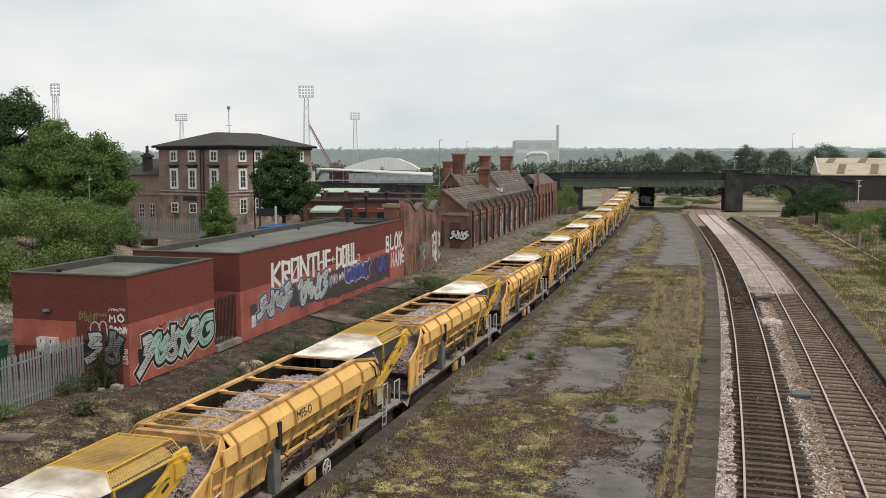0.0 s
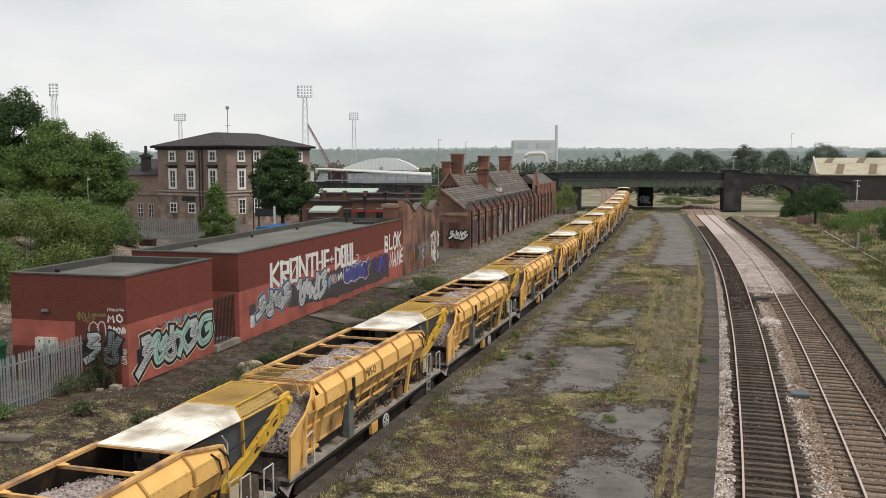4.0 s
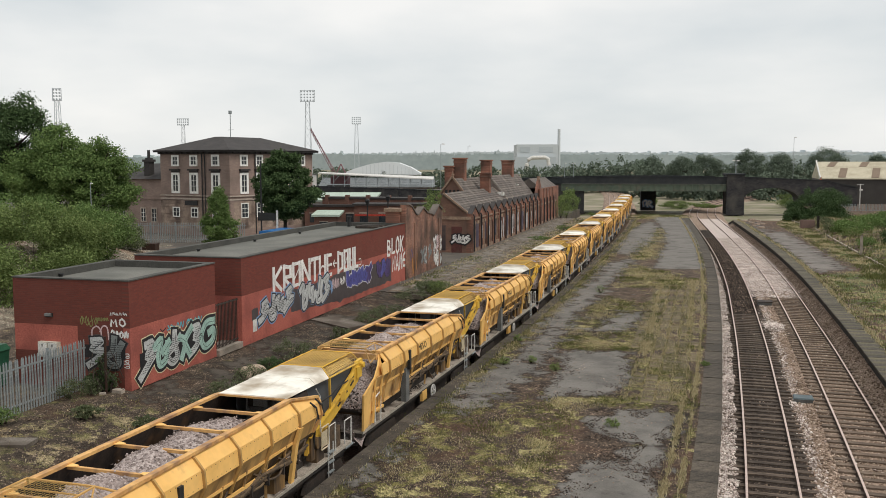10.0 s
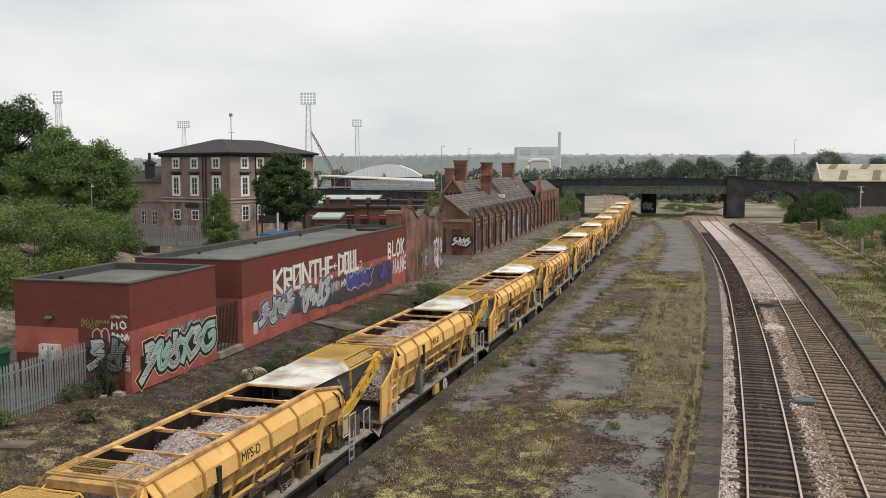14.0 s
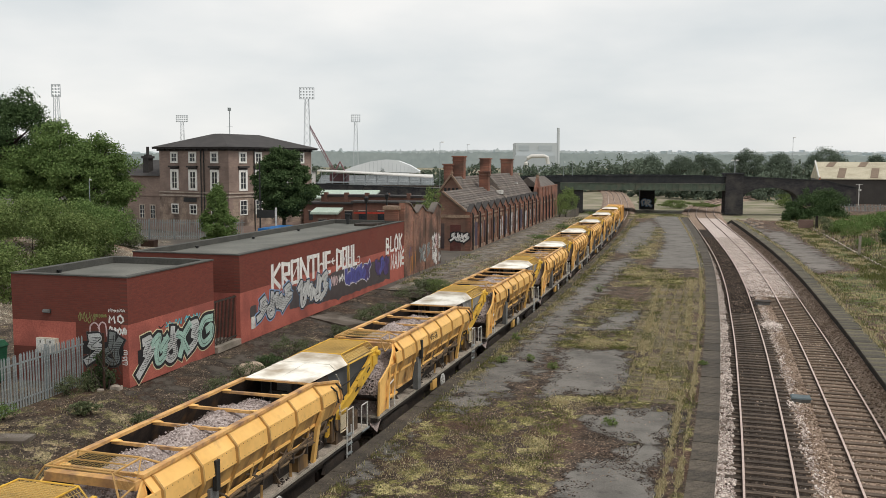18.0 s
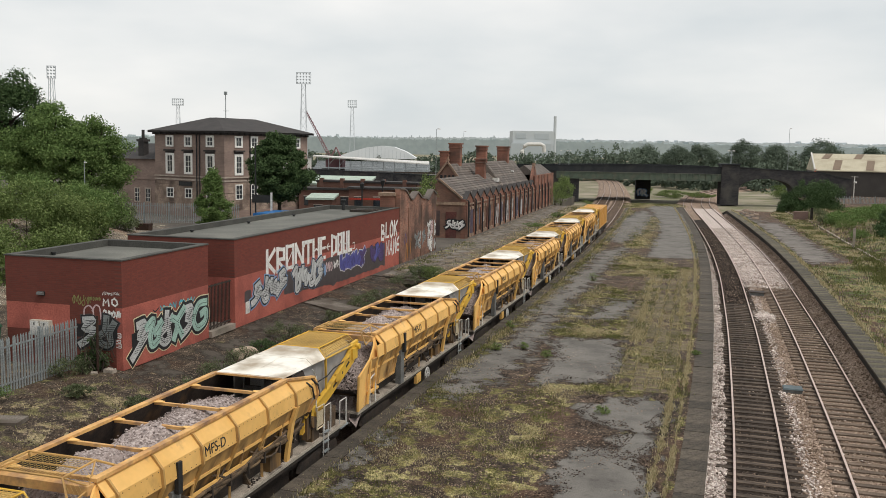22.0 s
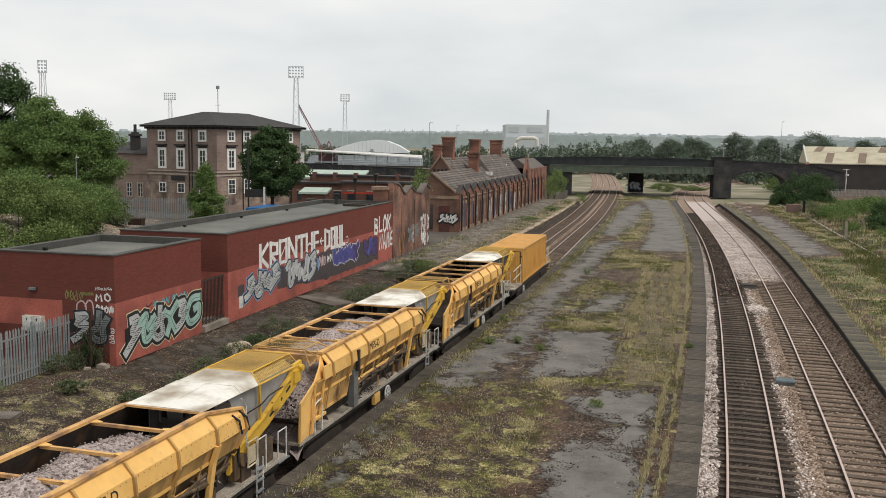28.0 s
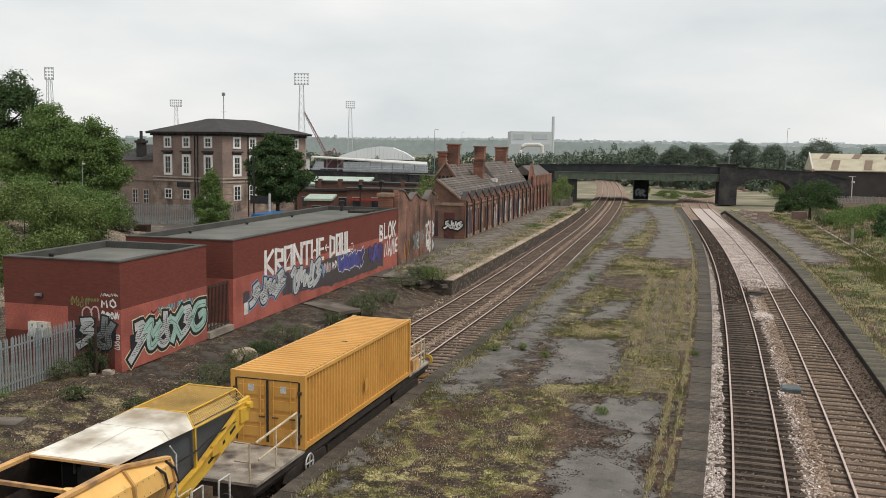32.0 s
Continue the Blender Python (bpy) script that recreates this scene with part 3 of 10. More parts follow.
CREAM_RAIL = plain("cream_rail", (0.60, 0.50, 0.34), 0.5)
COPING_BUFF = material("worn_buff_coping", (0.50, 0.41, 0.31), (0.33, 0.26, 0.195), 1.6, 18, 0.95, 0.6, dirt=(0.16, 0.13, 0.095), dirt_scale=1.5, dirt_at=0.6, vary=0.45, grain=0.8, dist=0.03)
SILL_PALE = plain("worn_sill", (0.40, 0.355, 0.29), 0.7)
BANK_MIX = mixed_ground("bank_gravel", (0.16, 0.13, 0.10), (0.15, 0.13, 0.11), (0.125, 0.12, 0.05), (0.27, 0.22, 0.13))


# ---- ground, tracks and platforms ----
def strip(left, right, z_left, z_right, y0, y1, step, name_z=None, wave=0.0, cols=1):
    """A sheet between two lines that run along y; each is a function of y."""
    g = Geo()
    ys = [y0 + (y1 - y0) * i / max(1, round((y1 - y0) / step)) for i in range(max(1, round((y1 - y0) / step)) + 1)]
    pts = []
    for y in ys:
        for c in range(cols + 1):
            s = c / cols
            x = left(y) * (1 - s) + right(y) * s
            z = z_left * (1 - s) + z_right * s
            z += wave * noise.noise((x * 0.7, y * 0.7, 3.1)) if 0 < c < cols else 0
            pts.append((x, y, z))
    n = cols + 1
    g.add(pts, [(i * n + c, i * n + c + 1, (i + 1) * n + c + 1, (i + 1) * n + c) for i in range(len(ys) - 1) for c in range(cols)])
    return g


g = Geo()
R = 4500
xs = [-R, -1500, -600, -300, -150, -80, -40, 0, 40, 80, 150, 300, 600, 1500, R]
g.add([(x, y + 200, -0.62) for y in xs for x in xs], [(j * 15 + i, j * 15 + i + 1, (j + 1) * 15 + i + 1, (j + 1) * 15 + i) for j in range(14) for i in range(14)])
single("ground", g, GROUND, "flat earth and rough grass reaching the horizon", "ground", kind="structure")


def ballast_bed(name, line, half, y0, y1, mat, label, z=-0.19):
    g = Geo()
    n = round((y1 - y0) / 1.0)
    prof = [(-half - 0.55, -0.6), (-half, z - 0.02), (-half * 0.5, z + 0.02), (0, z), (half * 0.5, z + 0.02), (half, z - 0.02), (half + 0.55, -0.6)]
    pts = []
    for i in range(n + 1):
        y = y0 + (y1 - y0) * i / n
        pts += [(line(y) + p, y, q + (0.03 * noise.noise((p * 2, y * 1.3, 0)) if q > -0.5 else 0)) for p, q in prof]
    k = len(prof)
    g.add(pts, [(i * k + c, i * k + c + 1, (i + 1) * k + c + 1, (i + 1) * k + c) for i in range(n) for c in range(k - 1)])
    return single(name, g, mat, label, "ballast", kind="structure", smooth=True)


ballast_bed("ballast_bed", lambda y: x_R(y) - 1.55, 3.3, -60, 395, BALLAST_BROWN, "brown stone ballast under the pair of running lines")
ballast_bed("ballast_bed", lambda y: x_A(y) + 1.69, 3.45, -60, 375, BALLAST_BROWN, "brown stone ballast between the platforms")


def rails(name, line, y0, y1, step, label):
    t = thing(name, label, "railway track", kind="structure")
    prof_head = [(-0.036, -0.03), (0.036, -0.03), (0.034, 0.0), (-0.034, 0.0)]
    prof_side = [(-0.07, -0.15), (0.07, -0.15), (0.02, -0.12), (0.016, -0.05), (0.034, -0.032), (-0.034, -0.032), (-0.016, -0.05), (-0.02, -0.12)]
    n = round((y1 - y0) / step)
    for side in (-0.7525, 0.7525):
        rail = None
        for nm, prof, mat in (("rail", prof_side, RAIL_SIDE), ("rail_head", prof_head, RAIL_TOP)):
            g = Geo()
            g.loft([[(line(y) + side + p, y, q) for p, q in prof] for y in (y0 + (y1 - y0) * i / n for i in range(n + 1))])
            ob = part(nm, g, mat, t if rail is None else rail)
            rail = rail or ob
    return t


TRACKS = []
for nm, ln, y1, lab in (("train_track", x_R, 398, "steel rails that carry the yellow ballast train"), ("platform_track", x_L, 398, "rusty steel rails beside the ruined platform"),
                        ("curved_track", x_A, 378, "steel rails curving away between two platforms"), ("outer_track", x_B, 378, "steel rails beside the overgrown outer platform")):
    TRACKS.append((rails(nm, ln, -60, y1, 2.0, lab), ln))

# platform between the tracks
PM_L, PM_R = (lambda y: x_R(y) + ease(y) + 1.68), (lambda y: x_A(y) - 1.60)
PZ = 0.9


def soft_inside(poly, X, Y, soft):
    """1 inside an outline, 0 outside it, with a soft edge."""
    inn, dist = np.zeros(X.shape, bool), np.full(X.shape, 1e9)
    n = len(poly)
    for i in range(n):
        (x0, y0), (x1, y1) = poly[i], poly[(i + 1) % n]
        if y0 != y1:
            inn ^= ((y0 > Y) != (y1 > Y)) & (X < (x1 - x0) * (Y - y0) / (y1 - y0) + x0)
        dx, dy = x1 - x0, y1 - y0
        s = np.clip(((X - x0) * dx + (Y - y0) * dy) / (dx * dx + dy * dy + 1e-9), 0, 1)
        dist = np.minimum(dist, np.hypot(X - x0 - s * dx, Y - y0 - s * dy))
    return np.clip(0.5 + np.where(inn, dist, -dist) / (2 * soft), 0, 1)


def set_cover(me, asphalt, moss):
    """Coverage values for mixed_ground, from soft outlines: (outline, strength, softness)."""
    co = np.empty(len(me.vertices) * 3)
    me.vertices.foreach_get("co", co)
    X, Y = co[0::3], co[1::3]
    for key, shapes in (("asphalt", asphalt), ("moss", moss)):
        v = np.zeros(len(X))
        grow = 2.4 if key == "asphalt" else 1.3
        for poly, k, soft in shapes:
            v = np.maximum(v, k * (1.22 if key == "asphalt" else 1.0) * soft_inside(poly, X, Y, soft * grow))
        at = me.attributes.new(key, "FLOAT", "POINT")
        at.data.foreach_set("value", v)


def around(line, w, y0, y1):
    ys = [y0 + (y1 - y0) * i / 24 for i in range(25)]
    return [(line(y) - w, y) for y in ys] + [(line(y) + w, y) for y in reversed(ys)]


def slab(name, left, right, y0, y1, mat_top, label, wave=0.02, ramp=0.0, cover=None, wall=None):
    """A platform: a top sheet and walls down to the ballast, with a ramp at its far end."""
    t = thing(name, label, "platform", kind="structure")
    n = round((y1 - y0) / 0.45)
    g, w = Geo(), Geo()
    cols = 36
    pts = []
    for i in range(n + 1):
        y = y0 + (y1 - y0) * i / n
        zt = PZ - max(0, (y - (y1 - ramp)) / ramp * (PZ + 0.3)) if ramp else PZ
        for c in range(cols + 1):
            s = c / cols
            x = left(y) * (1 - s) + right(y) * s
            pts.append((x, y, zt - 0.004 + (wave * noise.noise((x * 0.5, y * 0.4, 1.7)) if 0 < c < cols else 0)))
    k = cols + 1
    g.add(pts, [(i * k + c, i * k + c + 1, (i + 1) * k + c + 1, (i + 1) * k + c) for i in range(n) for c in range(cols)])
    surf = part("surface", g, mat_top, t)
    if cover:
        set_cover(surf.data, *cover)
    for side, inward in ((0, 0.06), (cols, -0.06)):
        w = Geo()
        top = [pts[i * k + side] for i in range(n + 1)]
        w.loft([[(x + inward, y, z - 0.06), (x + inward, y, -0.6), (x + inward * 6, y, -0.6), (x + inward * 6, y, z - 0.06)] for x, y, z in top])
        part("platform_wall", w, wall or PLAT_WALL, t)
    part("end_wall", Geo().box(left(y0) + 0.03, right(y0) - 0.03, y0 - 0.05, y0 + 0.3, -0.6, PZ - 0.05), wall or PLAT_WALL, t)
    return t


TAR_MID = [
    ([(-5.5, 41.0), (-5.0, 42.2), (-4.0, 42.5), (-2.4, 42.4), (-2.2, 39.7), (-2.1, 37.1), (-2.5, 34.6), (-3.4, 34.2), (-4.5, 34.0), (-5.0, 33.3), (-5.0, 35.8), (-4.8, 38.5)], 1.0, 0.3),
    ([(-3.0, 31.2), (-2.0, 32.1), (-0.2, 32.6), (-0.1, 30.9), (-0.3, 28.6), (-0.5, 26.6), (-1.4, 25.6), (-1.6, 27.1), (-1.4, 28.9), (-1.9, 29.3), (-2.5, 29.0)], 1.0, 0.3),
    ([(-2.8, 14), (-2.8, 25.3), (-2.3, 26.7), (-1.4, 26.4), (-0.7, 25.3), (-0.4, 23.5), (-0.6, 14)], 1.0, 0.3),
    ([(-4.9, 152.7), (-0.8, 155.0), (0.9, 125.1), (1.45, 99.6), (1.35, 78.2), (-2.2, 78.0), (-2.0, 89.4), (-1.7, 102.3), (-2.5, 124.2)], 1.0, 0.4),
    ([(-7.4, 40.1), (-7.3, 48.4), (-6.9, 65.1), (-6.4, 80.5), (-4.7, 84.9), (-4.9, 76.5), (-5.6, 59.7), (-6.0, 45.4), (-6.1, 40.5), (-6.3, 33.6), (-7.8, 30.7), (-8.4, 32.1), (-8.0, 36.0)], 0.85, 0.5),
    ([(-6.7, 91.0), (-7.2, 122.9), (-5.0, 142.0), (-3.4, 129.6), (-3.6, 105.5), (-5.2, 88.5)], 0.8, 0.6),
    ([(-4.6, 47.4), (-3.9, 54.2), (-2.1, 54.7), (-2.4, 48.0)], 0.75, 0.5),
    ([(-8.9, 10), (-9.2, 30), (-8.6, 30), (-8.2, 10)], 0.6, 0.4)]
MOSS_MID = [
    (around(lambda y: PM_R(y) - 0.95, 0.09, 16, 120), 0.8, 0.1), (around(lambda y: PM_R(y) - 1.35, 0.1, 16, 34), 0.8, 0.1),
    ([(-8.9, 12), (-8.7, 26.5), (-8.1, 33.4), (-7.1, 33.8), (-6.9, 26), (-6.7, 12)], 0.8, 0.9), ([(-6.8, 12), (-6.9, 26), (-6.6, 32.4), (-4.9, 33.6), (-4.4, 30.0), (-4.9, 24.0), (-5.2, 12)], 0.56, 0.9),
    ([(-5.0, 12), (-4.9, 23), (-4.4, 32.6), (-3.6, 32.8), (-3.9, 23), (-4.1, 12)], 0.74, 0.6),
    ([(-1.9, 34.7), (-2.1, 41.6), (-0.1, 42.5), (0.3, 35.3)], 0.75, 0.6), ([(-5.9, 42.4), (-5.6, 44.2), (-1.5, 45.6), (-1.4, 43.3)], 1.0, 0.4),
    ([(-5.7, 44.1), (-5.9, 53.7), (-4.5, 60.0), (-1.9, 58.2), (-1.2, 45.2)], 0.72, 0.9), ([(-4.2, 65.8), (-5.0, 81.0), (-2.2, 77.2), (1.4, 68.9), (-0.2, 65.3)], 0.8, 0.9),
    ([(-4.8, 32.1), (-4.6, 33.6), (0.5, 35.4), (0.5, 33.6)], 0.75, 0.4), (around(lambda y: PM_L(y) + 0.8, 0.5, 30, 140), 0.75, 0.5), (around(lambda y: -1.55, 0.25, 44, 64), 0.9, 0.25),
    (around(lambda y: 0.05 + 0.02 * (y - 36), 0.2, 36, 72), 0.7, 0.25), ([(-4.5, 84), (-6, 100), (-4, 128), (-2.6, 125), (-2.6, 104), (-2.4, 86)], 0.75, 0.8),
    ([(-8.4, 146), (-8.3, 166), (0.5, 166), (0.4, 152)], 0.9, 1.0), ([(-2.0, 44), (-2.2, 66), (1.2, 68), (0.8, 44)], 0.26, 0.8)]
platform_mid = slab("platform_middle", PM_L, PM_R, -40, 166, PLATFORM_MIX, "disused island platform of cracked asphalt, moss and dry grass", 0.0, 12, (TAR_MID, MOSS_MID))
PR_L = lambda y: x_B(y) + 1.58
TAR_OUT = [([(9.8, 122.1), (12.5, 124), (13.2, 81.2), (10.4, 78.4)], 0.85, 0.6), ([(7.0, 160), (9.5, 160), (11, 124), (8.8, 122)], 0.6, 0.8)]
MOSS_OUT = [([(10.3, 76.6), (16.4, 82.2), (16.4, -40), (9.6, -40), (10.3, 54.6)], 0.78, 0.8), ([(14.2, 84), (16.4, 84), (16.4, 158), (13.5, 140)], 0.9, 0.8), (around(lambda y: PR_L(y) + 1.0, 0.2, 20, 150), 0.8, 0.2)]
platform_right = slab("platform_outer", PR_L, lambda y: 16.4, -40, 158, OUTER_MIX, "overgrown disused platform of mossy gravel and grass", 0.0, 10, (TAR_OUT, MOSS_OUT))
PL_R = lambda y: x_L(y) + ease(y) - 1.55
TAR_LEFT = [([(-19.9, 59), (-19.9, 150), (-17.0, 150), (-17.0, 59)], 0.62, 1.2)]
MOSS_LEFT = [([(-16.5, 62), (-16.8, 148), (-14.2, 148), (-14.5, 62)], 0.5, 0.9), ([(-19.9, 62), (-19.9, 84), (-18.6, 84), (-18.6, 62)], 0.7, 0.7)]
platform_left = slab("platform_ruined", lambda y: -19.9, PL_R, 59, 150, LEFT_MIX, "ruined platform in front of the derelict station", 0.02, 3, (TAR_LEFT, MOSS_LEFT), WALL_RUBBLE)

# ground beside the red buildings: level yard, then a bank down to the track
g = Geo()
n, prof = 200, [(-16.5, 0.9), (-12.0, 0.9), (-9.0, 0.9), (-8.2, 0.89), (-7.4, 0.88), (-6.8, 0.86), (-6.2, 0.82), (-5.6, 0.77), (-5.0, 0.7), (-4.4, 0.54), (-3.8, 0.36), (-3.2, 0.17), (-2.7, 0.02), (-2.2, -0.12), (-1.3, -0.22)]
pts = []
for i in range(n + 1):
    y = -40 + 99.0 * i / n
    for off, z in prof:
        x = x_L(y) + off if off > -16 else -95
        pts.append((x, y, z + (0.10 * noise.noise((x * 0.55, y * 0.5, 4.0)) + 0.05 * noise.noise((x * 1.7, y * 1.6, 2.0)) if -8 < off < -2 else 0)))
k = len(prof)
g.add(pts, [(i * k + c, i * k + c + 1, (i + 1) * k + c + 1, (i + 1) * k + c) for i in range(n) for c in range(k - 1)])
yard = single("yard_ground", g, YARD_MIX, "bare trodden earth and gravel sloping to the track", "ground", kind="structure", smooth=True)
set_cover(yard.data, [([(-20.5, 30), (-20.5, 59), (-18.2, 59), (-18.0, 30)], 0.55, 0.8)], [([(-22.4, -40), (-22.4, 29.6), (-17.0, 29.6), (-16.0, -40)], 0.42, 1.0)])
g = Geo()
g.box(-260, -19.9, 59, 178, -0.6, 0.9).box(-260, -50, 178, 330, -0.6, 0.9)
single("street_ground", g, YARD_ROAD, "level street and yards behind the station", "ground", kind="structure")
g = strip(lambda y: 16.4, lambda y: 19.0, 0.92, 1.5, -40, 158, 1, cols=6, wave=0.25)
g2 = strip(lambda y: 19.0, lambda y: 160, 1.5, 1.6, -40, 158, 2, cols=40, wave=0.3)
g.add(g2.v, g2.f)
g2 = strip(lambda y: 22, lambda y: 160, 1.45, 1.6, 158, 200, 4, cols=12, wave=0.2)
g.add(g2.v, g2.f)
bk = single("bank_ground", g, OUTER_MIX, "rough grassy bank beyond the outer platform", "ground", kind="structure", smooth=True)
set_cover(bk.data, [], [([(16, -40), (200, -40), (200, 105), (16, 105)], 0.75, 2.0), ([(16, 105), (200, 105), (200, 160), (16, 160)], 0.45, 2.0)])


g = Geo()
BX, BY = [-95 + 1.5 * i for i in range(41)], [22 + 1.5 * i for i in range(45)]


def bank_z(x, y):
    up = min(1.0, max(0.0, (-34.5 - 0.16 * (y - 40) - x) / 9.0))
    fade = min(1.0, max(0.0, (80 - y) / 24.0))
    return 0.82 + (3.4 * up * up * (3 - 2 * up)) * fade + 0.35 * up * noise.noise((x * 0.3, y * 0.3, 8))


g.add([(x, y, bank_z(x, y)) for y in BY for x in BX], [(j * 41 + i, j * 41 + i + 1, (j + 1) * 41 + i + 1, (j + 1) * 41 + i) for j in range(44) for i in range(40)])
bank = single("embankment", g, BANK_MIX, "rough earth embankment behind the red buildings", "ground", kind="structure", smooth=True)
set_cover(bank.data, [], [([(-95, 20), (-95, 90), (-50, 70), (-46, 20)], 0.5, 2.0)])


# ---- the two flat-roofed red buildings ----
def red_block(name, x0, x1, y0, y1, z1, label, pink_front=True):
    t = thing(name, label, "building", pose(x0, y0, PZ))
    w, d, h = x1 - x0, y1 - y0, z1 - PZ
    zp = 3.37 - PZ
    th = 0.3
    part("wall", Geo().box(w - th, w, 0, d, zp, h), BRICK_RED_X, t, "dark red brick above a painted band")
    part("wall", Geo().box(w - th, w, 0, d, 0, zp), PINK, t, "lower wall painted salmon pink")
    part("wall", Geo().box(0, w - th, 0, th, zp, h), BRICK_RED_Y, t, "dark red brick with the front's shade in its colour")
    dk = 2.05 if pink_front else 0.0
    part("wall", Geo().box(0, w - th - dk, 0, th, 1.4 if pink_front else 0, zp), PINK, t, "painted salmon pink band")
    if dk:
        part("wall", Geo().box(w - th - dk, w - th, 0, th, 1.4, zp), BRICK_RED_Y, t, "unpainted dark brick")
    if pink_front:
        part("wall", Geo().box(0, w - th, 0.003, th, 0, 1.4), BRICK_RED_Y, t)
    part("wall", Geo().box(0, th, th, d, 0, h), BRICK_RED_X, t)
    part("wall", Geo().box(th, w - th, d - th, d, 0, h), BRICK_RED_Y, t)
    part("roof", Geo().box(th, w - th, th, d - th, h - 0.55, h - 0.24), ROOF_FELT, t, "flat grey felt roof")
    for a in ((th, w - th, th, th + 0.02), (th, w - th, d - th - 0.02, d - th), (th, th + 0.02, th + 0.02, d - th - 0.02), (w - th - 0.02, w - th, th + 0.02, d - th - 0.02)):
        part("upstand", Geo().box(*a, h - 0.239, h), KERB_FELT, t)
    kerb = 0.31
    for a in ((0 - 0.03, w + 0.03, -0.03, kerb), (0 - 0.03, w + 0.03, d - kerb, d + 0.03), (-0.03, kerb, kerb, d - kerb), (w - kerb, w + 0.03, kerb, d - kerb)):
        part("coping", Geo().box(*a, h + 0.002, h + 0.05), KERB_FELT, t)
    return t


red_block("red_brick_kiosk", -25.9, -20.62, 30.2, 36.8, 5.2, "small flat-roofed red brick building with painted graffiti")
red_block("red_brick_store", -26.3, -20.5, 39.1, 65.4, 5.2, "long flat-roofed red brick building covered in graffiti", False)

# ---- the derelict station ----
station = thing("station_building", "derelict single-storey Victorian brick station with slate roofs", "building", pose(-20.4, 84, PZ))
# local: x 0 at the platform face (negative inwards), y along the platform, z from the platform


def saw_wall(g, y0, y1, pitch, lo, hi, x0, x1):
    poly = [(y0, 0), (y1, 0)]
    n = round((y1 - y0) / pitch)
    for i in range(n, 0, -1):
        a, b = y0 + (y1 - y0) * i / n, y0 + (y1 - y0) * (i - 1) / n
        poly += [(a, lo), ((a + b) / 2, hi)]
    poly.append((y0, lo))
    g.prism(poly, "x", x0, x1)
    return n


g = Geo()
saw_wall(g, 2.9, 46, 3.3, 3.75, 4.55, -0.35, 0)
part("wall", g, ST_BRICK_X, station, "weathered brick platform wall with a sawtooth parapet")
part("wall", Geo().prism([(-0.36, 0), (-0.36, 3.95), (-2.7, 5.55), (-2.95, 5.55), (-2.95, 3.7), (-4.6, 3.7), (-4.6, 0)], "y", 2.9, 3.25), ST_BRICK_Y, station, "darker brown brick end wall with boarded openings")
part("wall", Geo().box(-4.6, -4.3, 3.25, 13.0, 0, 3.6), ST_BRICK_X, station)
part("wall", Geo().box(-4.6, -4.3, 13.35, 66, 0, 5.0), ST_BRICK_X, station)
part("wall", Geo().box(-4.6, -2.8, 13.0, 13.35, 0, 4.4), ST_BRICK_Y, station)
part("wall", Geo().box(-2.95, -2.8, 3.26, 13.0, 3.5, 5.7), ST_BRICK_X, station)
part("roof", Geo().box(-4.7, -2.96, 3.1, 12.99, 3.61, 3.75), SLATE, station, "flat roof behind the lean-to")
part("wall", Geo().box(-6.2, -4.61, 13.1, 30, 0, 5.0), ST_BRICK_Y, station)
part("wall", Geo().box(-0.30, 0.05, 46.0, 66, 0, 5.2), ST_BRICK_X, station, "taller brick end range")
part("wall", Geo().box(-4.3, -0.31, 65.6, 66, 0, 5.2), ST_BRICK_Y, station)
part("roof", Geo().prism([(-0.4, 3.9), (-2.8, 5.72), (-3.05, 5.72), (-3.05, 5.86), (-2.75, 5.88), (-0.4, 4.05)], "y", 2.65, 26), SLATE, station, "low lean-to slate roof")
part("roof", Geo().prism([(-0.4, 3.9), (-3.2, 7.3), (-3.4, 7.3), (-6.2, 3.9)], "y", 26, 46), SLATE, station, "steep dark slate roof")
part("roof", Geo().prism([(-2.7, 4.9), (-4.5, 7.15), (-6.3, 4.9)], "y", 13.5, 30), SLATE, station, "pitched slate roof of the taller range")
part("gable", Geo().prism([(-2.8, 4.4), (-2.8, 5.1), (-4.5, 7.35), (-6.2, 5.1), (-6.2, 4.4)], "y", 13.0, 13.45), ST_BRICK_Y, station, "dark red brick gable with small vents")
part("gable", Geo().prism([(43.6, 4.0), (44.4, 4.6), (46.3, 6.5), (47.7, 6.5), (49.6, 4.9), (49.6, 4.0)], "x", -0.45, -0.2), ST_BRICK_X, station, "stone-coped gable facing the platform")
part("roof", Geo().prism([(-0.32, 5.2), (-2.2, 6.6), (-4.4, 5.2)], "y", 49.6, 65.9), SLATE, station)


def chimney(x, y, z0, z1, w, d):
    c = part("chimney", Geo().box(x - w / 2, x + w / 2, y - d / 2, y + d / 2, z0, z1 - 0.55), ST_BRICK_X, station, "tall red brick chimney stack with a corbelled cap")
    g = Geo()
    for i, (a, b, o) in enumerate(((0.55, 0.42, 0.08), (0.42, 0.16, 0.02), (0.16, 0.0, 0.14))):
        g.box(x - w / 2 - o, x + w / 2 + o, y - d / 2 - o, y + d / 2 + o, z1 - a, z1 - b)
    part("cap", g, ST_BRICK_X, c)


chimney(-4.85, 18.0, 4.5, 9.5, 1.25, 1.1)
chimney(-3.6, 26.5, 5.2, 9.3, 1.2, 1.0)
chimney(-2.6, 21.5, 4.0, 7.75, 1.1, 1.0)
chimney(-3.6, 40.5, 5.5, 9.3, 1.5, 1.2)
chimney(-5.9, 17.0, 5.0, 8.6, 0.9, 0.8)

# ruined screen wall between the red building and the station
g = Geo()
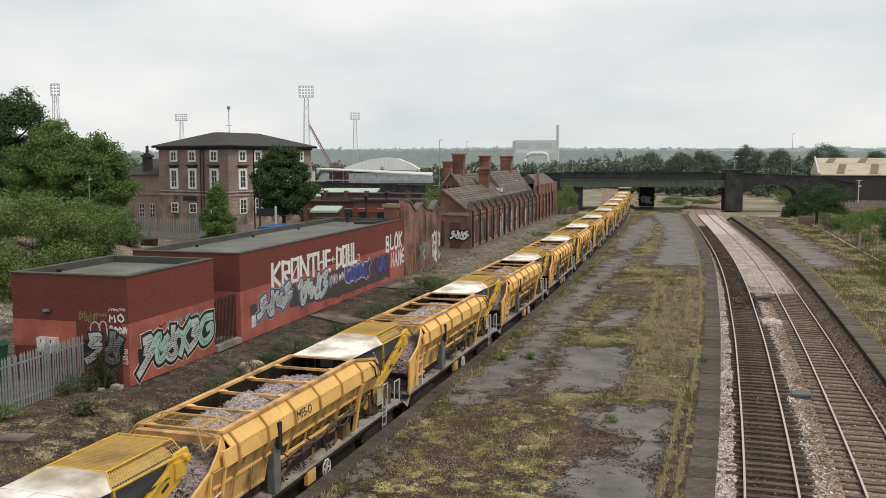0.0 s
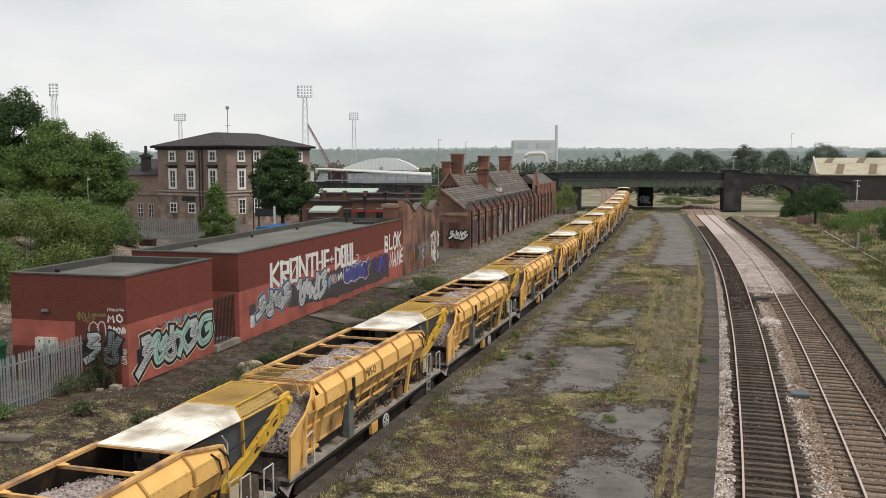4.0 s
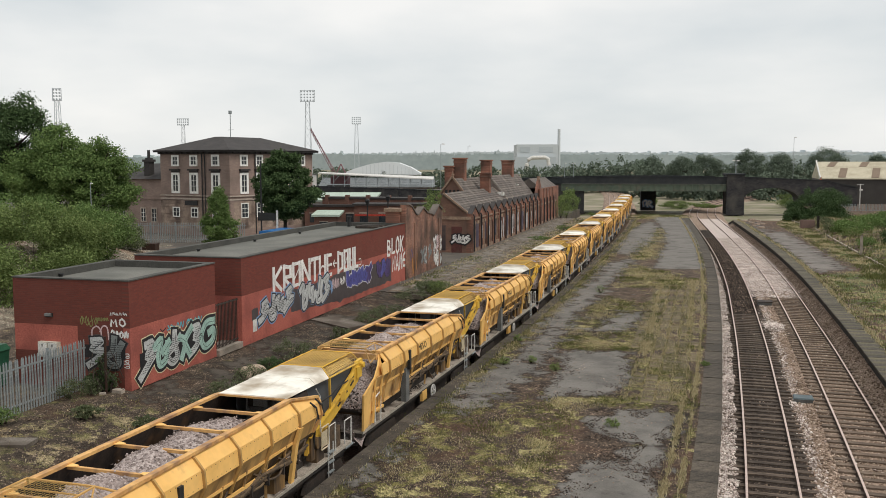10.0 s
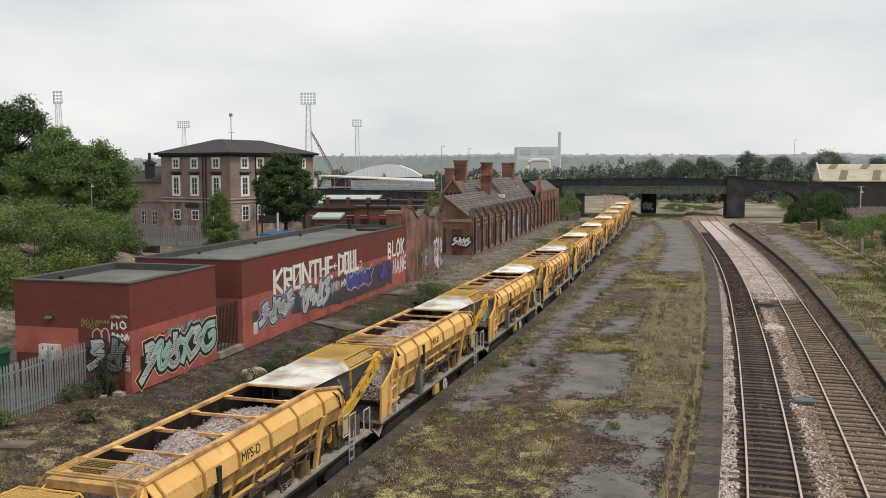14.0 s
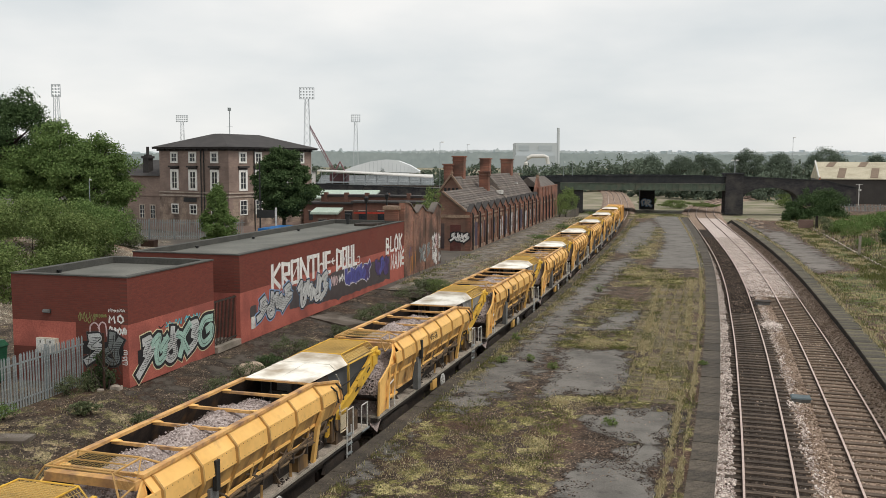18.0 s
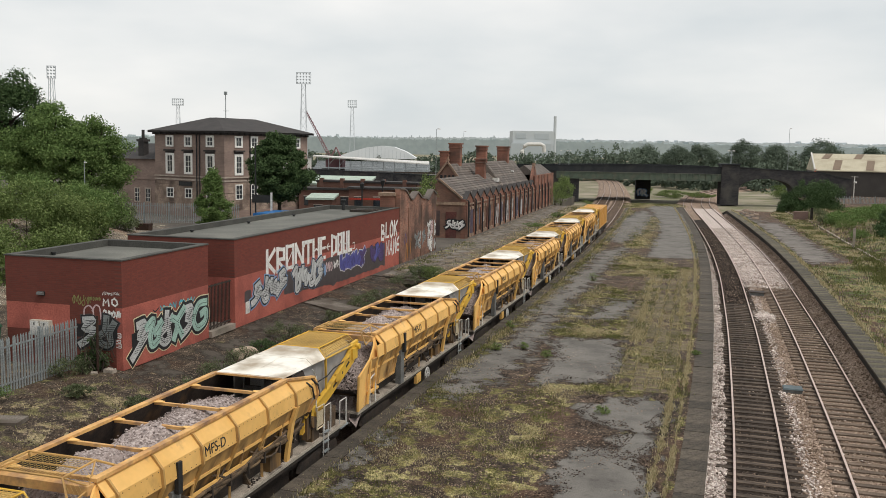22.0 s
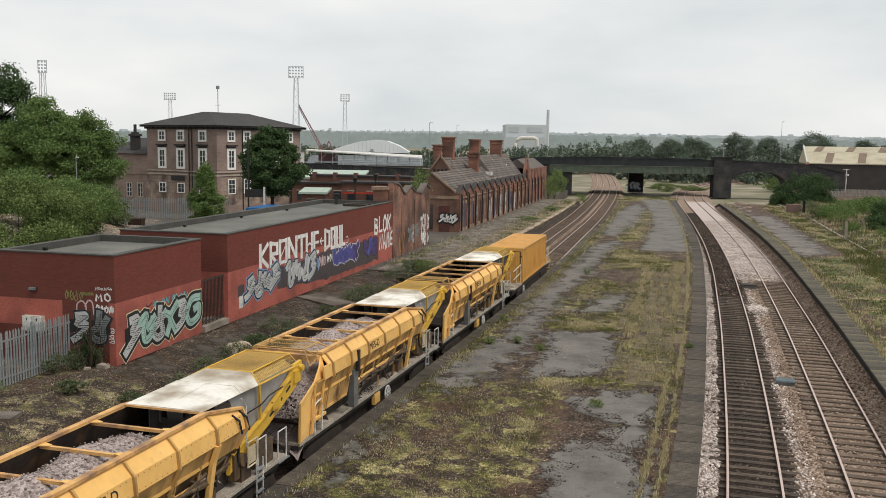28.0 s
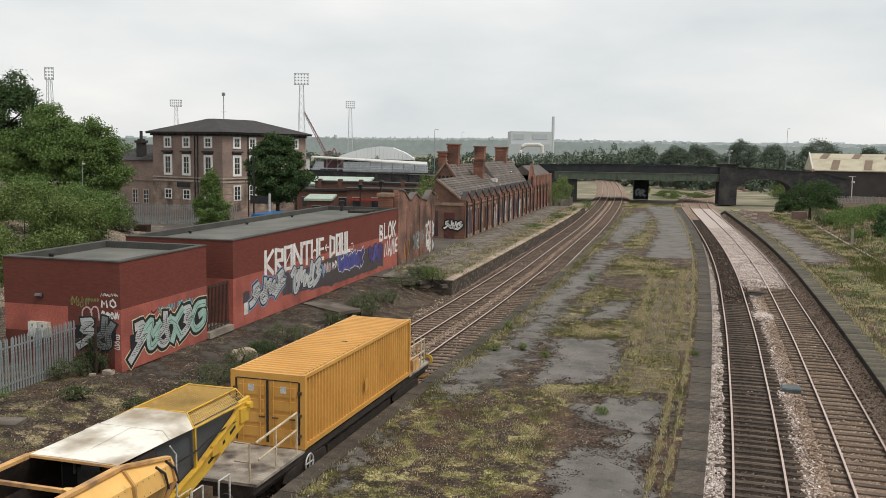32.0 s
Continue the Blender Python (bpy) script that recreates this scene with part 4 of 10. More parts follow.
RUIN_TOP = [(-1.0, 5.72), (-0.1, 5.66), (0.6, 5.5), (1.2, 5.15), (1.8, 4.82), (2.34, 4.76), (3.76, 5.28), (4.9, 4.8), (6.1, 4.66), (7.0, 4.5), (8.42, 5.27), (9.6, 4.85)]
g.prism([(-1.0, 0), (9.6, 0)] + RUIN_TOP[::-1], "x", -0.4, 0)
ruin = single("ruined_wall", g, RUIN_BRICK, "tall ruined brick screen wall with a broken wavy top", "wall", pose(-20.45, 66.4, PZ))

# ---- road bridge over the lines ----
RIVET_BAND = material("rivet_band", (0.16, 0.165, 0.14), (0.10, 0.105, 0.09), 1.5, 8, 0.8, 0.2, stretch=(3, 1, 1))
bridge = thing("road_bridge", "dark steel girder road bridge on brick piers", "bridge", pose(-7.5, 186, -0.4, 0, 0, 6.6))
part("pier", Geo().box(-16.5, -12.4, 0.4, 14, 0, 4.7), BRIDGE_BRICK, bridge, "dark brick abutment")
part("pier", Geo().box(-0.1, 3.0, 14.5, 17.5, 0, 4.7), BRIDGE_BRICK, bridge, "dark brick pier with painted graffiti")
part("pier", Geo().box(15.4, 18.8, -0.5, 4.0, 0, 7.9), BRIDGE_BRICK, bridge, "tall dark brick pier")
part("cap", Geo().box(15.2, 19.0, -0.7, 4.2, 7.9, 8.15), BRIDGE_PARAPET, bridge)
for y in (0.0, 15.5):
    gd = part("girder", Geo().box(-17, 15.4, y, y + 0.25, 4.7, 6.1), GIRDER, bridge, "riveted plate girder painted dull green")
    for i in range(27):
        part("stiffener", Geo().box(-16.4 + 1.2 * i, -16.28 + 1.2 * i, y - 0.16, y, 4.8, 6.0), GIRDER, gd)
    part("flange", Geo().box(-17, 15.4, y - 0.12, y + 0.37, 4.62, 4.72), GIRDER, gd)
    part("flange", Geo().box(-17, 15.4, y - 0.14, y + 0.1, 6.0, 6.1), RIVET_BAND, gd, "pale weathered rivet band")
    g = Geo()
    g.prism([(-26, 6.1), (15.4, 6.1), (15.4, 7.4), (5, 7.55), (-6, 7.5), (-17, 7.3), (-26, 7.0)], "y", y + 0.02, y + 0.3)
    part("parapet", g, BRIDGE_PARAPET, bridge, "dark sheeted parapet")
    g = Geo()
    g.loft([[(x, y - 0.06, z - 0.06), (x, y + 0.4, z - 0.06), (x, y + 0.4, z + 0.06), (x, y - 0.06, z + 0.06)] for x, z in ((-26, 7.0), (-17, 7.3), (-6, 7.5), (5, 7.55), (15.4, 7.4))])
    part("handrail", g, BRIDGE_PARAPET, bridge)
part("deck", Geo().box(-26, 15.4, 0.3, 15.5, 5.4, 6.0), BRIDGE_BRICK, bridge)
part("abutment", Geo().box(-40, -16.5, 0.4, 15, 0, 6.1), BRIDGE_BRICK, bridge)
# arch span
arch = [(18.8, 0), (18.8, 3.0)] + [(24.0 - 5.2 * math.cos(a), 3.0 + 2.35 * math.sin(a)) for a in (math.pi * i / 18 for i in range(1, 18))] + [(29.2, 3.0), (29.2, 0), (40, 0), (40, 5.4), (34, 6.7), (18.8, 7.4)]
for i in range(19):
    a0, a1 = math.pi * (i + 0.04) / 19, math.pi * (i + 0.96) / 19
    part("voussoir", Geo().prism([(24.0 - 5.2 * math.cos(a0), 3.0 + 2.35 * math.sin(a0)), (24.0 - 5.75 * math.cos(a0), 3.0 + 2.9 * math.sin(a0)), (24.0 - 5.75 * math.cos(a1), 3.0 + 2.9 * math.sin(a1)), (24.0 - 5.2 * math.cos(a1), 3.0 + 2.35 * math.sin(a1))], "y", -0.06, 0.3), BRIDGE_BRICK, bridge)
part("arch", Geo().prism(arch, "y", 0, 5), BRIDGE_BRICK, bridge, "brick arch span")
part("coping", Geo().loft([[(x, -0.1, z - 0.02), (x, 0.5, z - 0.02), (x, 0.5, z + 0.16), (x, -0.1, z + 0.16)] for x, z in ((18.8, 7.4), (34, 6.7), (40, 5.4))]), BRIDGE_PARAPET, bridge)

# ---- the three-storey former hotel ----
HC = (-52.7, 98.2)
hotel = thing("hotel_building", "three-storey brown brick former hotel with a hipped slate roof", "building", pose(HC[0], HC[1], PZ, 0, 0, -16.3))
HL, HW, HE = 15.4, 11.9, 10.5
part("wall", Geo().box(-0.4, 0, 0.0, HL, 0, HE), HOTEL_X, hotel, "long brown brick front")
part("wall", Geo().box(-HW, -0.4, 0, 0.4, 0, HE), HOTEL_Y, hotel, "shaded brown brick end wall")
part("wall", Geo().box(-HW, -HW + 0.4, 0.4, HL, 0, HE), HOTEL_X, hotel)
part("wall", Geo().box(-HW + 0.4, -0.4, HL - 0.4, HL, 0, HE), HOTEL_Y, hotel)
g = Geo()
o = 0.75
g.add([(-HW - o, -o, HE), (o, -o, HE), (o, HL + o, HE), (-HW - o, HL + o, HE), (-HW / 2 - 0.6, 4.2, HE + 1.75), (-HW / 2 + 0.6, 4.2, HE + 1.75), (-HW / 2 + 0.6, HL - 4.2, HE + 1.75), (-HW / 2 - 0.6, HL - 4.2, HE + 1.75)],
      [(0, 1, 5, 4), (1, 2, 6, 5), (2, 3, 7, 6), (3, 0, 4, 7), (4, 5, 6, 7), (3, 2, 1, 0)])
part("roof", g, HOTEL_SLATE, hotel, "low hipped dark slate roof")
for a in ((-HW - 0.22, 0.22, -0.22, 0.0), (0.0, 0.22, 0.0, HL)):
    part("frieze", Geo().box(*a, HE - 0.46, HE - 0.222), HOTEL_SLATE, hotel, "dark frieze band under the eaves")
for i in range(13):
    part("eave_bracket", Geo().box(-HW + 0.25 + 0.93 * i, -HW + 0.45 + 0.93 * i, -0.42, -0.22, HE - 0.4, HE - 0.222), HOTEL_SLATE, hotel)
for i in range(16):
    part("eave_bracket", Geo().box(0.22, 0.42, 0.3 + 0.96 * i, 0.5 + 0.96 * i, HE - 0.4, HE - 0.222), HOTEL_SLATE, hotel)
part("eave_board", Geo().box(-HW - 0.6, 0.6, -0.6, HL + 0.6, HE - 0.22, HE - 0.004), HOTEL_SLATE, hotel)


# ---- the ballast train ----
PITCH = 14.52
WAGON_PARTS = {}


def stone_mesh(name, P, size, seed):
    """One mesh of single irregular stones lying at the points P: (x, y, z)."""
    rq = np.random.default_rng(seed)
    n = len(P)
    ax = np.array([(1, 0, 0), (0, 1, 0), (-1, 0, 0), (0, -1, 0), (0, 0, 1), (0, 0, -1)], float)
    a = rq.random(n) * 6.283
    c, s = np.cos(a), np.sin(a)
    k = size * (0.5 + 0.9 * rq.random((n, 1, 1))) * (0.65 + 0.7 * rq.random((n, 6, 1)))
    V = ax[None] * k + rq.normal(size=(n, 6, 3)) * size * 0.16
    V[:, :, 2] *= 0.75
    x, y = V[:, :, 0] * c[:, None] - V[:, :, 1] * s[:, None], V[:, :, 0] * s[:, None] + V[:, :, 1] * c[:, None]
    V = np.stack([x, y, V[:, :, 2]], 2) + P[:, None, :]
    F = np.array([(0, 1, 4), (1, 2, 4), (2, 3, 4), (3, 0, 4), (1, 0, 5), (2, 1, 5), (3, 2, 5), (0, 3, 5)])
    F = (F[None] + (np.arange(n) * 6)[:, None, None]).reshape(-1)
    me = bpy.data.meshes.new(name)
    me.vertices.add(n * 6)
    me.vertices.foreach_set("co", V.reshape(-1).astype(np.float32))
    me.loops.add(len(F))
    me.loops.foreach_set("vertex_index", F.astype(np.int32))
    me.polygons.add(len(F) // 3)
    me.polygons.foreach_set("loop_start", np.arange(0, len(F), 3, dtype=np.int32))
    me.update(calc_edges=True)
    return me


def loose(name, P, size, mat, label, seed):
    return single(name, stone_mesh(name, P, size, seed), mat, label, "ballast", kind="stuff")



def cached(key, make):
    if key not in WAGON_PARTS:
        g = make()
        WAGON_PARTS[key] = g.mesh(key) if isinstance(g, Geo) else g
    return WAGON_PARTS[key]


def lettering(body, size):
    cu = bpy.data.curves.new("lettering", "FONT")
    cu.body, cu.size, cu.extrude = body, size, 0.004
    cu.align_x, cu.align_y = "CENTER", "CENTER"
    tmp = new("lettering", cu)
    me = bpy.data.meshes.new_from_object(tmp.evaluated_get(bpy.context.evaluated_depsgraph_get()))
    bpy.data.objects.remove(tmp)
    bpy.data.curves.remove(cu)
    return me


LETTERS = {"MFS-D": lettering("MFS-D", 0.33), "MFS-SB": lettering("MFS-SB", 0.33)}
RIBS = [-5.0, -3.55, -2.05, -0.5, 1.05, 2.65]
Z_RIM, W_RIM, Z_KNEE, W_KNEE, Z_LIP, W_LIP, Z_FOOT, W_FOOT = 3.35, 1.08, 3.05, 1.35, 2.66, 1.39, 1.45, 0.82


def rivets(s):
    g = Geo()
    for i in range(47):
        y = -5.2 + 0.195 * i
        for x, z in ((W_LIP - 0.012, Z_LIP + 0.05), (W_KNEE + 0.0, Z_KNEE - 0.05)):
            g.box(s * x - 0.014, s * x + 0.010, y - 0.010, y + 0.010, z - 0.010, z + 0.010)
    return g


def guard_grid():
    """Fine wire on the top and the sloping sides of the guard frame."""
    g = Geo()
    for i in range(20):
        x = -0.76 + 0.08 * i
        g.tube([(x, -4.85, 3.6), (x, -5.8, 3.58)], 0.003, 3)
    for i in range(12):
        y = -4.85 - 0.086 * i
        q = i / 11
        g.tube([(-1.02, y - 0.03, 3.38 - 0.15 * q), (-0.79, y, 3.6), (0.79, y, 3.6), (1.03, y - 0.03, 3.38 - 0.18 * q)], 0.003, 3)
    return g


def wagon(text, load, hood):
    t = thing("hopper_wagon", "yellow self-discharging ballast hopper wagon " + ("heaped with grey stone" if load else "running empty with a bare dark hopper"), "wagon", group="wagons of the ballast train")
    P = lambda nm, key, make, mat, parent=t, label="": part(nm, cached(key, make), mat, parent, label)
    # frame, deck and running gear
    P("underframe", "underframe", lambda: Geo().box(-0.95, 0.95, -6.95, 6.62, 0.62, 0.98).box(-1.16, 1.16, -6.95, 6.62, 0.9, 1.04), UNDER)
    P("deck", "deck", lambda: Geo().box(-1.18, 1.18, -6.95, 6.62, 1.042, 1.12), DECK, t, "worn grey walkway deck")
    for s in (-1, 1):
        P("sill_edge", "edge%d" % s, lambda: Geo().box(s * 1.182 - 0.02, s * 1.182 + 0.02, -6.95, 6.62, 1.02, 1.10), SILL_PALE, t, "pale worn sill edge")
    # Dark box added so that the gap under the deck reads as shade.
    P("underbelly", "shade_box", lambda: Geo().box(-0.85, 0.85, -3.3, 3.3, 0.22, 0.62), UNDER)
    for yb in (-4.9, 4.9):
        bogie = P("bogie", "bogie", lambda: Geo().prism([(-1.35, 0.42), (-1.2, 0.7), (-0.4, 0.75), (0.4, 0.75), (1.2, 0.7), (1.35, 0.42), (0.5, 0.3), (-0.5, 0.3)], "x", -1.08, -0.94)
                  .prism([(-1.35, 0.42), (-1.2, 0.7), (-0.4, 0.75), (0.4, 0.75), (1.2, 0.7), (1.35, 0.42), (0.5, 0.3), (-0.5, 0.3)], "x", 0.94, 1.08).box(-1, 1, -0.25, 0.25, 0.4, 0.66), UNDER)
        bogie.location = (0, yb, 0)
        for yw in (-0.9, 0.9):
            for s in (-1, 1):
                w = P("wheel", "wheel", lambda: Geo().disc((0, 0, 0), 0.44, 0.12).disc((0, 0, 0), 0.12, 0.3, n=10), UNDER, bogie)
                w.location = (0.76 * s, yw, 0.44)
    for y0, sy in ((-6.95, -1), (6.62, 1)):
        for s in (-1, 1):
            P("buffer", "buffer%d%d" % (sy, s), lambda: Geo().disc((s * 0.86, y0 + sy * 0.25, 0.98), 0.09, 0.45, "y", 10).disc((s * 0.86, y0 + sy * 0.445, 0.98), 0.21, 0.05, "y", 14), UNDER)
    # hopper sides
    for s in (-1, 1):
        up = P("side_panel", "up%d" % s, lambda: Geo().prism([(s * W_RIM, Z_RIM), (s * W_KNEE, Z_KNEE), (s * (W_KNEE - 0.05), Z_KNEE), (s * (W_RIM - 0.05), Z_RIM)], "y", -5.25, 2.65).loft([[(s * a, y, z) for a, z in ((r, zr), (W_KNEE, Z_KNEE), (W_KNEE - 0.05, Z_KNEE), (r - 0.05, zr))] for y, r, zr in ((2.65, W_RIM, Z_RIM), (3.97, 1.30, 3.15))]), YELLOW, t, "bright yellow upper hopper plate")
        skirt = P("side_panel", "mid%d" % s, lambda: Geo().prism([(s * W_KNEE, Z_KNEE - 0.003), (s * W_LIP, Z_LIP), (s * (W_LIP - 0.05), Z_LIP), (s * (W_KNEE - 0.05), Z_KNEE - 0.003)], "y", -5.6, 4.0), YELLOW, t, "yellow skirt plate below the fold")
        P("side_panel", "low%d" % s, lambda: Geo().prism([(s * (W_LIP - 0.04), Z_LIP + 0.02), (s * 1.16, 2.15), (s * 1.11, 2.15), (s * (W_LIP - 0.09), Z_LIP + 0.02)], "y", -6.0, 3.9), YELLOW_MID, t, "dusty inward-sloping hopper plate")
        P("side_panel", "foot%d" % s, lambda: Geo().prism([(s * 1.158, 2.147), (s * W_FOOT, Z_FOOT), (s * (W_FOOT - 0.05), Z_FOOT), (s * 1.108, 2.147)], "y", -6.2, 3.8), YELLOW_LOW, t, "grimy lower hopper plate with shade in its dark base")
        P("riveted_seam", "rivets%d" % s, lambda: rivets(s), YELLOW_LOW, up)["kind"] = "stuff"
        P("top_rail", "rail%d" % s, lambda: Geo().box(s * W_RIM - 0.075, s * W_RIM + 0.075, -5.3, 2.65, Z_RIM + 0.002, Z_RIM + 0.075).loft([[(s * (r - 0.07), y, z), (s * (r + 0.07), y, z), (s * (r + 0.07), y, z + 0.06), (s * (r - 0.07), y, z + 0.06)] for y, r, z in ((2.65, W_RIM, Z_RIM + 0.01), (3.97, 1.29, 3.15))]).loft([[(s * (r - 0.05), y, z), (s * (r + 0.04), y, z), (s * (r + 0.04), y + 0.06, z), (s * (r - 0.05), y + 0.06, z)] for y, r, z in ((3.95, 1.29, 3.2), (3.95, 1.37, 3.05), (4.0, 1.41, 2.66), (3.9, 1.18, 2.15))]), RIM, t, "rusty orange top rail")
        for i, y in enumerate(RIBS):
            P("rib", "rib%d_%d" % (s, i), lambda: Geo().loft([[(s * (a - 0.01), y - 0.028, z), (s * (a - 0.01), y + 0.028, z), (s * (a + 0.07), y + 0.028, z - 0.01), (s * (a + 0.07), y - 0.028, z - 0.01)]
                                                             for a, z in ((W_RIM + 0.04, Z_RIM - 0.02), (W_KNEE, Z_KNEE), (W_LIP, Z_LIP), (1.2, 2.25), (1.08, 1.95))]), RIB_YELLOW)
        # front and rear posts down to the deck
        P("post", "post%d" % s, lambda: Geo().loft([[(s * a, 2.56, z), (s * a, 2.74, z), (s * (a + 0.1), 2.74, z), (s * (a + 0.1), 2.56, z)] for a, z in ((W_LIP - 0.02, Z_LIP), (1.22, 2.2), (1.08, 1.3), (1.06, 1.12))]), YELLOW)
        # framed plates between the end and the cabinet, and the long rail below the skirt
        for i, (ya, yb) in enumerate(((-5.72, -5.02), (-4.9, -4.12), (-4.0, -3.3))):
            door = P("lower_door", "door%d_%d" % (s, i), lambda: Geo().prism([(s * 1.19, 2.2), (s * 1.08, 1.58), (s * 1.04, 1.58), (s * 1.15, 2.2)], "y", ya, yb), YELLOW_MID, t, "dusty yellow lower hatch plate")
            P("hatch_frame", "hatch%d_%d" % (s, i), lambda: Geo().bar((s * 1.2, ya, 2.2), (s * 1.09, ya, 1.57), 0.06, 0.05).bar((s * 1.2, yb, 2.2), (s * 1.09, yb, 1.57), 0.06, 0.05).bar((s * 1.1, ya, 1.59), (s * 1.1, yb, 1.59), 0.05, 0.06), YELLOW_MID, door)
        P("skirt_rail", "skr%d" % s, lambda: Geo().bar((s * 1.2, -5.9, 2.24), (s * 1.2, 2.6, 2.24), 0.05, 0.07).bar((s * 1.13, -2.6, 1.86), (s * 1.13, 2.5, 1.86), 0.05, 0.09), YELLOW, t, "yellow longitudinal stiffening rail")
        for i, y in enumerate((-2.1, -1.0, 0.1, 1.2, 2.2)):
            P("skirt_stay", "sks%d_%d" % (s, i), lambda: Geo().bar((s * 1.22, y, 2.3), (s * 1.12, y, 1.84), 0.05, 0.045), YELLOW_MID)
        P("pipe_run", "pipe%d" % s, lambda: Geo().tube([(s * 1.12, -2.6, 1.30), (s * 1.14, -1.9, 1.62), (s * 1.12, 0.2, 1.68), (s * 1.13, 2.2, 1.86), (s * 1.12, 3.5, 1.8)], 0.055)
          .tube([(s * 1.16, -1.7, 1.82), (s * 1.16, 1.0, 1.78), (s * 1.15, 3.4, 2.1)], 0.035), CLUTTER)
        P("box_unit", "unit%d" % s, lambda: Geo().box(s * 0.95 - 0.16, s * 0.95 + 0.16, 1.7, 2.3, 1.12, 1.55), YELLOW_LOW)
        P("box_unit", "unitb%d" % s, lambda: Geo().box(s * 0.93 - 0.14, s * 0.93 + 0.14, 2.7, 3.1, 1.12, 1.75), CLUTTER)
        P("stanchion", "stan%d" % s, lambda: Geo().bar((s * 1.05, 1.35, 1.12), (s * 1.15, 1.15, 2.0), 0.07, 0.07), YELLOW_MID)
        P("stanchion", "stanb%d" % s, lambda: Geo().bar((s * 1.05, -0.3, 1.12), (s * 1.12, -0.4, 1.7), 0.06, 0.06), YELLOW_MID)
        for i, (ya, yb, dz) in enumerate(((-2.5, -0.6, 0.30), (-1.2, 1.1, 0.22), (0.6, 2.6, 0.34), (1.9, 3.6, 0.26))):
            P("hose_loop", "loop%d_%d" % (s, i), lambda: Geo().tube([(s * (1.1 + 0.09 * math.sin(math.pi * q / 8)), ya + (yb - ya) * q / 8, 2.05 - (0.1 + dz) * math.sin(math.pi * q / 8) + 0.03 * math.sin(q * 2.3)) for q in range(9)], 0.03, 6), CLUTTER, t)
        P("hose_run", "bundle%d" % s, lambda: Geo().tube([(s * (1.17 + 0.03 * math.sin(q * 1.7)), -2.5 + 0.5 * q, 1.95 + 0.07 * math.sin(q * 1.1) + 0.012 * q - 0.22) for q in range(13)], 0.045, 7).tube([(s * (1.13 + 0.03 * math.sin(q * 2.1)), -2.6 + 0.5 * q, 1.78 + 0.06 * math.sin(q * 1.5 + 1) + 0.015 * q - 0.2) for q in range(13)], 0.035, 6), DUSTY_HOSE, t, "dusty hose run below the hopper lip")
        for i in range(7):
            P("hose_clamp", "clamp%d_%d" % (s, i), lambda: Geo().box(s * 1.15 - 0.07, s * 1.15 + 0.07, -2.2 + 0.85 * i, -2.15 + 0.85 * i, 1.55, 1.84), UNDER)
        # Dark box added as shade below the lower plates, where the trough runs.
        P("trough", "trough%d" % s, lambda: Geo().box(s * 0.80 - 0.04, s * 0.80 + 0.04, -5.6, 4.0, 1.12, 1.47), UNDER, t, "dark box added for shade along the discharge trough")
        for i, ya in enumerate((-4.6, -2.2, 0.75, 2.9)):
            P("trough_bracket", "tb%d_%d" % (s, i), lambda: Geo().prism([(s * 0.84, 1.12), (s * 1.06, 1.12), (s * 0.84, 1.5)], "y", ya - 0.03, ya + 0.03), CLUTTER)
        P("spilt_stone", "dirt%d" % s, lambda: stone_mesh("dirt", np.c_[s * (0.9 + 0.22 * np.random.default_rng(3).random(160)), np.random.default_rng(4).choice([-2.2, -0.9, 1.1, 2.6], 160) + np.random.default_rng(5).normal(size=160) * 0.3, np.full(160, 1.135)], 0.03, 6), PEBBLE_CHUTE, t, "spilt stone on the deck")["kind"] = "stuff"
        P("cabinet", "cab%d" % s, lambda: Geo().box(s * 1.2 - 0.1, s * 1.2 + 0.1, -3.1, -2.75, 1.12, 2.35), STEEL_GREY, t, "tall grey steel cabinet")
        P("handle_slot", "slot%d" % s, lambda: Geo().box(s * 1.37 - 0.05, s * 1.37 + 0.05, -3.02, -2.86, 2.3, 3.0), BLACK_PAINT)
        hw = P("handwheel", "hw%d" % s, lambda: Geo().ring((s * 1.24, 0.22, 0.72), 0.25, 0.028).bar((s * 1.24, -0.02, 0.72), (s * 1.24, 0.46, 0.72), 0.04, 0.03)
               .bar((s * 1.24, 0.10, 0.51), (s * 1.24, 0.34, 0.93), 0.04, 0.03).bar((s * 1.24, 0.34, 0.51), (s * 1.24, 0.10, 0.93), 0.04, 0.03), WHITE_PAINT, t, "white spoked brake handwheel")
        P("brake_box", "bb%d" % s, lambda: Geo().box(s * 1.14 - 0.06, s * 1.14 + 0.06, -0.95, -0.42, 0.58, 0.95), YELLOW)
        if text:
            me = LETTERS[text]
            if not me.materials:
                me.materials.append(BLACK_PAINT)
            tx = part("lettering", me, None, skirt, "black stencilled type letters")
            nx, nz = (Z_KNEE - Z_LIP), (W_LIP - W_KNEE)
            L = math.hypot(nx, nz)
            c = Vector((s * ((W_KNEE + W_LIP) / 2 + 0.006 * nx / L), -1.45, (Z_KNEE + Z_LIP) / 2 + 0.006 * nz / L))
            ex = Vector((0, s, 0))
            ez = Vector((s * nx / L, 0, nz / L))
            ey = ez.cross(ex)
            tx.matrix_basis = Matrix.Translation(c) @ Matrix((ex, ey, ez)).transposed().to_4x4()
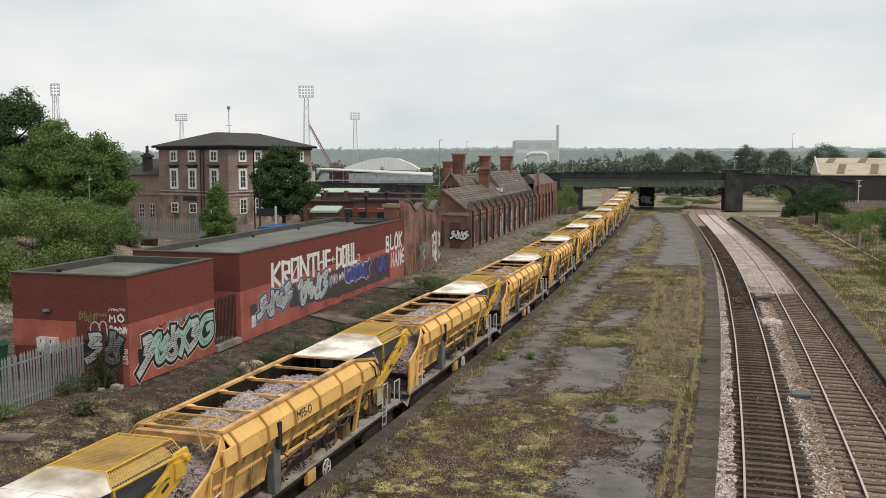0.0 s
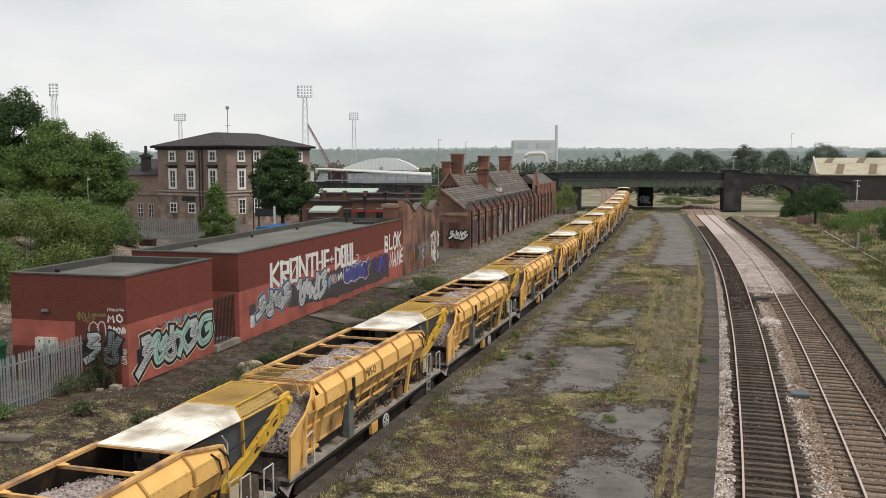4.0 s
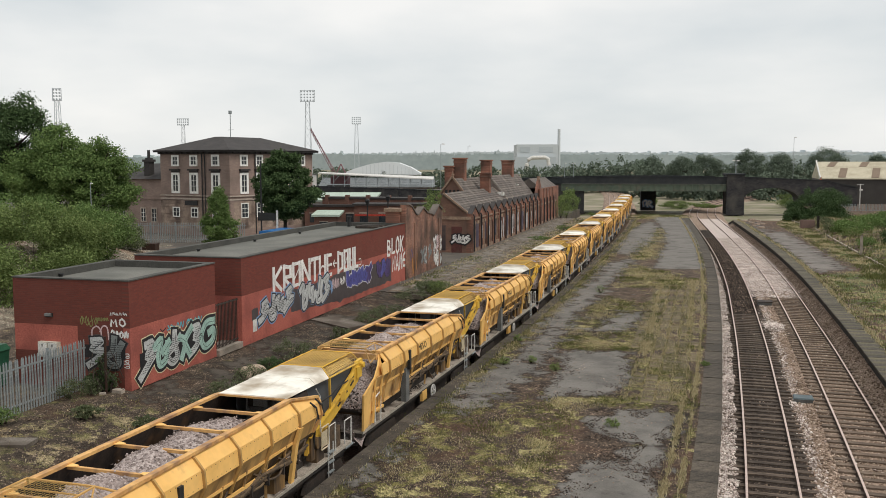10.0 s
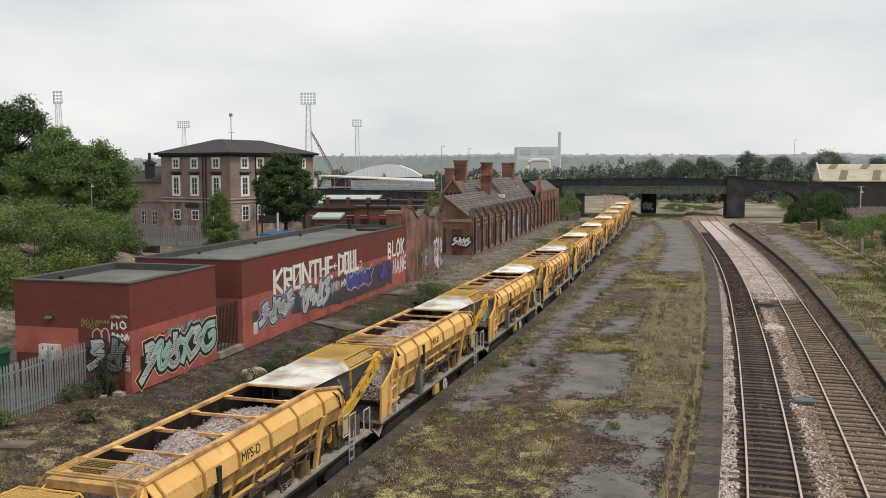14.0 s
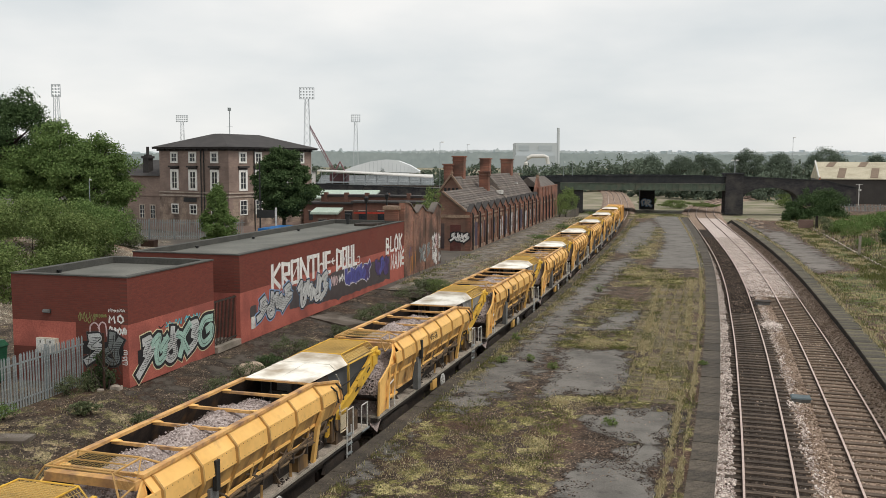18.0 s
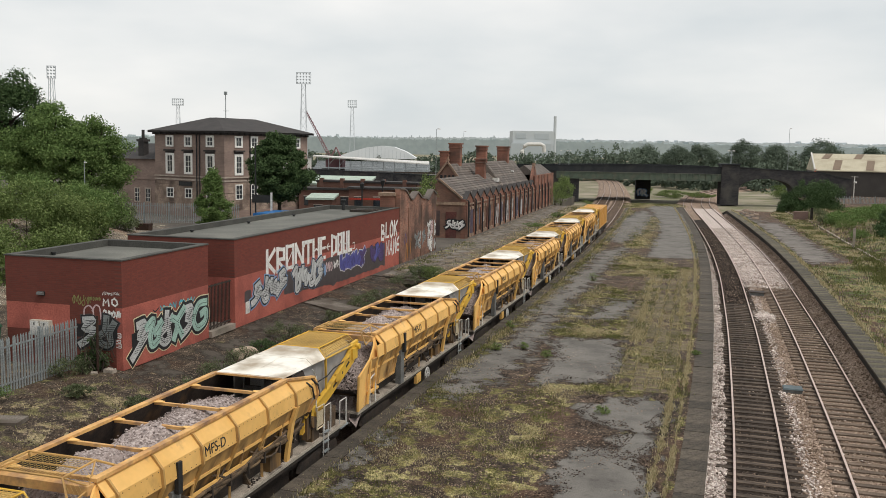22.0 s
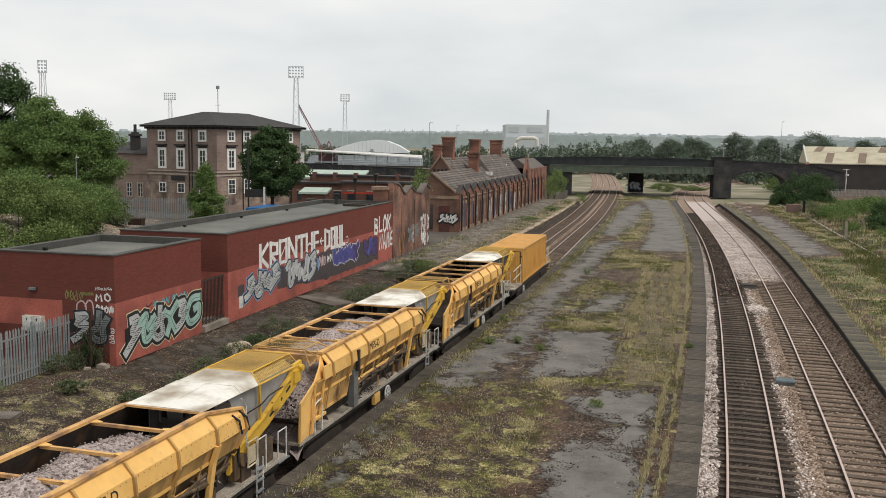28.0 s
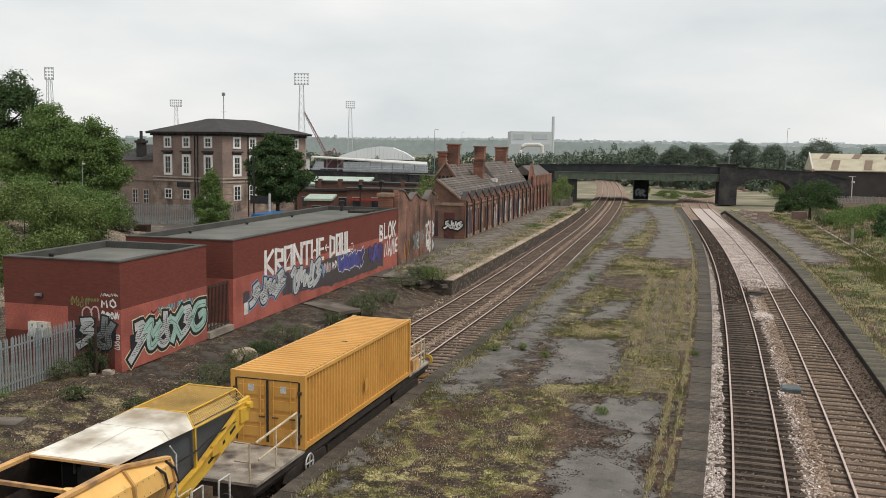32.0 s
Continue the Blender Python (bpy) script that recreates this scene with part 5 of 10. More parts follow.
    # hopper inside
    P("hopper_inside", "inside", lambda: Geo().add([(sx * a, y, z) for y in (-5.25, 3.9) for sx, a, z in ((-1, W_RIM - 0.07, Z_RIM), (-1, W_LIP - 0.12, Z_LIP), (-1, 0.75, Z_FOOT), (1, 0.75, Z_FOOT), (1, W_LIP - 0.12, Z_LIP), (1, W_RIM - 0.07, Z_RIM))],
                                                  [(i, i + 1, i + 7, i + 6) for i in range(5)] + [(6, 7, 8, 9, 10, 11)]), INNER, t, "near-black hopper walls with brown patches")
    if load:
        def heap():
            g = Geo()
            nx, ny = 14, 60
            for j in range(ny + 1):
                for i in range(nx + 1):
                    u, y = -1 + 2 * i / nx, -7.0 + 10.2 * j / ny
                    h = 2.70 + 0.66 * (1 - u * u) * (0.84 + 0.16 * math.cos(y * 3.4)) - 0.10 * abs(u) + 0.10 * noise.noise((u * 3, y * 2.4, load)) + 0.04 * noise.noise((u * 9, y * 8, load))
                    h -= max(0, y - 1.2) * 0.55 + max(0, -5.0 - y) * 1.0
                    g.v.append((u * 1.17, y, h))
            g.f += [(j * 15 + i, j * 15 + i + 1, (j + 1) * 15 + i + 1, (j + 1) * 15 + i) for j in range(ny) for i in range(nx)]
            return g
        P("stone_load", "heap%d" % load, heap, LOAD, t, "heaped pale grey spoil and stone")

        def crust():
            rl = np.random.default_rng(40 + load)
            v = np.array(heap().v)
            c = v[rl.integers(0, len(v), 4200)] + rl.normal(size=(4200, 3)) * (0.05, 0.07, 0.0)
            return stone_mesh("load_stones", c[np.abs(c[:, 0]) < 0.98], 0.026, 41)
        ld = P("loose_load", "crust%d" % load, crust, PEBBLE_LOAD, t, "loose pale stones on the heap")
        tagged(ld, kind="stuff")
    for i, y in enumerate((-5.1, -3.4, -1.82, -0.25, 1.4)):
        P("cross_beam", "beam%d" % i, lambda: Geo().box(-W_RIM, W_RIM, y - 0.042, y + 0.042, Z_RIM - 0.06, Z_RIM + 0.01), RIM)
        for s in (-1, 1):
            P("gusset", "gus%d_%d" % (i, s), lambda: Geo().prism([(s * (W_RIM - 0.08), y - 0.11), (s * (W_RIM - 0.3), y - 0.045), (s * (W_RIM - 0.3), y + 0.045), (s * (W_RIM - 0.08), y + 0.11)], "z", Z_RIM + 0.012, Z_RIM + 0.03), YELLOW)
    # sloping front end with its chute
    for s in (-1, 1):
        P("end_plate", "endp%d" % s, lambda: Geo().loft([[(s * (x - d), y, z) for x, y, z in ((1.10, -5.22, 3.34), (1.24, -5.62, 3.05), (1.29, -6.12, 2.68), (1.27, -6.55, 2.46), (1.22, -6.92, 2.27), (1.20, -6.96, 1.12), (1.12, -5.75, 1.14), (1.16, -5.5, 2.1), (1.3, -5.3, 2.66))] for d in (0.0, 0.05)]), YELLOW, t, "curved yellow end plate")
        P("end_rib", "endr%d" % s, lambda: Geo().bar((s * 1.31, -6.1, 2.66), (s * 1.25, -6.2, 1.2), 0.05, 0.07).bar((s * 1.29, -6.12, 2.7), (s * 1.24, -6.94, 2.28), 0.06, 0.06).bar((s * 1.24, -6.94, 2.3), (s * 1.22, -6.97, 1.14), 0.06, 0.06), YELLOW)
        P("end_rib", "endrb%d" % s, lambda: Geo().bar((s * 1.33, -5.5, 2.7), (s * 1.2, -5.6, 1.4), 0.05, 0.07).box(s * 1.2 - 0.04, s * 1.2 + 0.05, -6.15, -5.2, 1.5, 1.58), YELLOW)
        P("end_stand", "ends%d" % s, lambda: Geo().tube([(s * 1.24, -6.0, 1.12), (s * 1.24, -6.0, 2.0), (s * 1.24, -5.5, 2.1), (s * 1.24, -5.5, 1.12)], 0.03), WHITE_PAINT, t, "cream tubular grab rail")
    P("chute_plate", "chute", lambda: Geo().loft([[(-1.15, y, z), (1.15, y, z), (1.15, y, z - 0.06), (-1.15, y, z - 0.06)] for y, z in ((-5.7, 1.7), (-6.6, 1.6), (-7.2, 1.9))]), INNER)
    cage = P("guard_frame", "cage", lambda: Geo().tube([(-0.98, -4.6, Z_RIM + 0.05), (-0.78, -4.85, 3.6), (0.78, -4.85, 3.6), (1.0, -4.5, Z_RIM + 0.05)], 0.026)
             .tube([(-1.05, -5.9, 3.2), (-0.8, -5.8, 3.58), (0.8, -5.8, 3.58), (1.08, -6.0, 3.15)], 0.026).tube([(-0.78, -4.85, 3.6), (-0.8, -5.8, 3.58)], 0.026).tube([(0.78, -4.85, 3.6), (0.8, -5.8, 3.58)], 0.026)
             .tube([(1.0, -4.5, Z_RIM + 0.05), (1.08, -6.0, 3.15)], 0.022).tube([(0.78, -4.85, 3.6), (1.06, -5.4, 3.3), (0.8, -5.8, 3.58)], 0.018).tube([(-0.79, -5.3, 3.59), (0.79, -5.3, 3.59)], 0.016), RIB_YELLOW, t, "tubular yellow guard frame over the chute")
    P("guard_mesh", "gmesh", guard_grid, MESH_TAN, cage, "wire mesh of the guard frame")
    if load:
        def spill():
            rl = np.random.default_rng(9)
            u, q = rl.uniform(-1.0, 1.0, 420), rl.random(420)**1.6
            return stone_mesh("spill", np.c_[u * 0.9, -5.2 - 1.5 * q, 2.60 - 0.85 * q - 0.18 * u * u + 0.06 * rl.random(420)], 0.036, 44)
        tagged(P("chute_spoil", "spill", spill, PEBBLE_CHUTE, t, "dark stones running out through the chute"), kind="stuff")
    P("crash_beam", "crash", lambda: Geo().box(-1.1, 1.1, -5.5, -5.28, Z_RIM - 0.2, Z_RIM - 0.02), RIM)
    # canopy, mesh hood and conveyor at the rear end
    ring = lambda y, xt, zt, xl, yl, zl: [(-xl, yl, zl), (-xt, y, zt), (-xt * 0.4, y, zt + 0.015), (xt * 0.4, y, zt + 0.012), (xt, y, zt), (xl, yl, zl), (xl - 0.04, yl, zl - 0.03), (xt - 0.04, y, zt - 0.03), (-xt + 0.04, y, zt - 0.03), (-xl + 0.04, yl, zl - 0.03)]
    P("canopy", "canopy", lambda: Geo().loft([ring(2.6, 1.0, 3.445, 1.04, 2.6, 3.425), ring(3.7, 0.93, 3.478, 1.06, 3.6, 3.42), ring(4.55, 0.82, 3.535, 1.07, 4.4, 3.41), ring(5.65, 0.68, 3.60, 1.08, 5.3, 3.385)]), CANVAS, t, "sun-bleached white canvas canopy")
    P("canopy_seam", "seam", lambda: Geo().tube([(-1.07, 4.35, 3.42), (-0.82, 4.5, 3.545), (0.82, 4.5, 3.545), (1.08, 4.35, 3.42)], 0.009, 5).tube([(0.0, 2.9, 3.465), (0.05, 4.5, 3.56)], 0.006, 5), CANVAS)
    P("canopy_edge", "cedge", lambda: Geo().box(-1.04, 1.04, 2.57, 2.61, 3.38, 3.43), RIM)
    P("canopy_hanging", "chang", lambda: Geo().box(-0.35, 0.1, 3.3, 3.36, 2.95, 3.36).tube([(0.3, 3.3, 3.38), (0.3, 3.3, 2.95)], 0.03, 5).tube([(-0.6, 3.4, 3.38), (-0.6, 3.4, 2.8)], 0.03, 5), STEEL_GREY, t, "grey curtain hanging under the canopy")
    hoodm = HOOD_DARK if hood == "dark" else HOOD_PALE
    for s in (-1, 1):
        P("hood_side", "hood%d%s" % (s, hood), lambda: Geo().prism([(3.4, 3.38), (5.3, 3.37), (7.6, 3.37), (7.7, 3.2), (5.8, 2.3), (4.2, 1.85), (3.4, 1.7)], "x", s * 0.92 - 0.015, s * 0.92 + 0.015), hoodm, t, "dark rubberised side sheet" if hood == "dark" else "pale grey rubberised side sheet")

    side_edge = lambda q: (1.08 - 0.02 * q, 5.3 + 2.45 * q, 3.385 - 0.03 * q)

    def grid():
        g = Geo()
        for i in range(30):
            q = i / 29
            y = 5.66 + 2.2 * q
            lo = side_edge(q)
            g.tube([(-lo[0], lo[1], lo[2]), (-0.68, y, 3.605), (0.68, y, 3.605), lo], 0.008, 3)
        for i in range(15):
            x = -0.68 + 1.36 * i / 14
            g.tube([(x, 5.66, 3.606), (x, 7.86, 3.606)], 0.005, 3)
        for k in (0.25, 0.5, 0.75):
            for s in (-1, 1):
                g.tube([(s * (0.68 + 0.4 * k), 5.66 - 0.36 * k, 3.605 - 0.22 * k), (s * (0.68 + 0.38 * k), 7.86 - 0.11 * k, 3.605 - 0.25 * k)], 0.008, 3)
        return g
    mesh = P("mesh_hood", "meshhood", grid, MESH_TAN, t, "yellow wire mesh hood over the conveyor")
    P("hood_frame", "meshframe", lambda: Geo().tube([(-1.08, 5.3, 3.385), (-0.68, 5.66, 3.61), (0.68, 5.66, 3.61), (1.08, 5.3, 3.385)], 0.022).tube([(-1.06, 7.75, 3.355), (-0.68, 7.88, 3.61), (0.68, 7.88, 3.61), (1.06, 7.75, 3.355)], 0.022)
      .tube([(1.08, 5.3, 3.385), (1.06, 7.75, 3.355)], 0.026).tube([(-1.08, 5.3, 3.385), (-1.06, 7.75, 3.355)], 0.026).tube([(0.68, 5.66, 3.61), (0.68, 7.88, 3.61)], 0.02).tube([(-0.68, 5.66, 3.61), (-0.68, 7.88, 3.61)], 0.02), YELLOW_BRIGHT, mesh)
    P("hood_sheet", "hoodsheet" + hood, lambda: Geo().box(-0.67, 0.67, 5.68, 7.84, 3.575, 3.59), SHEET_TAN, mesh, "dusty ochre sheet under the mesh")
    P("hood_lining", "hoodlining" + hood, lambda: Geo().loft([[(s * a, y, z) for s, a, z in ((-1, 0.98, 3.32), (-1, 0.62, 3.54), (1, 0.62, 3.54), (1, 0.98, 3.32), (1, 0.96, 3.31), (1, 0.6, 3.53), (-1, 0.6, 3.53), (-1, 0.96, 3.31))] for y in (5.5, 7.6)]), SHEET_TAN, mesh)
    for s in (-1, 1):
        arm = P("conveyor_arm", "arm%d" % s, lambda: Geo().prism([(3.75, 1.5), (3.9, 1.98), (5.5, 2.44), (7.1, 3.12), (7.5, 3.42), (7.9, 3.46), (8.0, 3.2), (7.55, 2.78), (5.85, 2.16)], "x", s * 1.02 - 0.05, s * 1.02 + 0.05).bar((s * 1.09, 3.85, 1.98), (s * 1.09, 5.5, 2.46), 0.1, 0.04).bar((s * 1.09, 5.5, 2.46), (s * 1.09, 7.1, 3.14), 0.1, 0.04), YELLOW_BRIGHT, t, "bright yellow conveyor side arm")
        P("bracket", "brk%d" % s, lambda: Geo().box(s * 1.1 - 0.03, s * 1.1 + 0.03, 6.0, 6.45, 2.5, 2.75), YELLOW_BRIGHT, arm)
        P("bracket", "brkb%d" % s, lambda: Geo().box(s * 1.09 - 0.03, s * 1.09 + 0.03, 7.35, 7.75, 2.9, 3.25), YELLOW_BRIGHT, arm)
        P("shaft_end", "shaft%d" % s, lambda: Geo().tube([(s * 1.02, 7.75, 3.28), (s * 1.2, 7.75, 3.28)], 0.09, 8), YELLOW_BRIGHT, arm)
        for i in range(3):
            P("arm_slot", "slot%d_%d" % (s, i), lambda: Geo().bar((s * 1.076, 5.9 + 0.5 * i, 2.38 + 0.2 * i), (s * 1.076, 6.15 + 0.5 * i, 2.47 + 0.21 * i), 0.012, 0.07), BLACK_PAINT, arm)
        P("hood_post", "hp%d" % s, lambda: Geo().bar((s * 1.06, 5.4, 2.35), (s * 1.06, 5.35, 3.37), 0.06, 0.06), YELLOW_BRIGHT)
        P("cable", "cable%d" % s, lambda: Geo().tube([(s * 1.0, 4.5, 2.75), (s * 1.1, 5.4, 2.85), (s * 1.07, 5.9, 2.95), (s * 1.06, 7.2, 3.0)], 0.02, 5), BLACK_PAINT)
        P("handrail", "hra%d" % s, lambda: Geo().tube([(s * 1.14, 4.5, 2.0), (s * 1.14, 4.5, 3.05), (s * 1.12, 4.3, 3.3)], 0.02), WHITE_PAINT, t, "white tubular handrail")
        P("handrail", "hrb%d" % s, lambda: Geo().tube([(s * 1.16, 5.05, 1.1), (s * 1.16, 5.05, 2.0), (s * 1.16, 5.5, 2.0), (s * 1.16, 5.5, 1.1)], 0.024), WHITE_PAINT, t, "white tubular handrail")
        P("handrail", "hrc%d" % s, lambda: Geo().tube([(s * 1.16, 6.2, 1.0), (s * 1.16, 6.2, 1.85), (s * 1.16, 6.7, 1.85), (s * 1.16, 6.7, 1.0)], 0.024), WHITE_PAINT, t, "white tubular handrail")
        P("guard_plate", "gp%d" % s, lambda: Geo().tube([(s * 1.17, 4.5, 1.45), (s * 1.17, 4.5, 2.1), (s * 1.17, 4.98, 2.1), (s * 1.17, 4.98, 1.45), (s * 1.17, 4.5, 1.45)], 0.025).box(s * 1.15 - 0.01, s * 1.15 + 0.01, 4.54, 4.94, 1.5, 1.95), CREAM_RAIL, t, "cream framed guard plate")
        P("end_gear", "gear%d" % s, lambda: Geo().box(s * 0.86 - 0.2, s * 0.86 + 0.2, 5.2, 6.1, 1.12, 1.75), CLUTTER, t)
        P("end_step", "estep%d" % s, lambda: Geo().box(s * 1.12 - 0.12, s * 1.12 + 0.1, 6.15, 6.75, 0.98, 1.03), GALV, t)
        ladder = P("ladder", "lad%d" % s, lambda: Geo().bar((s * 1.2, 4.9, 0.5), (s * 1.2, 4.9, 1.5), 0.03, 0.03).bar((s * 1.2, 5.25, 0.5), (s * 1.2, 5.25, 1.5), 0.03, 0.03), WHITE_PAINT, t, "white step ladder")
        for i in range(3):
            P("rung", "rung%d_%d" % (s, i), lambda: Geo().box(s * 1.2 - 0.05, s * 1.2 + 0.05, 4.9, 5.25, 0.62 + 0.3 * i, 0.65 + 0.3 * i), GALV, ladder)
        P("valve_block", "valve%d" % s, lambda: Geo().disc((s * 1.12, 4.25, 1.75), 0.17, 0.16, n=12).box(s * 1.05 - 0.08, s * 1.05 + 0.08, 3.9, 4.15, 1.3, 2.2).box(s * 1.0 - 0.1, s * 1.0 + 0.1, 4.3, 4.8, 1.12, 1.5), YELLOW_LOW)
        P("hose_set", "hose%d" % s, lambda: Geo().tube([(s * 1.12, 3.9, 2.5), (s * 1.2, 4.0, 2.2), (s * 1.1, 4.1, 1.6)], 0.035).tube([(s * 1.3, 3.5, 3.12), (s * 1.42, 3.65, 2.95), (s * 1.44, 3.75, 2.6)], 0.03).tube([(s * 1.28, 3.85, 3.14), (s * 1.42, 4.0, 2.95), (s * 1.42, 4.12, 2.6)], 0.035), BLACK_PAINT)
    P("conveyor_belt", "belt", lambda: Geo().loft([[(-0.9, y, z), (0.9, y, z), (0.9, y, z - 0.12), (-0.9, y, z - 0.12)] for y, z in ((3.9, 1.6), (5.7, 2.15), (7.85, 3.25))]), BELT, t, "dark rubber conveyor belt")
    P("end_drum", "drum", lambda: Geo().tube([(-0.98, 7.85, 3.26), (0.98, 7.85, 3.26)], 0.14, 10), UNDER)
    P("inner_hopper_wall", "backwall", lambda: Geo().loft([[(-0.95, y, z), (0.95, y, z), (0.95, y + 0.04, z), (-0.95, y + 0.04, z)] for y, z in ((3.86, 1.5), (3.86, 2.75))]).box(-0.25, 0.25, 3.75, 3.85, 2.6, 3.3), STEEL_GREY)
    return t


HOPPERS = {}
for k in range(-2, 15):
    text = "" if k in (0, 3, 7) else "MFS-SB" if k == 8 else "MFS-D"
    HOPPERS[k] = wagon(text, 0 if k == 14 else 1 + k % 3, "pale" if 7 < k < 14 else "dark")


def container_wagon():
    t = thing("container_wagon", "flat wagon with handrails and end platforms", "wagon")
    part("underframe", Geo().box(-0.95, 0.95, -7.35, 7.2, 0.6, 1.0), UNDER, t)
    part("deck", Geo().box(-1.15, 1.15, -7.4, -4.55, 1.002, 1.08).box(-1.0, 1.0, -4.55, 4.62, 1.002, 1.08).box(-1.15, 1.15, 4.62, 7.2, 1.002, 1.08), DECK, t, "grimy grey end platform deck")
    for s in (-1, 1):
        part("side_sill", Geo().box(s * 1.02 - 0.05, s * 1.02 + 0.05, -7.4, 7.2, 0.78, 1.0), UNDER, t)
        part("handrail", Geo().tube([(s * 1.08, -7.3, 2.15), (s * 1.08, -4.95, 2.28), (s * 1.08, -4.95, 1.08)], 0.034).tube([(s * 1.08, -7.15, 1.65), (s * 1.08, -4.95, 1.78)], 0.03)
             .tube([(s * 1.08, -6.2, 1.08), (s * 1.08, -6.2, 2.21)], 0.03).tube([(s * 0.9, -7.3, 1.08), (s * 0.9, -7.3, 2.1), (s * 0.45, -7.3, 2.1)], 0.03).tube([(s * 0.9, -7.3, 1.6), (s * 0.45, -7.3, 1.6)], 0.025), CREAM_RAIL, t, "cream tubular handrail")
        part("handrail", Geo().tube([(s * 1.05, 4.85, 1.08), (s * 1.05, 4.85, 2.1), (s * 1.05, 6.7, 2.1), (s * 1.05, 6.7, 1.08)], 0.03).tube([(s * 1.05, 4.85, 1.6), (s * 1.05, 6.7, 1.6)], 0.03), CREAM_RAIL, t, "cream tubular handrail")
        part("buffer", Geo().disc((s * 0.86, 7.5, 0.98), 0.1, 0.6, "y", 12), UNDER, t)
        part("buffer_head", Geo().disc((s * 0.86, 7.8, 0.98), 0.22, 0.06, "y", 16), YELLOW_BRIGHT, t, "yellow buffer head")
        part("handwheel", Geo().ring((s * 1.2, -4.35, 0.66), 0.25, 0.028).bar((s * 1.2, -4.6, 0.66), (s * 1.2, -4.1, 0.66), 0.04, 0.03).bar((s * 1.2, -4.35, 0.42), (s * 1.2, -4.35, 0.9), 0.03, 0.04), WHITE_PAINT, t, "white spoked brake handwheel")
        part("step", Geo().box(s * 1.1 - 0.2, s * 1.1 + 0.1, 6.2, 6.9, 0.55, 0.62), YELLOW_LOW, t)
    # Added dark filler in place of the deep shade beneath this wagon.
    part("underbelly", Geo().box(-0.98, 0.98, -2.6, 3.0, 0.2, 0.6), UNDER, t)
    for yb in (-4.2, 4.6):
        bogie = part("bogie", cached("bogie", None), UNDER, t)
        bogie.location = (0, yb, 0)
        for yw in (-0.9, 0.9):
            for s in (-1, 1):
                part("wheel", cached("wheel", None), UNDER, bogie).location = (0.76 * s, yw, 0.44)
    part("end_frame", Geo().box(-1.05, 1.05, 6.05, 6.15, 1.08, 1.2).tube([(-0.9, 6.1, 1.1), (-0.9, 6.1, 2.3), (-0.5, 6.1, 2.3)], 0.03).tube([(0.55, 6.2, 1.1), (0.55, 6.2, 2.35)], 0.07, 8).tube([(0.85, 6.4, 0.9), (0.85, 6.4, 1.9), (0.6, 6.4, 2.0)], 0.03), RIM, t, "rusty end frame with a lamp bracket")
    part("tail_lamp", Geo().box(0.45, 0.65, 6.2, 6.35, 2.3, 2.45), BLACK_PAINT, t)
    part("hose", Geo().tube([(0.2, 6.6, 0.9), (0.25, 6.9, 0.6), (0.4, 6.95, 0.8)], 0.035), BLACK_PAINT, t)
    # the container, locked to the wagon
    box = part("container", Geo().box(-1.06, 1.06, -4.6, 4.6, 1.1, 1.22).box(-0.96, 0.96, -4.55, 4.55, 1.22, 3.2), CONTAINER, t, "ochre yellow steel container with ribbed sides")
    for s in (-1, 1):
        g = Geo()
        n = 40
        pts = []
        for i in range(n):
            y = -4.45 + 8.9 * i / n
            d = 8.9 / n
            pts += [(y, 0.0), (y + d * 0.28, 0.0), (y + d * 0.45, -0.1), (y + d * 0.82, -0.1)]
        pts.append((4.45, 0.0))
        lo = [(s * (1.085 + o), y, 1.24) for y, o in pts]
        hi = [(s * (1.085 + o), y, 3.16) for y, o in pts]
        m = len(pts)
        g.add(lo + hi, [(i, i + 1, m + i + 1, m + i) for i in range(m - 1)])
        part("side_panel", g, CONTAINER, box, "corrugated yellow side")
        part("bottom_rail", Geo().box(s * 1.07 - 0.04, s * 1.07 + 0.04, -4.6, 4.6, 1.1, 1.24), CONTAINER, box)
        part("top_rail", Geo().box(s * 1.07 - 0.04, s * 1.07 + 0.04, -4.6, 4.6, 3.16, 3.26), CONTAINER, box)
        for y in (-4.56, 4.56):
            part("corner_post", Geo().box(s * 1.06 - 0.07, s * 1.06 + 0.07, y - 0.06, y + 0.06, 1.1, 3.27), CONTAINER, box)
    g = Geo()
    n = 36
    pts = []
    for i in range(n):
        y, d = -4.5 + 9.0 * i / n, 9.0 / n
        pts += [(y, -0.03), (y + d * 0.3, -0.03), (y + d * 0.45, 0.045), (y + d * 0.8, 0.045)]
    pts.append((4.5, 0.0))
    m = len(pts)
    g.add([(-1.03, y, 3.235 + o) for y, o in pts] + [(1.03, y, 3.235 + o) for y, o in pts], [(i, m + i, m + i + 1, i + 1) for i in range(m - 1)])
    part("roof", g, CONTAINER, box, "ridged container roof")
    part("end_header", Geo().box(-1.0, 1.0, -4.62, -4.5, 3.05, 3.26), CONTAINER, box)
    for s in (-1, 1):
        door = part("door", Geo().box(s * 0.49 - 0.46, s * 0.49 + 0.46, -4.61, -4.53, 1.22, 3.04), CONTAINER, box)
        for i in range(4):
            part("door_panel", Geo().box(s * 0.49 - 0.38, s * 0.49 + 0.38, -4.64, -4.61, 1.36 + 0.41 * i, 1.64 + 0.41 * i), CONTAINER, door)
        for dx in (0.2, 0.72):
            part("lock_bar", Geo().tube([(s * dx, -4.66, 1.2), (s * dx, -4.66, 3.05)], 0.016), CONTAINER, door)
            part("lock_handle", Geo().box(s * dx - 0.03, s * dx + 0.15, -4.69, -4.66, 1.95, 1.99), CLUTTER, door)
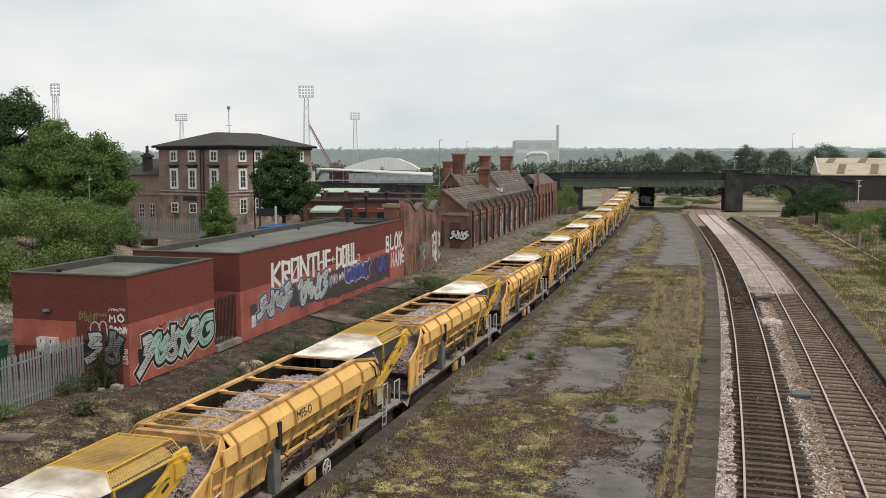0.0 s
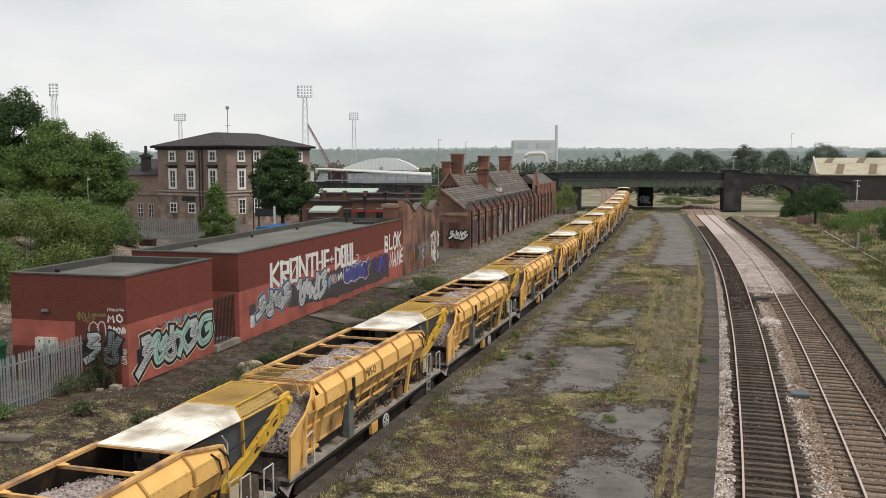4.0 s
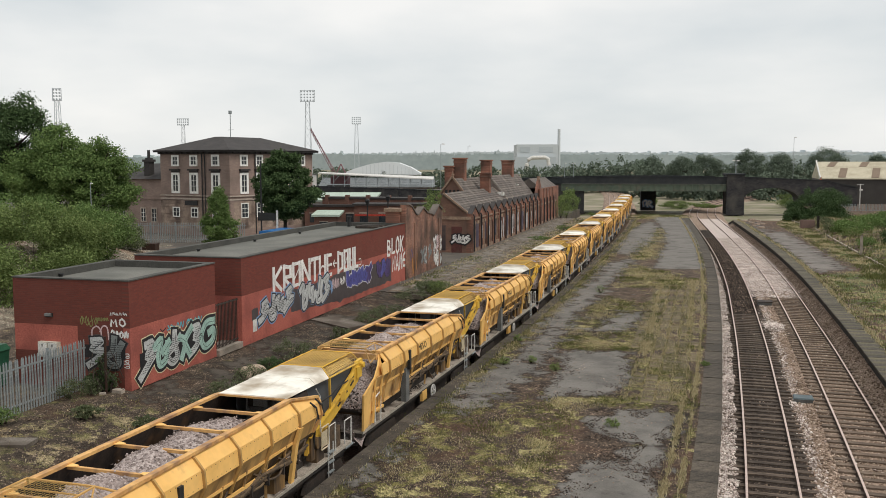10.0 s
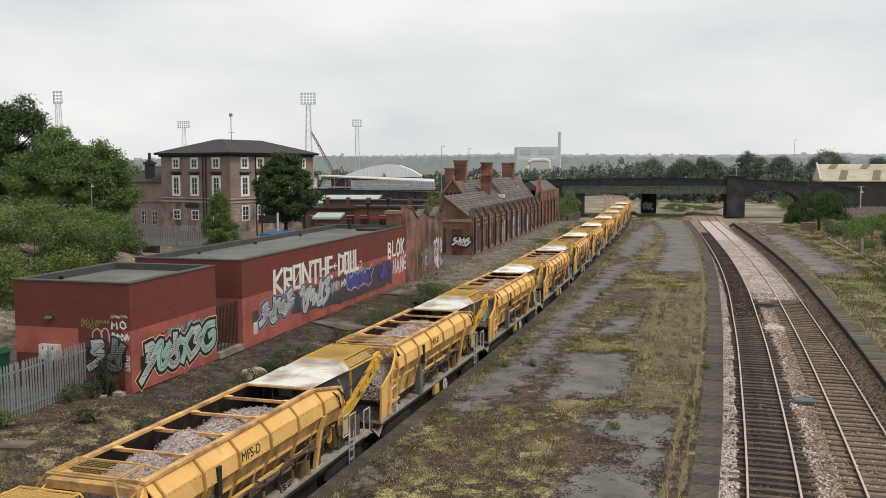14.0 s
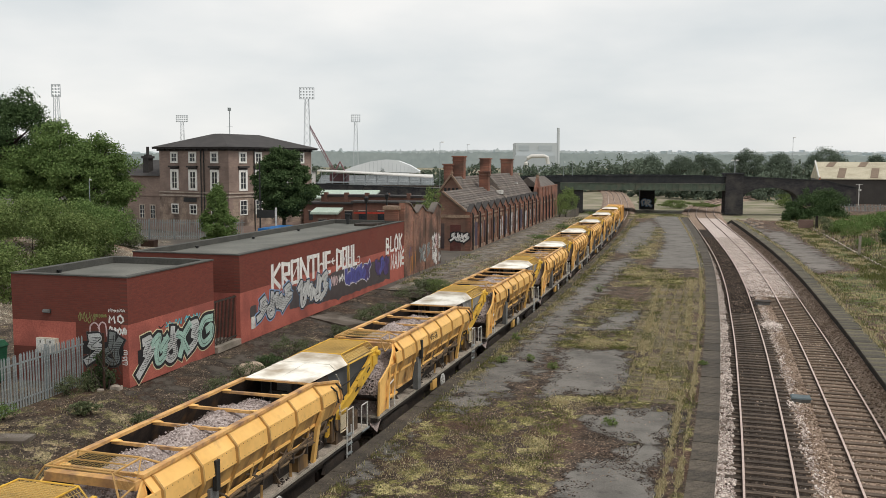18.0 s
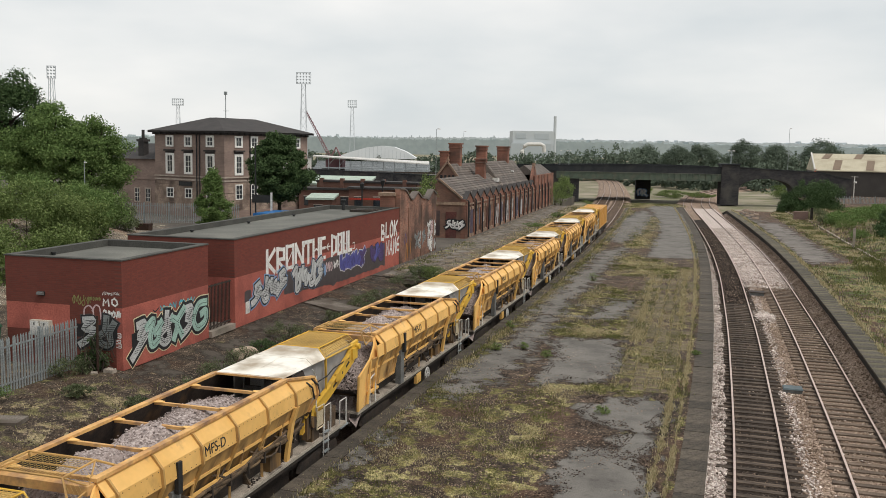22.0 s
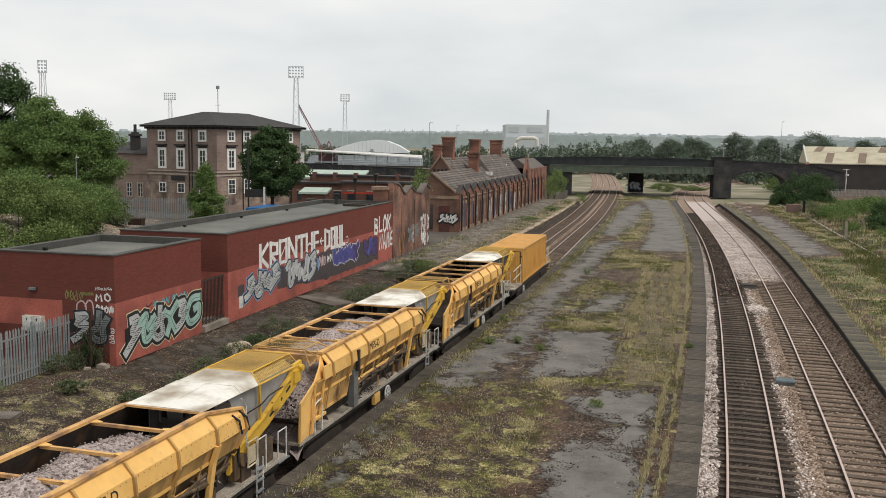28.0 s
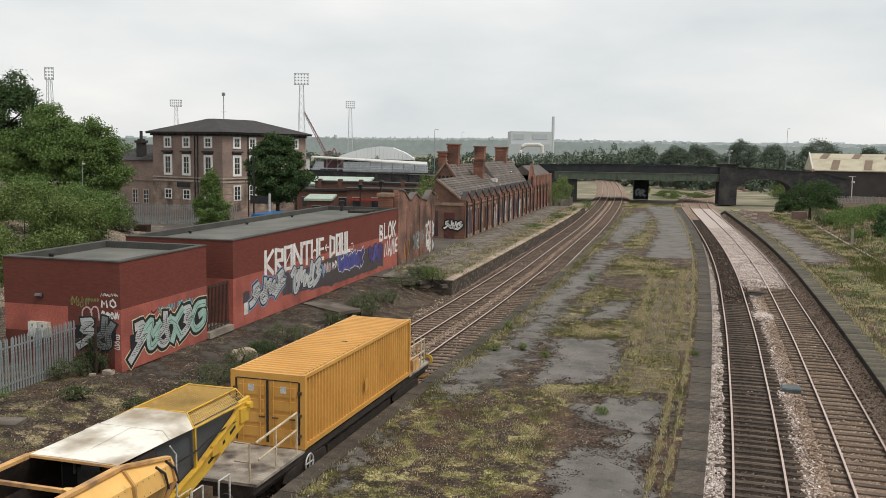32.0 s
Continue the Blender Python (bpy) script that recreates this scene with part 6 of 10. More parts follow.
        part("door_seal", Geo().box(s * 0.945 - 0.018, s * 0.945 + 0.018, -4.625, -4.6, 1.22, 3.04).box(min(0, s * 0.93), max(0, s * 0.93), -4.622, -4.6, 3.04, 3.07), BLACK_PAINT, box)
        for hz in (1.5, 2.1, 2.75):
            part("hinge", Geo().box(s * 0.98 - 0.06, s * 0.98 + 0.06, -4.66, -4.6, hz - 0.04, hz + 0.04), CLUTTER, door)
        part("placard", Geo().box(s * 0.49 - 0.09, s * 0.49 + 0.09, -4.646, -4.641, 2.7, 2.9), WHITE_PAINT, door, "small white notice")
    part("door_seal", Geo().box(-0.024, 0.024, -4.65, -4.6, 1.22, 3.04), BLACK_PAINT, box)
    part("data_plate", Geo().box(1.16, 1.17, -0.1, 0.1, 1.7, 2.1), CONTAINER, box)
    box.scale = (1.05, 1.0, 1.0)
    # end platform behind the container
    part("brake_column", Geo().tube([(0.5, 5.9, 1.08), (0.5, 5.9, 2.55)], 0.09, 8).box(0.36, 0.64, 5.78, 6.02, 1.9, 2.05), RUST, t, "rusty brake column")
    part("brake_wheel", Geo().ring((0.5, 5.72, 2.3), 0.2, 0.025, "x"), RUST, t)
    part("gear_box", Geo().box(0.55, 1.1, 5.2, 5.9, 1.08, 1.5).box(-0.9, -0.3, 5.3, 6.0, 1.08, 1.7), RIM, t, "rusty orange end gear")
    part("end_rail", Geo().tube([(-1.05, 6.3, 1.08), (-1.05, 6.3, 2.2), (-0.2, 6.3, 2.2), (-0.2, 6.3, 1.08)], 0.03).tube([(-1.05, 6.3, 1.65), (-0.2, 6.3, 1.65)], 0.025), CREAM_RAIL, t, "cream tubular end rail")
    part("end_rail", Geo().tube([(1.05, 6.3, 1.08), (1.05, 6.3, 2.2), (0.75, 6.3, 2.2), (0.75, 6.3, 1.08)], 0.03), CREAM_RAIL, t, "cream tubular end rail")
    for s in (-1, 1):
        part("sand_pipe", Geo().tube([(s * 0.6, 6.6, 1.5), (s * 0.62, 6.85, 1.3), (s * 0.6, 6.9, 0.5)], 0.035), RUST, t)
    part("coupling", Geo().box(-0.14, 0.14, 6.6, 7.0, 0.8, 1.0).bar((0, 6.95, 0.9), (0, 7.1, 0.35), 0.08, 0.1), RUST, t, "hanging screw coupling")
    part("roof_hatch", Geo().box(0.3, 0.46, 0.0, 0.14, 3.26, 3.275), BLACK_PAINT, box)
    return t


BARRIER = container_wagon()


# ---- trees and bushes ----
def leaves(g, rng, blobs, n, size, shell=0.55):
    """n leaf clumps spread through overlapping round masses: (x, y, z, rx, ry, rz)."""
    vol = np.array([b[3] * b[4] * b[5] for b in blobs]) ** 0.67
    pick = rng.choice(len(blobs), n, p=vol / vol.sum())
    B = np.array(blobs, float)[pick]
    d = rng.normal(size=(n, 3))
    d /= np.linalg.norm(d, axis=1)[:, None]
    r = shell + (1 - shell) * rng.random(n) ** 0.6
    c = B[:, :3] + d * B[:, 3:] * (r * (0.8 + 0.5 * rng.random(n)))[:, None]
    a = rng.normal(size=(n, 3))
    a /= np.linalg.norm(a, axis=1)[:, None]
    nrm = d * 0.45 + rng.normal(size=(n, 3)) * 0.5 + np.array((0, 0, 0.55))
    b = np.cross(a, nrm)
    b /= np.linalg.norm(b, axis=1)[:, None] + 1e-6
    s = (size * (0.6 + 0.8 * rng.random(n)))[:, None]
    V = np.stack([c - a * s, c - b * s * 0.55, c + a * s, c + b * s * 0.55], 1).reshape(-1, 3)
    k = len(g.v)
    g.v += [tuple(p) for p in V.tolist()]
    g.f += [(k + 4 * i, k + 4 * i + 1, k + 4 * i + 2, k + 4 * i + 3) for i in range(n)]


def tree(name, x, y, z, h, r, mat, n, size, seed, label, trunk=0.35, lift=0.3, group="", cone=False):
    rng = np.random.default_rng(seed)
    t = thing(name, label, "tree" if "tree" in name else "bush", pose(x, y, z), group)
    crown_h = h * (1 - lift)
    g = Geo()
    g.tube([(0, 0, -0.1), (0.05 * h * 0.1, 0, h * 0.3), (0, 0.02 * h, h * 0.62)], trunk, 8, trunk * 0.35)
    limbs = []
    for i in range(7):
        a = 2 * math.pi * i / 7 + rng.random()
        z0 = h * (0.28 + 0.05 * i)
        tip = (math.cos(a) * r * 0.7, math.sin(a) * r * 0.7, z0 + h * 0.22)
        g.tube([(0, 0, z0), (tip[0] * 0.5, tip[1] * 0.5, z0 + h * 0.08), tip], trunk * 0.3, 5, trunk * 0.08)
    part("trunk", g, BARK, t)
    blobs = []
    for i in range(170):
        d = rng.normal(size=3)
        d /= np.linalg.norm(d)
        zz = 0.5 + 0.5 * d[2] * (0.55 + 0.45 * rng.random())
        ang = math.atan2(d[1], d[0])
        lob = 1 + 0.2 * noise.noise((math.cos(ang) * 1.6 + seed, math.sin(ang) * 1.6, zz * 3.5)) + 0.12 * rng.normal()
        rad = r * (1 - 0.85 * abs(zz - 0.40) ** 1.5 * 1.7) * lob
        if cone:
            rad = r * (1.12 - 0.98 * zz) * lob
        q = 0.45 + 0.55 * rng.random() ** 0.5
        hor = math.hypot(d[0], d[1]) ** 0.4
        b = r * (0.13 + 0.13 * rng.random())
        blobs.append((math.cos(ang) * q * rad * hor, math.sin(ang) * q * rad * hor, h * lift + crown_h * (0.05 + 0.88 * zz), b * 1.15, b * 1.15, b * 0.75))
    g = Geo()
    leaves(g, rng, blobs, int(n * 3.4), size * 0.52, 0.2)
    part("crown", g, mat, t)
    return t


def bush_mass(name, blobs, mat, n, size, seed, label, group=""):
    """A thicket: stems and a leafy mass of uneven outline."""
    rng = np.random.default_rng(seed)
    x0, y0, z0 = blobs[0][0], blobs[0][1], min(b[2] - b[5] for b in blobs)
    t = thing(name, label, "bush", pose(x0, y0, z0), group)
    g = Geo()
    for b in blobs:
        for i in range(3):
            a = rng.random() * 6.28
            g.tube([(b[0] - x0, b[1] - y0, -0.1), (b[0] - x0 + math.cos(a) * b[3] * 0.5, b[1] - y0 + math.sin(a) * b[4] * 0.5, b[2] - z0 + b[5] * 0.3)], 0.05, 5, 0.015)
    tagged(part("woody_stem", g, BARK, t), kind="stuff")
    lumps = []
    for b in blobs:
        for i in range(30):
            d = rng.normal(size=3)
            d /= np.linalg.norm(d)
            k = 0.17 + 0.2 * rng.random()
            e = 0.45 + 0.45 * rng.random()
            lumps.append((b[0] - x0 + d[0] * b[3] * e, b[1] - y0 + d[1] * b[4] * e, b[2] - z0 + d[2] * b[5] * e, b[3] * k, b[4] * k, b[5] * k))
    g = Geo()
    leaves(g, rng, lumps, int(n * 2.6), size * 0.56, 0.25)
    part("foliage", g, mat, t)
    return t


tree("broadleaf_tree", -63.3, 75.0, 3.2, 14.1, 4.7, LEAF_DARK, 13000, 0.23, 1, "tall dark green broadleaf tree on the bank", 0.4, 0.12, "trees on the bank")
tree("broadleaf_tree", -57.4, 73.3, 3.0, 10.9, 4.4, LEAF_MID, 12000, 0.21, 2, "mid-green broadleaf tree with a rounded crown", 0.35, 0.12, "trees on the bank")
tree("broadleaf_tree", -53.4, 73.6, 2.4, 10.6, 3.5, LEAF_MID, 10000, 0.2, 3, "mid-green broadleaf tree at the end of the bank", 0.3, 0.12, "trees on the bank")
tree("broadleaf_tree", -69.0, 75.7, 3.5, 12.5, 5.0, LEAF_DARK, 9000, 0.25, 4, "large dark green broadleaf tree", 0.4, 0.12, "trees on the bank")
tree("street_tree", -39.5, 85.0, PZ, 10.9, 3.0, LEAF_DARK, 17000, 0.21, 5, "dense dark green street tree before the hotel", 0.25, 0.24)
tree("young_tree", -41.9, 75.7, PZ, 7.2, 1.8, LEAF_MID, 7000, 0.15, 6, "slender conical young tree behind the red building", 0.12, 0.06, "", True)
bush_mass("bank_thicket", [(-45, 47, 4.4, 4.0, 4.5, 3.4), (-42.0, 51, 4.6, 3.6, 4.0, 3.0), (-39.5, 45, 2.8, 3.4, 4.0, 2.6), (-40.0, 53, 4.4, 2.4, 3.4, 2.4), (-37.5, 48.5, 2.4, 3.0, 3.2, 2.2)], LEAF_BUSH, 34000, 0.14, 7, "dense light green thicket on the bank")
bush_mass("bank_thicket", [(-43.0, 58, 4.3, 3.4, 4.0, 2.6), (-44.5, 61, 4.9, 2.6, 3.0, 1.9), (-47, 55, 5.4, 3.5, 4.0, 2.8)], LEAF_MID, 15000, 0.15, 17, "green thicket on the bank")
bush_mass("bank_thicket", [(-47.6, 67.5, 3.9, 2.6, 2.6, 1.9), (-49.8, 71.0, 3.6, 2.6, 2.6, 1.8), (-46.4, 67.5, 3.0, 2.0, 2.4, 1.4), (-40.4, 61.0, 1.2, 0.8, 0.9, 0.5)], LEAF_PALE, 8000, 0.14, 8, "pale scrubby thicket at the end of the bank")


# far woodland beyond the road bridge
def wood(name, x0, x1, y0, y1, n, h, seed, mat, label, leaf=0.5, per=480):
    rng = np.random.default_rng(seed)
    g = Geo()
    for i in range(n):
        x, y = x0 + (x1 - x0) * (i + rng.random()) / n, y0 + (y1 - y0) * rng.random()
        hh = h * (0.6 + 0.5 * rng.random() + 0.25 * noise.noise((x * 0.03, y * 0.03, seed)))
        blobs = [(x + rng.normal() * hh * 0.22, y + rng.normal() * hh * 0.2, -0.6 + hh * (0.12 + 0.8 * j / 14), hh * 0.17 * (1.25 - 0.6 * j / 14), hh * 0.17, hh * 0.12) for j in range(14)]
        leaves(g, rng, blobs, per, leaf, 0.3)
    return single(name, g, mat, label, "woodland", kind="stuff")


wood("far_woodland", -50, 125, 300, 345, 120, 11.5, 21, LEAF_HAZED, "dark green belt of trees beyond the road bridge")
wood("far_woodland", -190, -30, 345, 400, 90, 9, 22, LEAF_HAZED, "low belt of trees behind the stadium")
wood("far_woodland", -15, 90, 262, 290, 50, 7.5, 23, LEAF_HAZED, "trees behind the railway bridge")


# ---- loose stone and grass ----
def bed_points(line, o0, o1, y0, y1, per, rq):
    """Points spread over a track bed, thinning out with distance."""
    n = int(per * (o1 - o0) * (y1 - y0))
    y = y0 + (y1 - y0) * rq.random(n) ** 1.35
    ys = np.linspace(y0, y1, 300)
    return np.interp(y, ys, [line(q) for q in ys]) , o0 + (o1 - o0) * rq.random(n), y


def wander(y, k, s):
    """A slow irregular swing along the line."""
    return 0.5 * np.sin(y * 0.9 * k + s) + 0.3 * np.sin(y * 2.3 * k + s * 3) + 0.35 * np.sin(y * 5.1 * k + s * 7)


rq = np.random.default_rng(11)
xa, off, y = bed_points(x_A, -1.75, 5.0, 17, 125, 125, rq)
z = -0.175 + 0.02 * wander(y, 1.3, off)
r = rq.random(len(y))
w1, w2 = wander(y, 1.0, 1.0), wander(y, 1.2, 4.0)
pale = (off < -1.03 + 0.08 * w1) & (y < 105)
z = np.where(pale, -0.13 + 0.03 * w2, z)
spine = np.exp(-((off - 1.40 - 0.07 * w1) / (0.21 + 0.06 * w2)) ** 2)
fresh = np.clip((y - 68 - 2.5 * w2) / 5, 0, 1) * (off > 0.85) * (off < 4.6 + 0.2 * w1)
pale |= (r < 0.85 * spine) & (y < 80)
pale |= r < 0.92 * fresh
z = np.where(spine > 0.4, -0.135, z)
z = np.where((off > 4.35) & (fresh < 0.5), -0.16 + 0.45 * (off - 4.35), z)
z = np.where((np.abs(off) < 1.0) & (y > 62), -0.13, z)
z = np.where(fresh > 0.5, -0.105 + 0.02 * w1, z)
pale |= (r > 0.97) & (off > 0.9) & (off < 4.2)
dark = ~pale & (((np.abs(off) < 1.15) & (r < 0.93)))
brown = ~pale & ~dark
# sleepers stay clear on the inner track
clear = (np.abs(off) > 1.28) | (np.abs((y - 20) / 0.6 - np.round((y - 20) / 0.6)) > 0.24) | (y > 62)
pts = np.c_[xa + off, y, z]
for nm, sel, size, mt, lab in (("dark_ballast_stones", dark & clear, 0.042, PEBBLE_DARK, "dark loose ballast stones between the rails, toned for sleeper-gap shade"), ("brown_ballast_stones", brown & (clear | (off > 1.2)), 0.042, PEBBLE_BROWN, "brown loose ballast stones beside the tracks"),
                               ("pale_ballast_stones", pale, 0.042, PEBBLE_PALE, "pale freshly tipped ballast stones along the tracks")):
    loose(nm, pts[sel], size, mt, lab, 31)
xa, off, y = bed_points(x_A, -1.72, -1.0, 17, 75, 190, rq)
keep = off < -1.04 + 0.07 * wander(y, 1.0, 1.0)
loose("pale_ballast_stones", np.c_[xa + off, y, -0.12 + 0.03 * wander(y, 1.2, 4.0)][keep], 0.04, PEBBLE_PALE, "pale fresh ballast stones along the platform foot", 37)
xa, off, y = bed_points(lambda q: x_R(q) - 1.55, -3.6, 3.4, 30, 120, 45, rq)
P3, light = np.c_[xa + off, y, -0.17 + 0.02 * wander(y, 1.3, off)], rq.random(len(y)) < 0.07
loose("brown_ballast_stones", P3[~light], 0.05, PEBBLE_BROWN, "brown loose ballast stones under the train", 32)
loose("pale_ballast_stones", P3[light], 0.05, PEBBLE_PALE, "pale ballast stones mixed in under the train", 38)
for nm, l, r, z, y0, y1, mt, lab in (
        ("ballast_bed_dark", lambda y: x_A(y) - 1.05, lambda y: x_A(y) + 1.15, -0.158, -20, 140, BALLAST_DARK, "dark stone between the rails, with sleeper-gap shade in its tone"),
        ("ballast_strip", lambda y: x_A(y) + 0.85, lambda y: x_B(y) + 1.2 + 0.2 * noise.noise((y * 0.7, 4, 0)), -0.125, 73, 168, BALLAST_PALE, "pale fresh stone newly tipped over the track")):
    single(nm, strip(l, r, z, z, y0, y1, 0.8, cols=3, wave=0.02), mt, lab, "ballast", kind="structure", smooth=True)
single("ballast_bank", strip(lambda y: x_A(y) + 4.3, lambda y: x_A(y) + 5.02, -0.2, 0.3, -20, 150, 0.8, cols=3, wave=0.03), BALLAST_BROWN, "brown stone banked against the outer platform", "ballast", kind="structure", smooth=True)
bx = np.random.default_rng(91).random((9000, 2))
by = 16 + 130 * bx[:, 1] ** 1.6
loose("brown_ballast_stones", np.c_[np.array([x_A(q) for q in by]) + 4.32 + 0.68 * bx[:, 0], by, -0.19 + 0.5 * bx[:, 0]], 0.05, PEBBLE_BROWN, "brown loose stones banked against the outer platform", 92)
hp = rq.normal(size=(900, 2)) * (0.28, 0.8)
loose("stone_heap", np.c_[5.35 + hp[:, 0], 57.6 + hp[:, 1], -0.14 + 0.16 * np.exp(-(hp[:, 0] / 0.35) ** 2 - (hp[:, 1] / 1.0) ** 2)], 0.05, PEBBLE_PALE, "small heap of pale fresh stone between the tracks", 33)
box_t = thing("trackside_box", "low blue-grey steel trackside cover between the rails", "cabinet", pose(4.93, 39.5, -0.14, 0, 0, -2))
part("body", Geo().box(-0.36, 0.36, -0.3, 0.3, 0, 0.14), STEEL_GREY, box_t)
LID_BLUE = plain("lid_blue", (0.085, 0.115, 0.125), 0.5)
part("lid", Geo().loft([[(-0.40, -0.34, 0.14), (0.40, -0.34, 0.14), (0.40, 0.34, 0.14), (-0.40, 0.34, 0.14)], [(-0.36, -0.3, 0.19), (0.36, -0.3, 0.19), (0.36, 0.3, 0.19), (-0.36, 0.3, 0.19)]]), LID_BLUE, box_t, "blue-grey lid")
box_t = thing("trackside_box", "low dark steel trackside cover between the rails", "cabinet", pose(5.55, 66.5, -0.14))
part("body", Geo().box(-0.45, 0.45, -0.4, 0.4, 0, 0.2), STEEL_GREY, box_t)
part("lid", Geo().box(-0.5, 0.5, -0.45, 0.45, 0.2, 0.25), UNDER, box_t)


# ---- grass and weeds ----
def inside(poly, P):
    x, y = P[:, 0], P[:, 1]
    c = np.zeros(len(P), bool)
    n = len(poly)
    for i in range(n):
        (x0, y0), (x1, y1) = poly[i], poly[(i + 1) % n]
        if y0 != y1:
            c ^= ((y0 > y) != (y1 > y)) & (x < (x1 - x0) * (y - y0) / (y1 - y0) + x0)
    return c


def blades(g, rng, P, z, h, w):
    """Thin upright blades at the points P."""
    n = len(P)
    a = rng.random(n) * 6.283
    hh = h * (0.45 + 0.9 * rng.random(n))
    lean = hh * 0.55 * rng.random(n)
    b = rng.random(n) * 6.283
    zz = np.full(n, z) if np.isscalar(z) else z
    p0 = np.c_[P[:, 0] - np.cos(a) * w, P[:, 1] - np.sin(a) * w, zz]
    p1 = np.c_[P[:, 0] + np.cos(a) * w, P[:, 1] + np.sin(a) * w, zz]
    p2 = np.c_[P[:, 0] + np.cos(b) * lean, P[:, 1] + np.sin(b) * lean, zz + hh]
    k = len(g.v)
    g.v += [tuple(q) for q in np.stack([p0, p1, p2], 1).reshape(-1, 3).tolist()]
    g.f += [(k + 3 * i, k + 3 * i + 1, k + 3 * i + 2) for i in range(n)]


def band(line, w, y0, y1):
    ys = [y0 + (y1 - y0) * i / 24 for i in range(25)]
    return [(line(y) - w, y) for y in ys] + [(line(y) + w, y) for y in reversed(ys)]


rng = np.random.default_rng(77)
g_green, g_dry = Geo(), Geo()


def bank_top(P):
    return np.where(P[:, 0] < 19, 0.9 + (P[:, 0] - 16.4) * 0.223, 1.45)


def sow(shapes, tar, per, h, z, y_lo, y_hi, share):
    """Blades over soft outlines, thinning at their edges and on asphalt."""
    for i, (poly, k, soft) in enumerate(shapes):
        q = np.array(poly)
        lo, hi = np.maximum(q.min(0) - soft, (-99, y_lo)), np.minimum(q.max(0) + soft, (99, y_hi))
        if hi[1] <= lo[1]:
            continue
        n = int(min(42000, per * (hi[0] - lo[0]) * (hi[1] - lo[1])))
        P = lo + (hi - lo) * rng.random((n, 2))
        p = k * soft_inside(poly, P[:, 0], P[:, 1], soft)
        for tp, tk, ts in tar:
            p *= 1 - 0.93 * np.clip(tk * 1.3, 0, 1) * soft_inside(tp, P[:, 0], P[:, 1], ts)
        clump = np.array([0.5 + 0.75 * noise.noise((x * 0.9, y * 0.6, i)) + 0.5 * noise.noise((x * 3.1, y * 2.4, i + 7)) for x, y in P])
        P = P[rng.random(len(P)) < p * np.clip(clump, 0, 1) ** 1.8 * 1.5]
        tone = np.array([noise.noise((x * 0.5, y * 0.35, 20)) for x, y in P]) + 0.5 * rng.random(len(P)) - 0.25 if len(P) else np.zeros(0)
        for gg, sel in ((g_green, tone > share), (g_dry, tone <= share)):
            if sel.any():
                blades(gg, rng, P[sel], z(P[sel]) if callable(z) else z, h, 0.010 + 0.00022 * abs(P[sel][:, 1]))


sow(MOSS_MID, TAR_MID, 900, 0.055, PZ - 0.01, 16, 46, -0.10)
sow(MOSS_MID, TAR_MID, 420, 0.07, PZ - 0.01, 46, 72, -0.10)
sow(MOSS_MID, TAR_MID, 110, 0.13, PZ - 0.01, 70, 160, 0.02)

def sow_line(line, w, y0, y1, per, h, dry):
    """A narrow ragged line of grass along a joint."""
    n = int(per * (y1 - y0))
    y = y0 + (y1 - y0) * rng.random(n)
    thick = np.array([np.clip(0.35 + 1.3 * noise.noise((0.0, q * 0.4, w * 90)) + 0.8 * noise.noise((3.0, q * 2.1, w * 50)), 0.04, 1) for q in y])
    x = np.interp(y, np.linspace(y0, y1, 200), [line(q) for q in np.linspace(y0, y1, 200)]) + rng.normal(size=n) * w * (0.5 + thick)
    P, keep = np.c_[x, y], rng.random(n) < thick
    pick = rng.random(n) < dry
    for gg, sel in ((g_dry, keep & pick), (g_green, keep & ~pick)):
        blades(gg, rng, P[sel], PZ - 0.01, h, 0.011 + 0.0002 * P[sel][:, 1])


sow_line(lambda y: PM_R(y) - 0.9 - 0.0035 * (y - 17), 0.035, 17, 150, 420, 0.10, 0.92)
sow_line(lambda y: PM_R(y) - 1.34, 0.055, 17, 34.5, 620, 0.10, 0.92)
sow_line(lambda y: PR_L(y) + 0.88, 0.07, 24, 150, 170, 0.12, 0.9)
sow_line(lambda y: PR_L(y) + 1.5, 0.12, 24, 75, 90, 0.12, 0.7)
sow_line(lambda y: PM_L(y) + 0.66, 0.10, 18, 150, 90, 0.12, 0.5)
for o in (-2.0, -1.45, -0.9, -0.35, 0.2):
    sow_line(lambda y: o + 0.018 * (y - 36), 0.045, 34, 67, 150, 0.075, 0.75)
sow_line(lambda y: -1.62, 0.09, 40, 66, 420, 0.12, 0.9)
sow_line(lambda y: 0.1 + 0.02 * (y - 40), 0.06, 46, 70, 260, 0.10, 0.9)
sow(MOSS_OUT, TAR_OUT, 170, 0.15, PZ - 0.01, 30, 150, -0.05)
sow(MOSS_LEFT, [], 75, 0.16, PZ - 0.01, 60, 148, 0.05)
sow([([(-22.4, 17), (-22.4, 29.6), (-17.6, 29.6), (-17.2, 17)], 0.4, 0.8)], [], 70, 0.09, PZ - 0.05, 17, 30, -0.1)
sow([([(13.5, 58), (16.3, 58), (16.3, 84), (14.2, 82)], 1.0, 0.6), ([(16.5, 50), (24, 50), (24, 96), (16.5, 96)], 0.8, 0.6)], [], 220, 0.2, 1.0, 50, 96, -0.6)
sow([([(16.6, 62), (34, 62), (34, 154), (16.6, 154)], 0.8, 0.8)], [], 75, 0.42, bank_top, 62, 154, -0.1)
single("green_grass", g_green, GRASS_GREEN, "short green grass and moss growing through the platforms", "grass", kind="stuff")
single("dry_grass", g_dry, GRASS_DRY, "dry straw-coloured grass growing through the platforms", "grass", kind="stuff")

gx, gy = -9 + 10.3 * rng.random(9000), 17 + 60 * rng.random(9000) ** 1.3
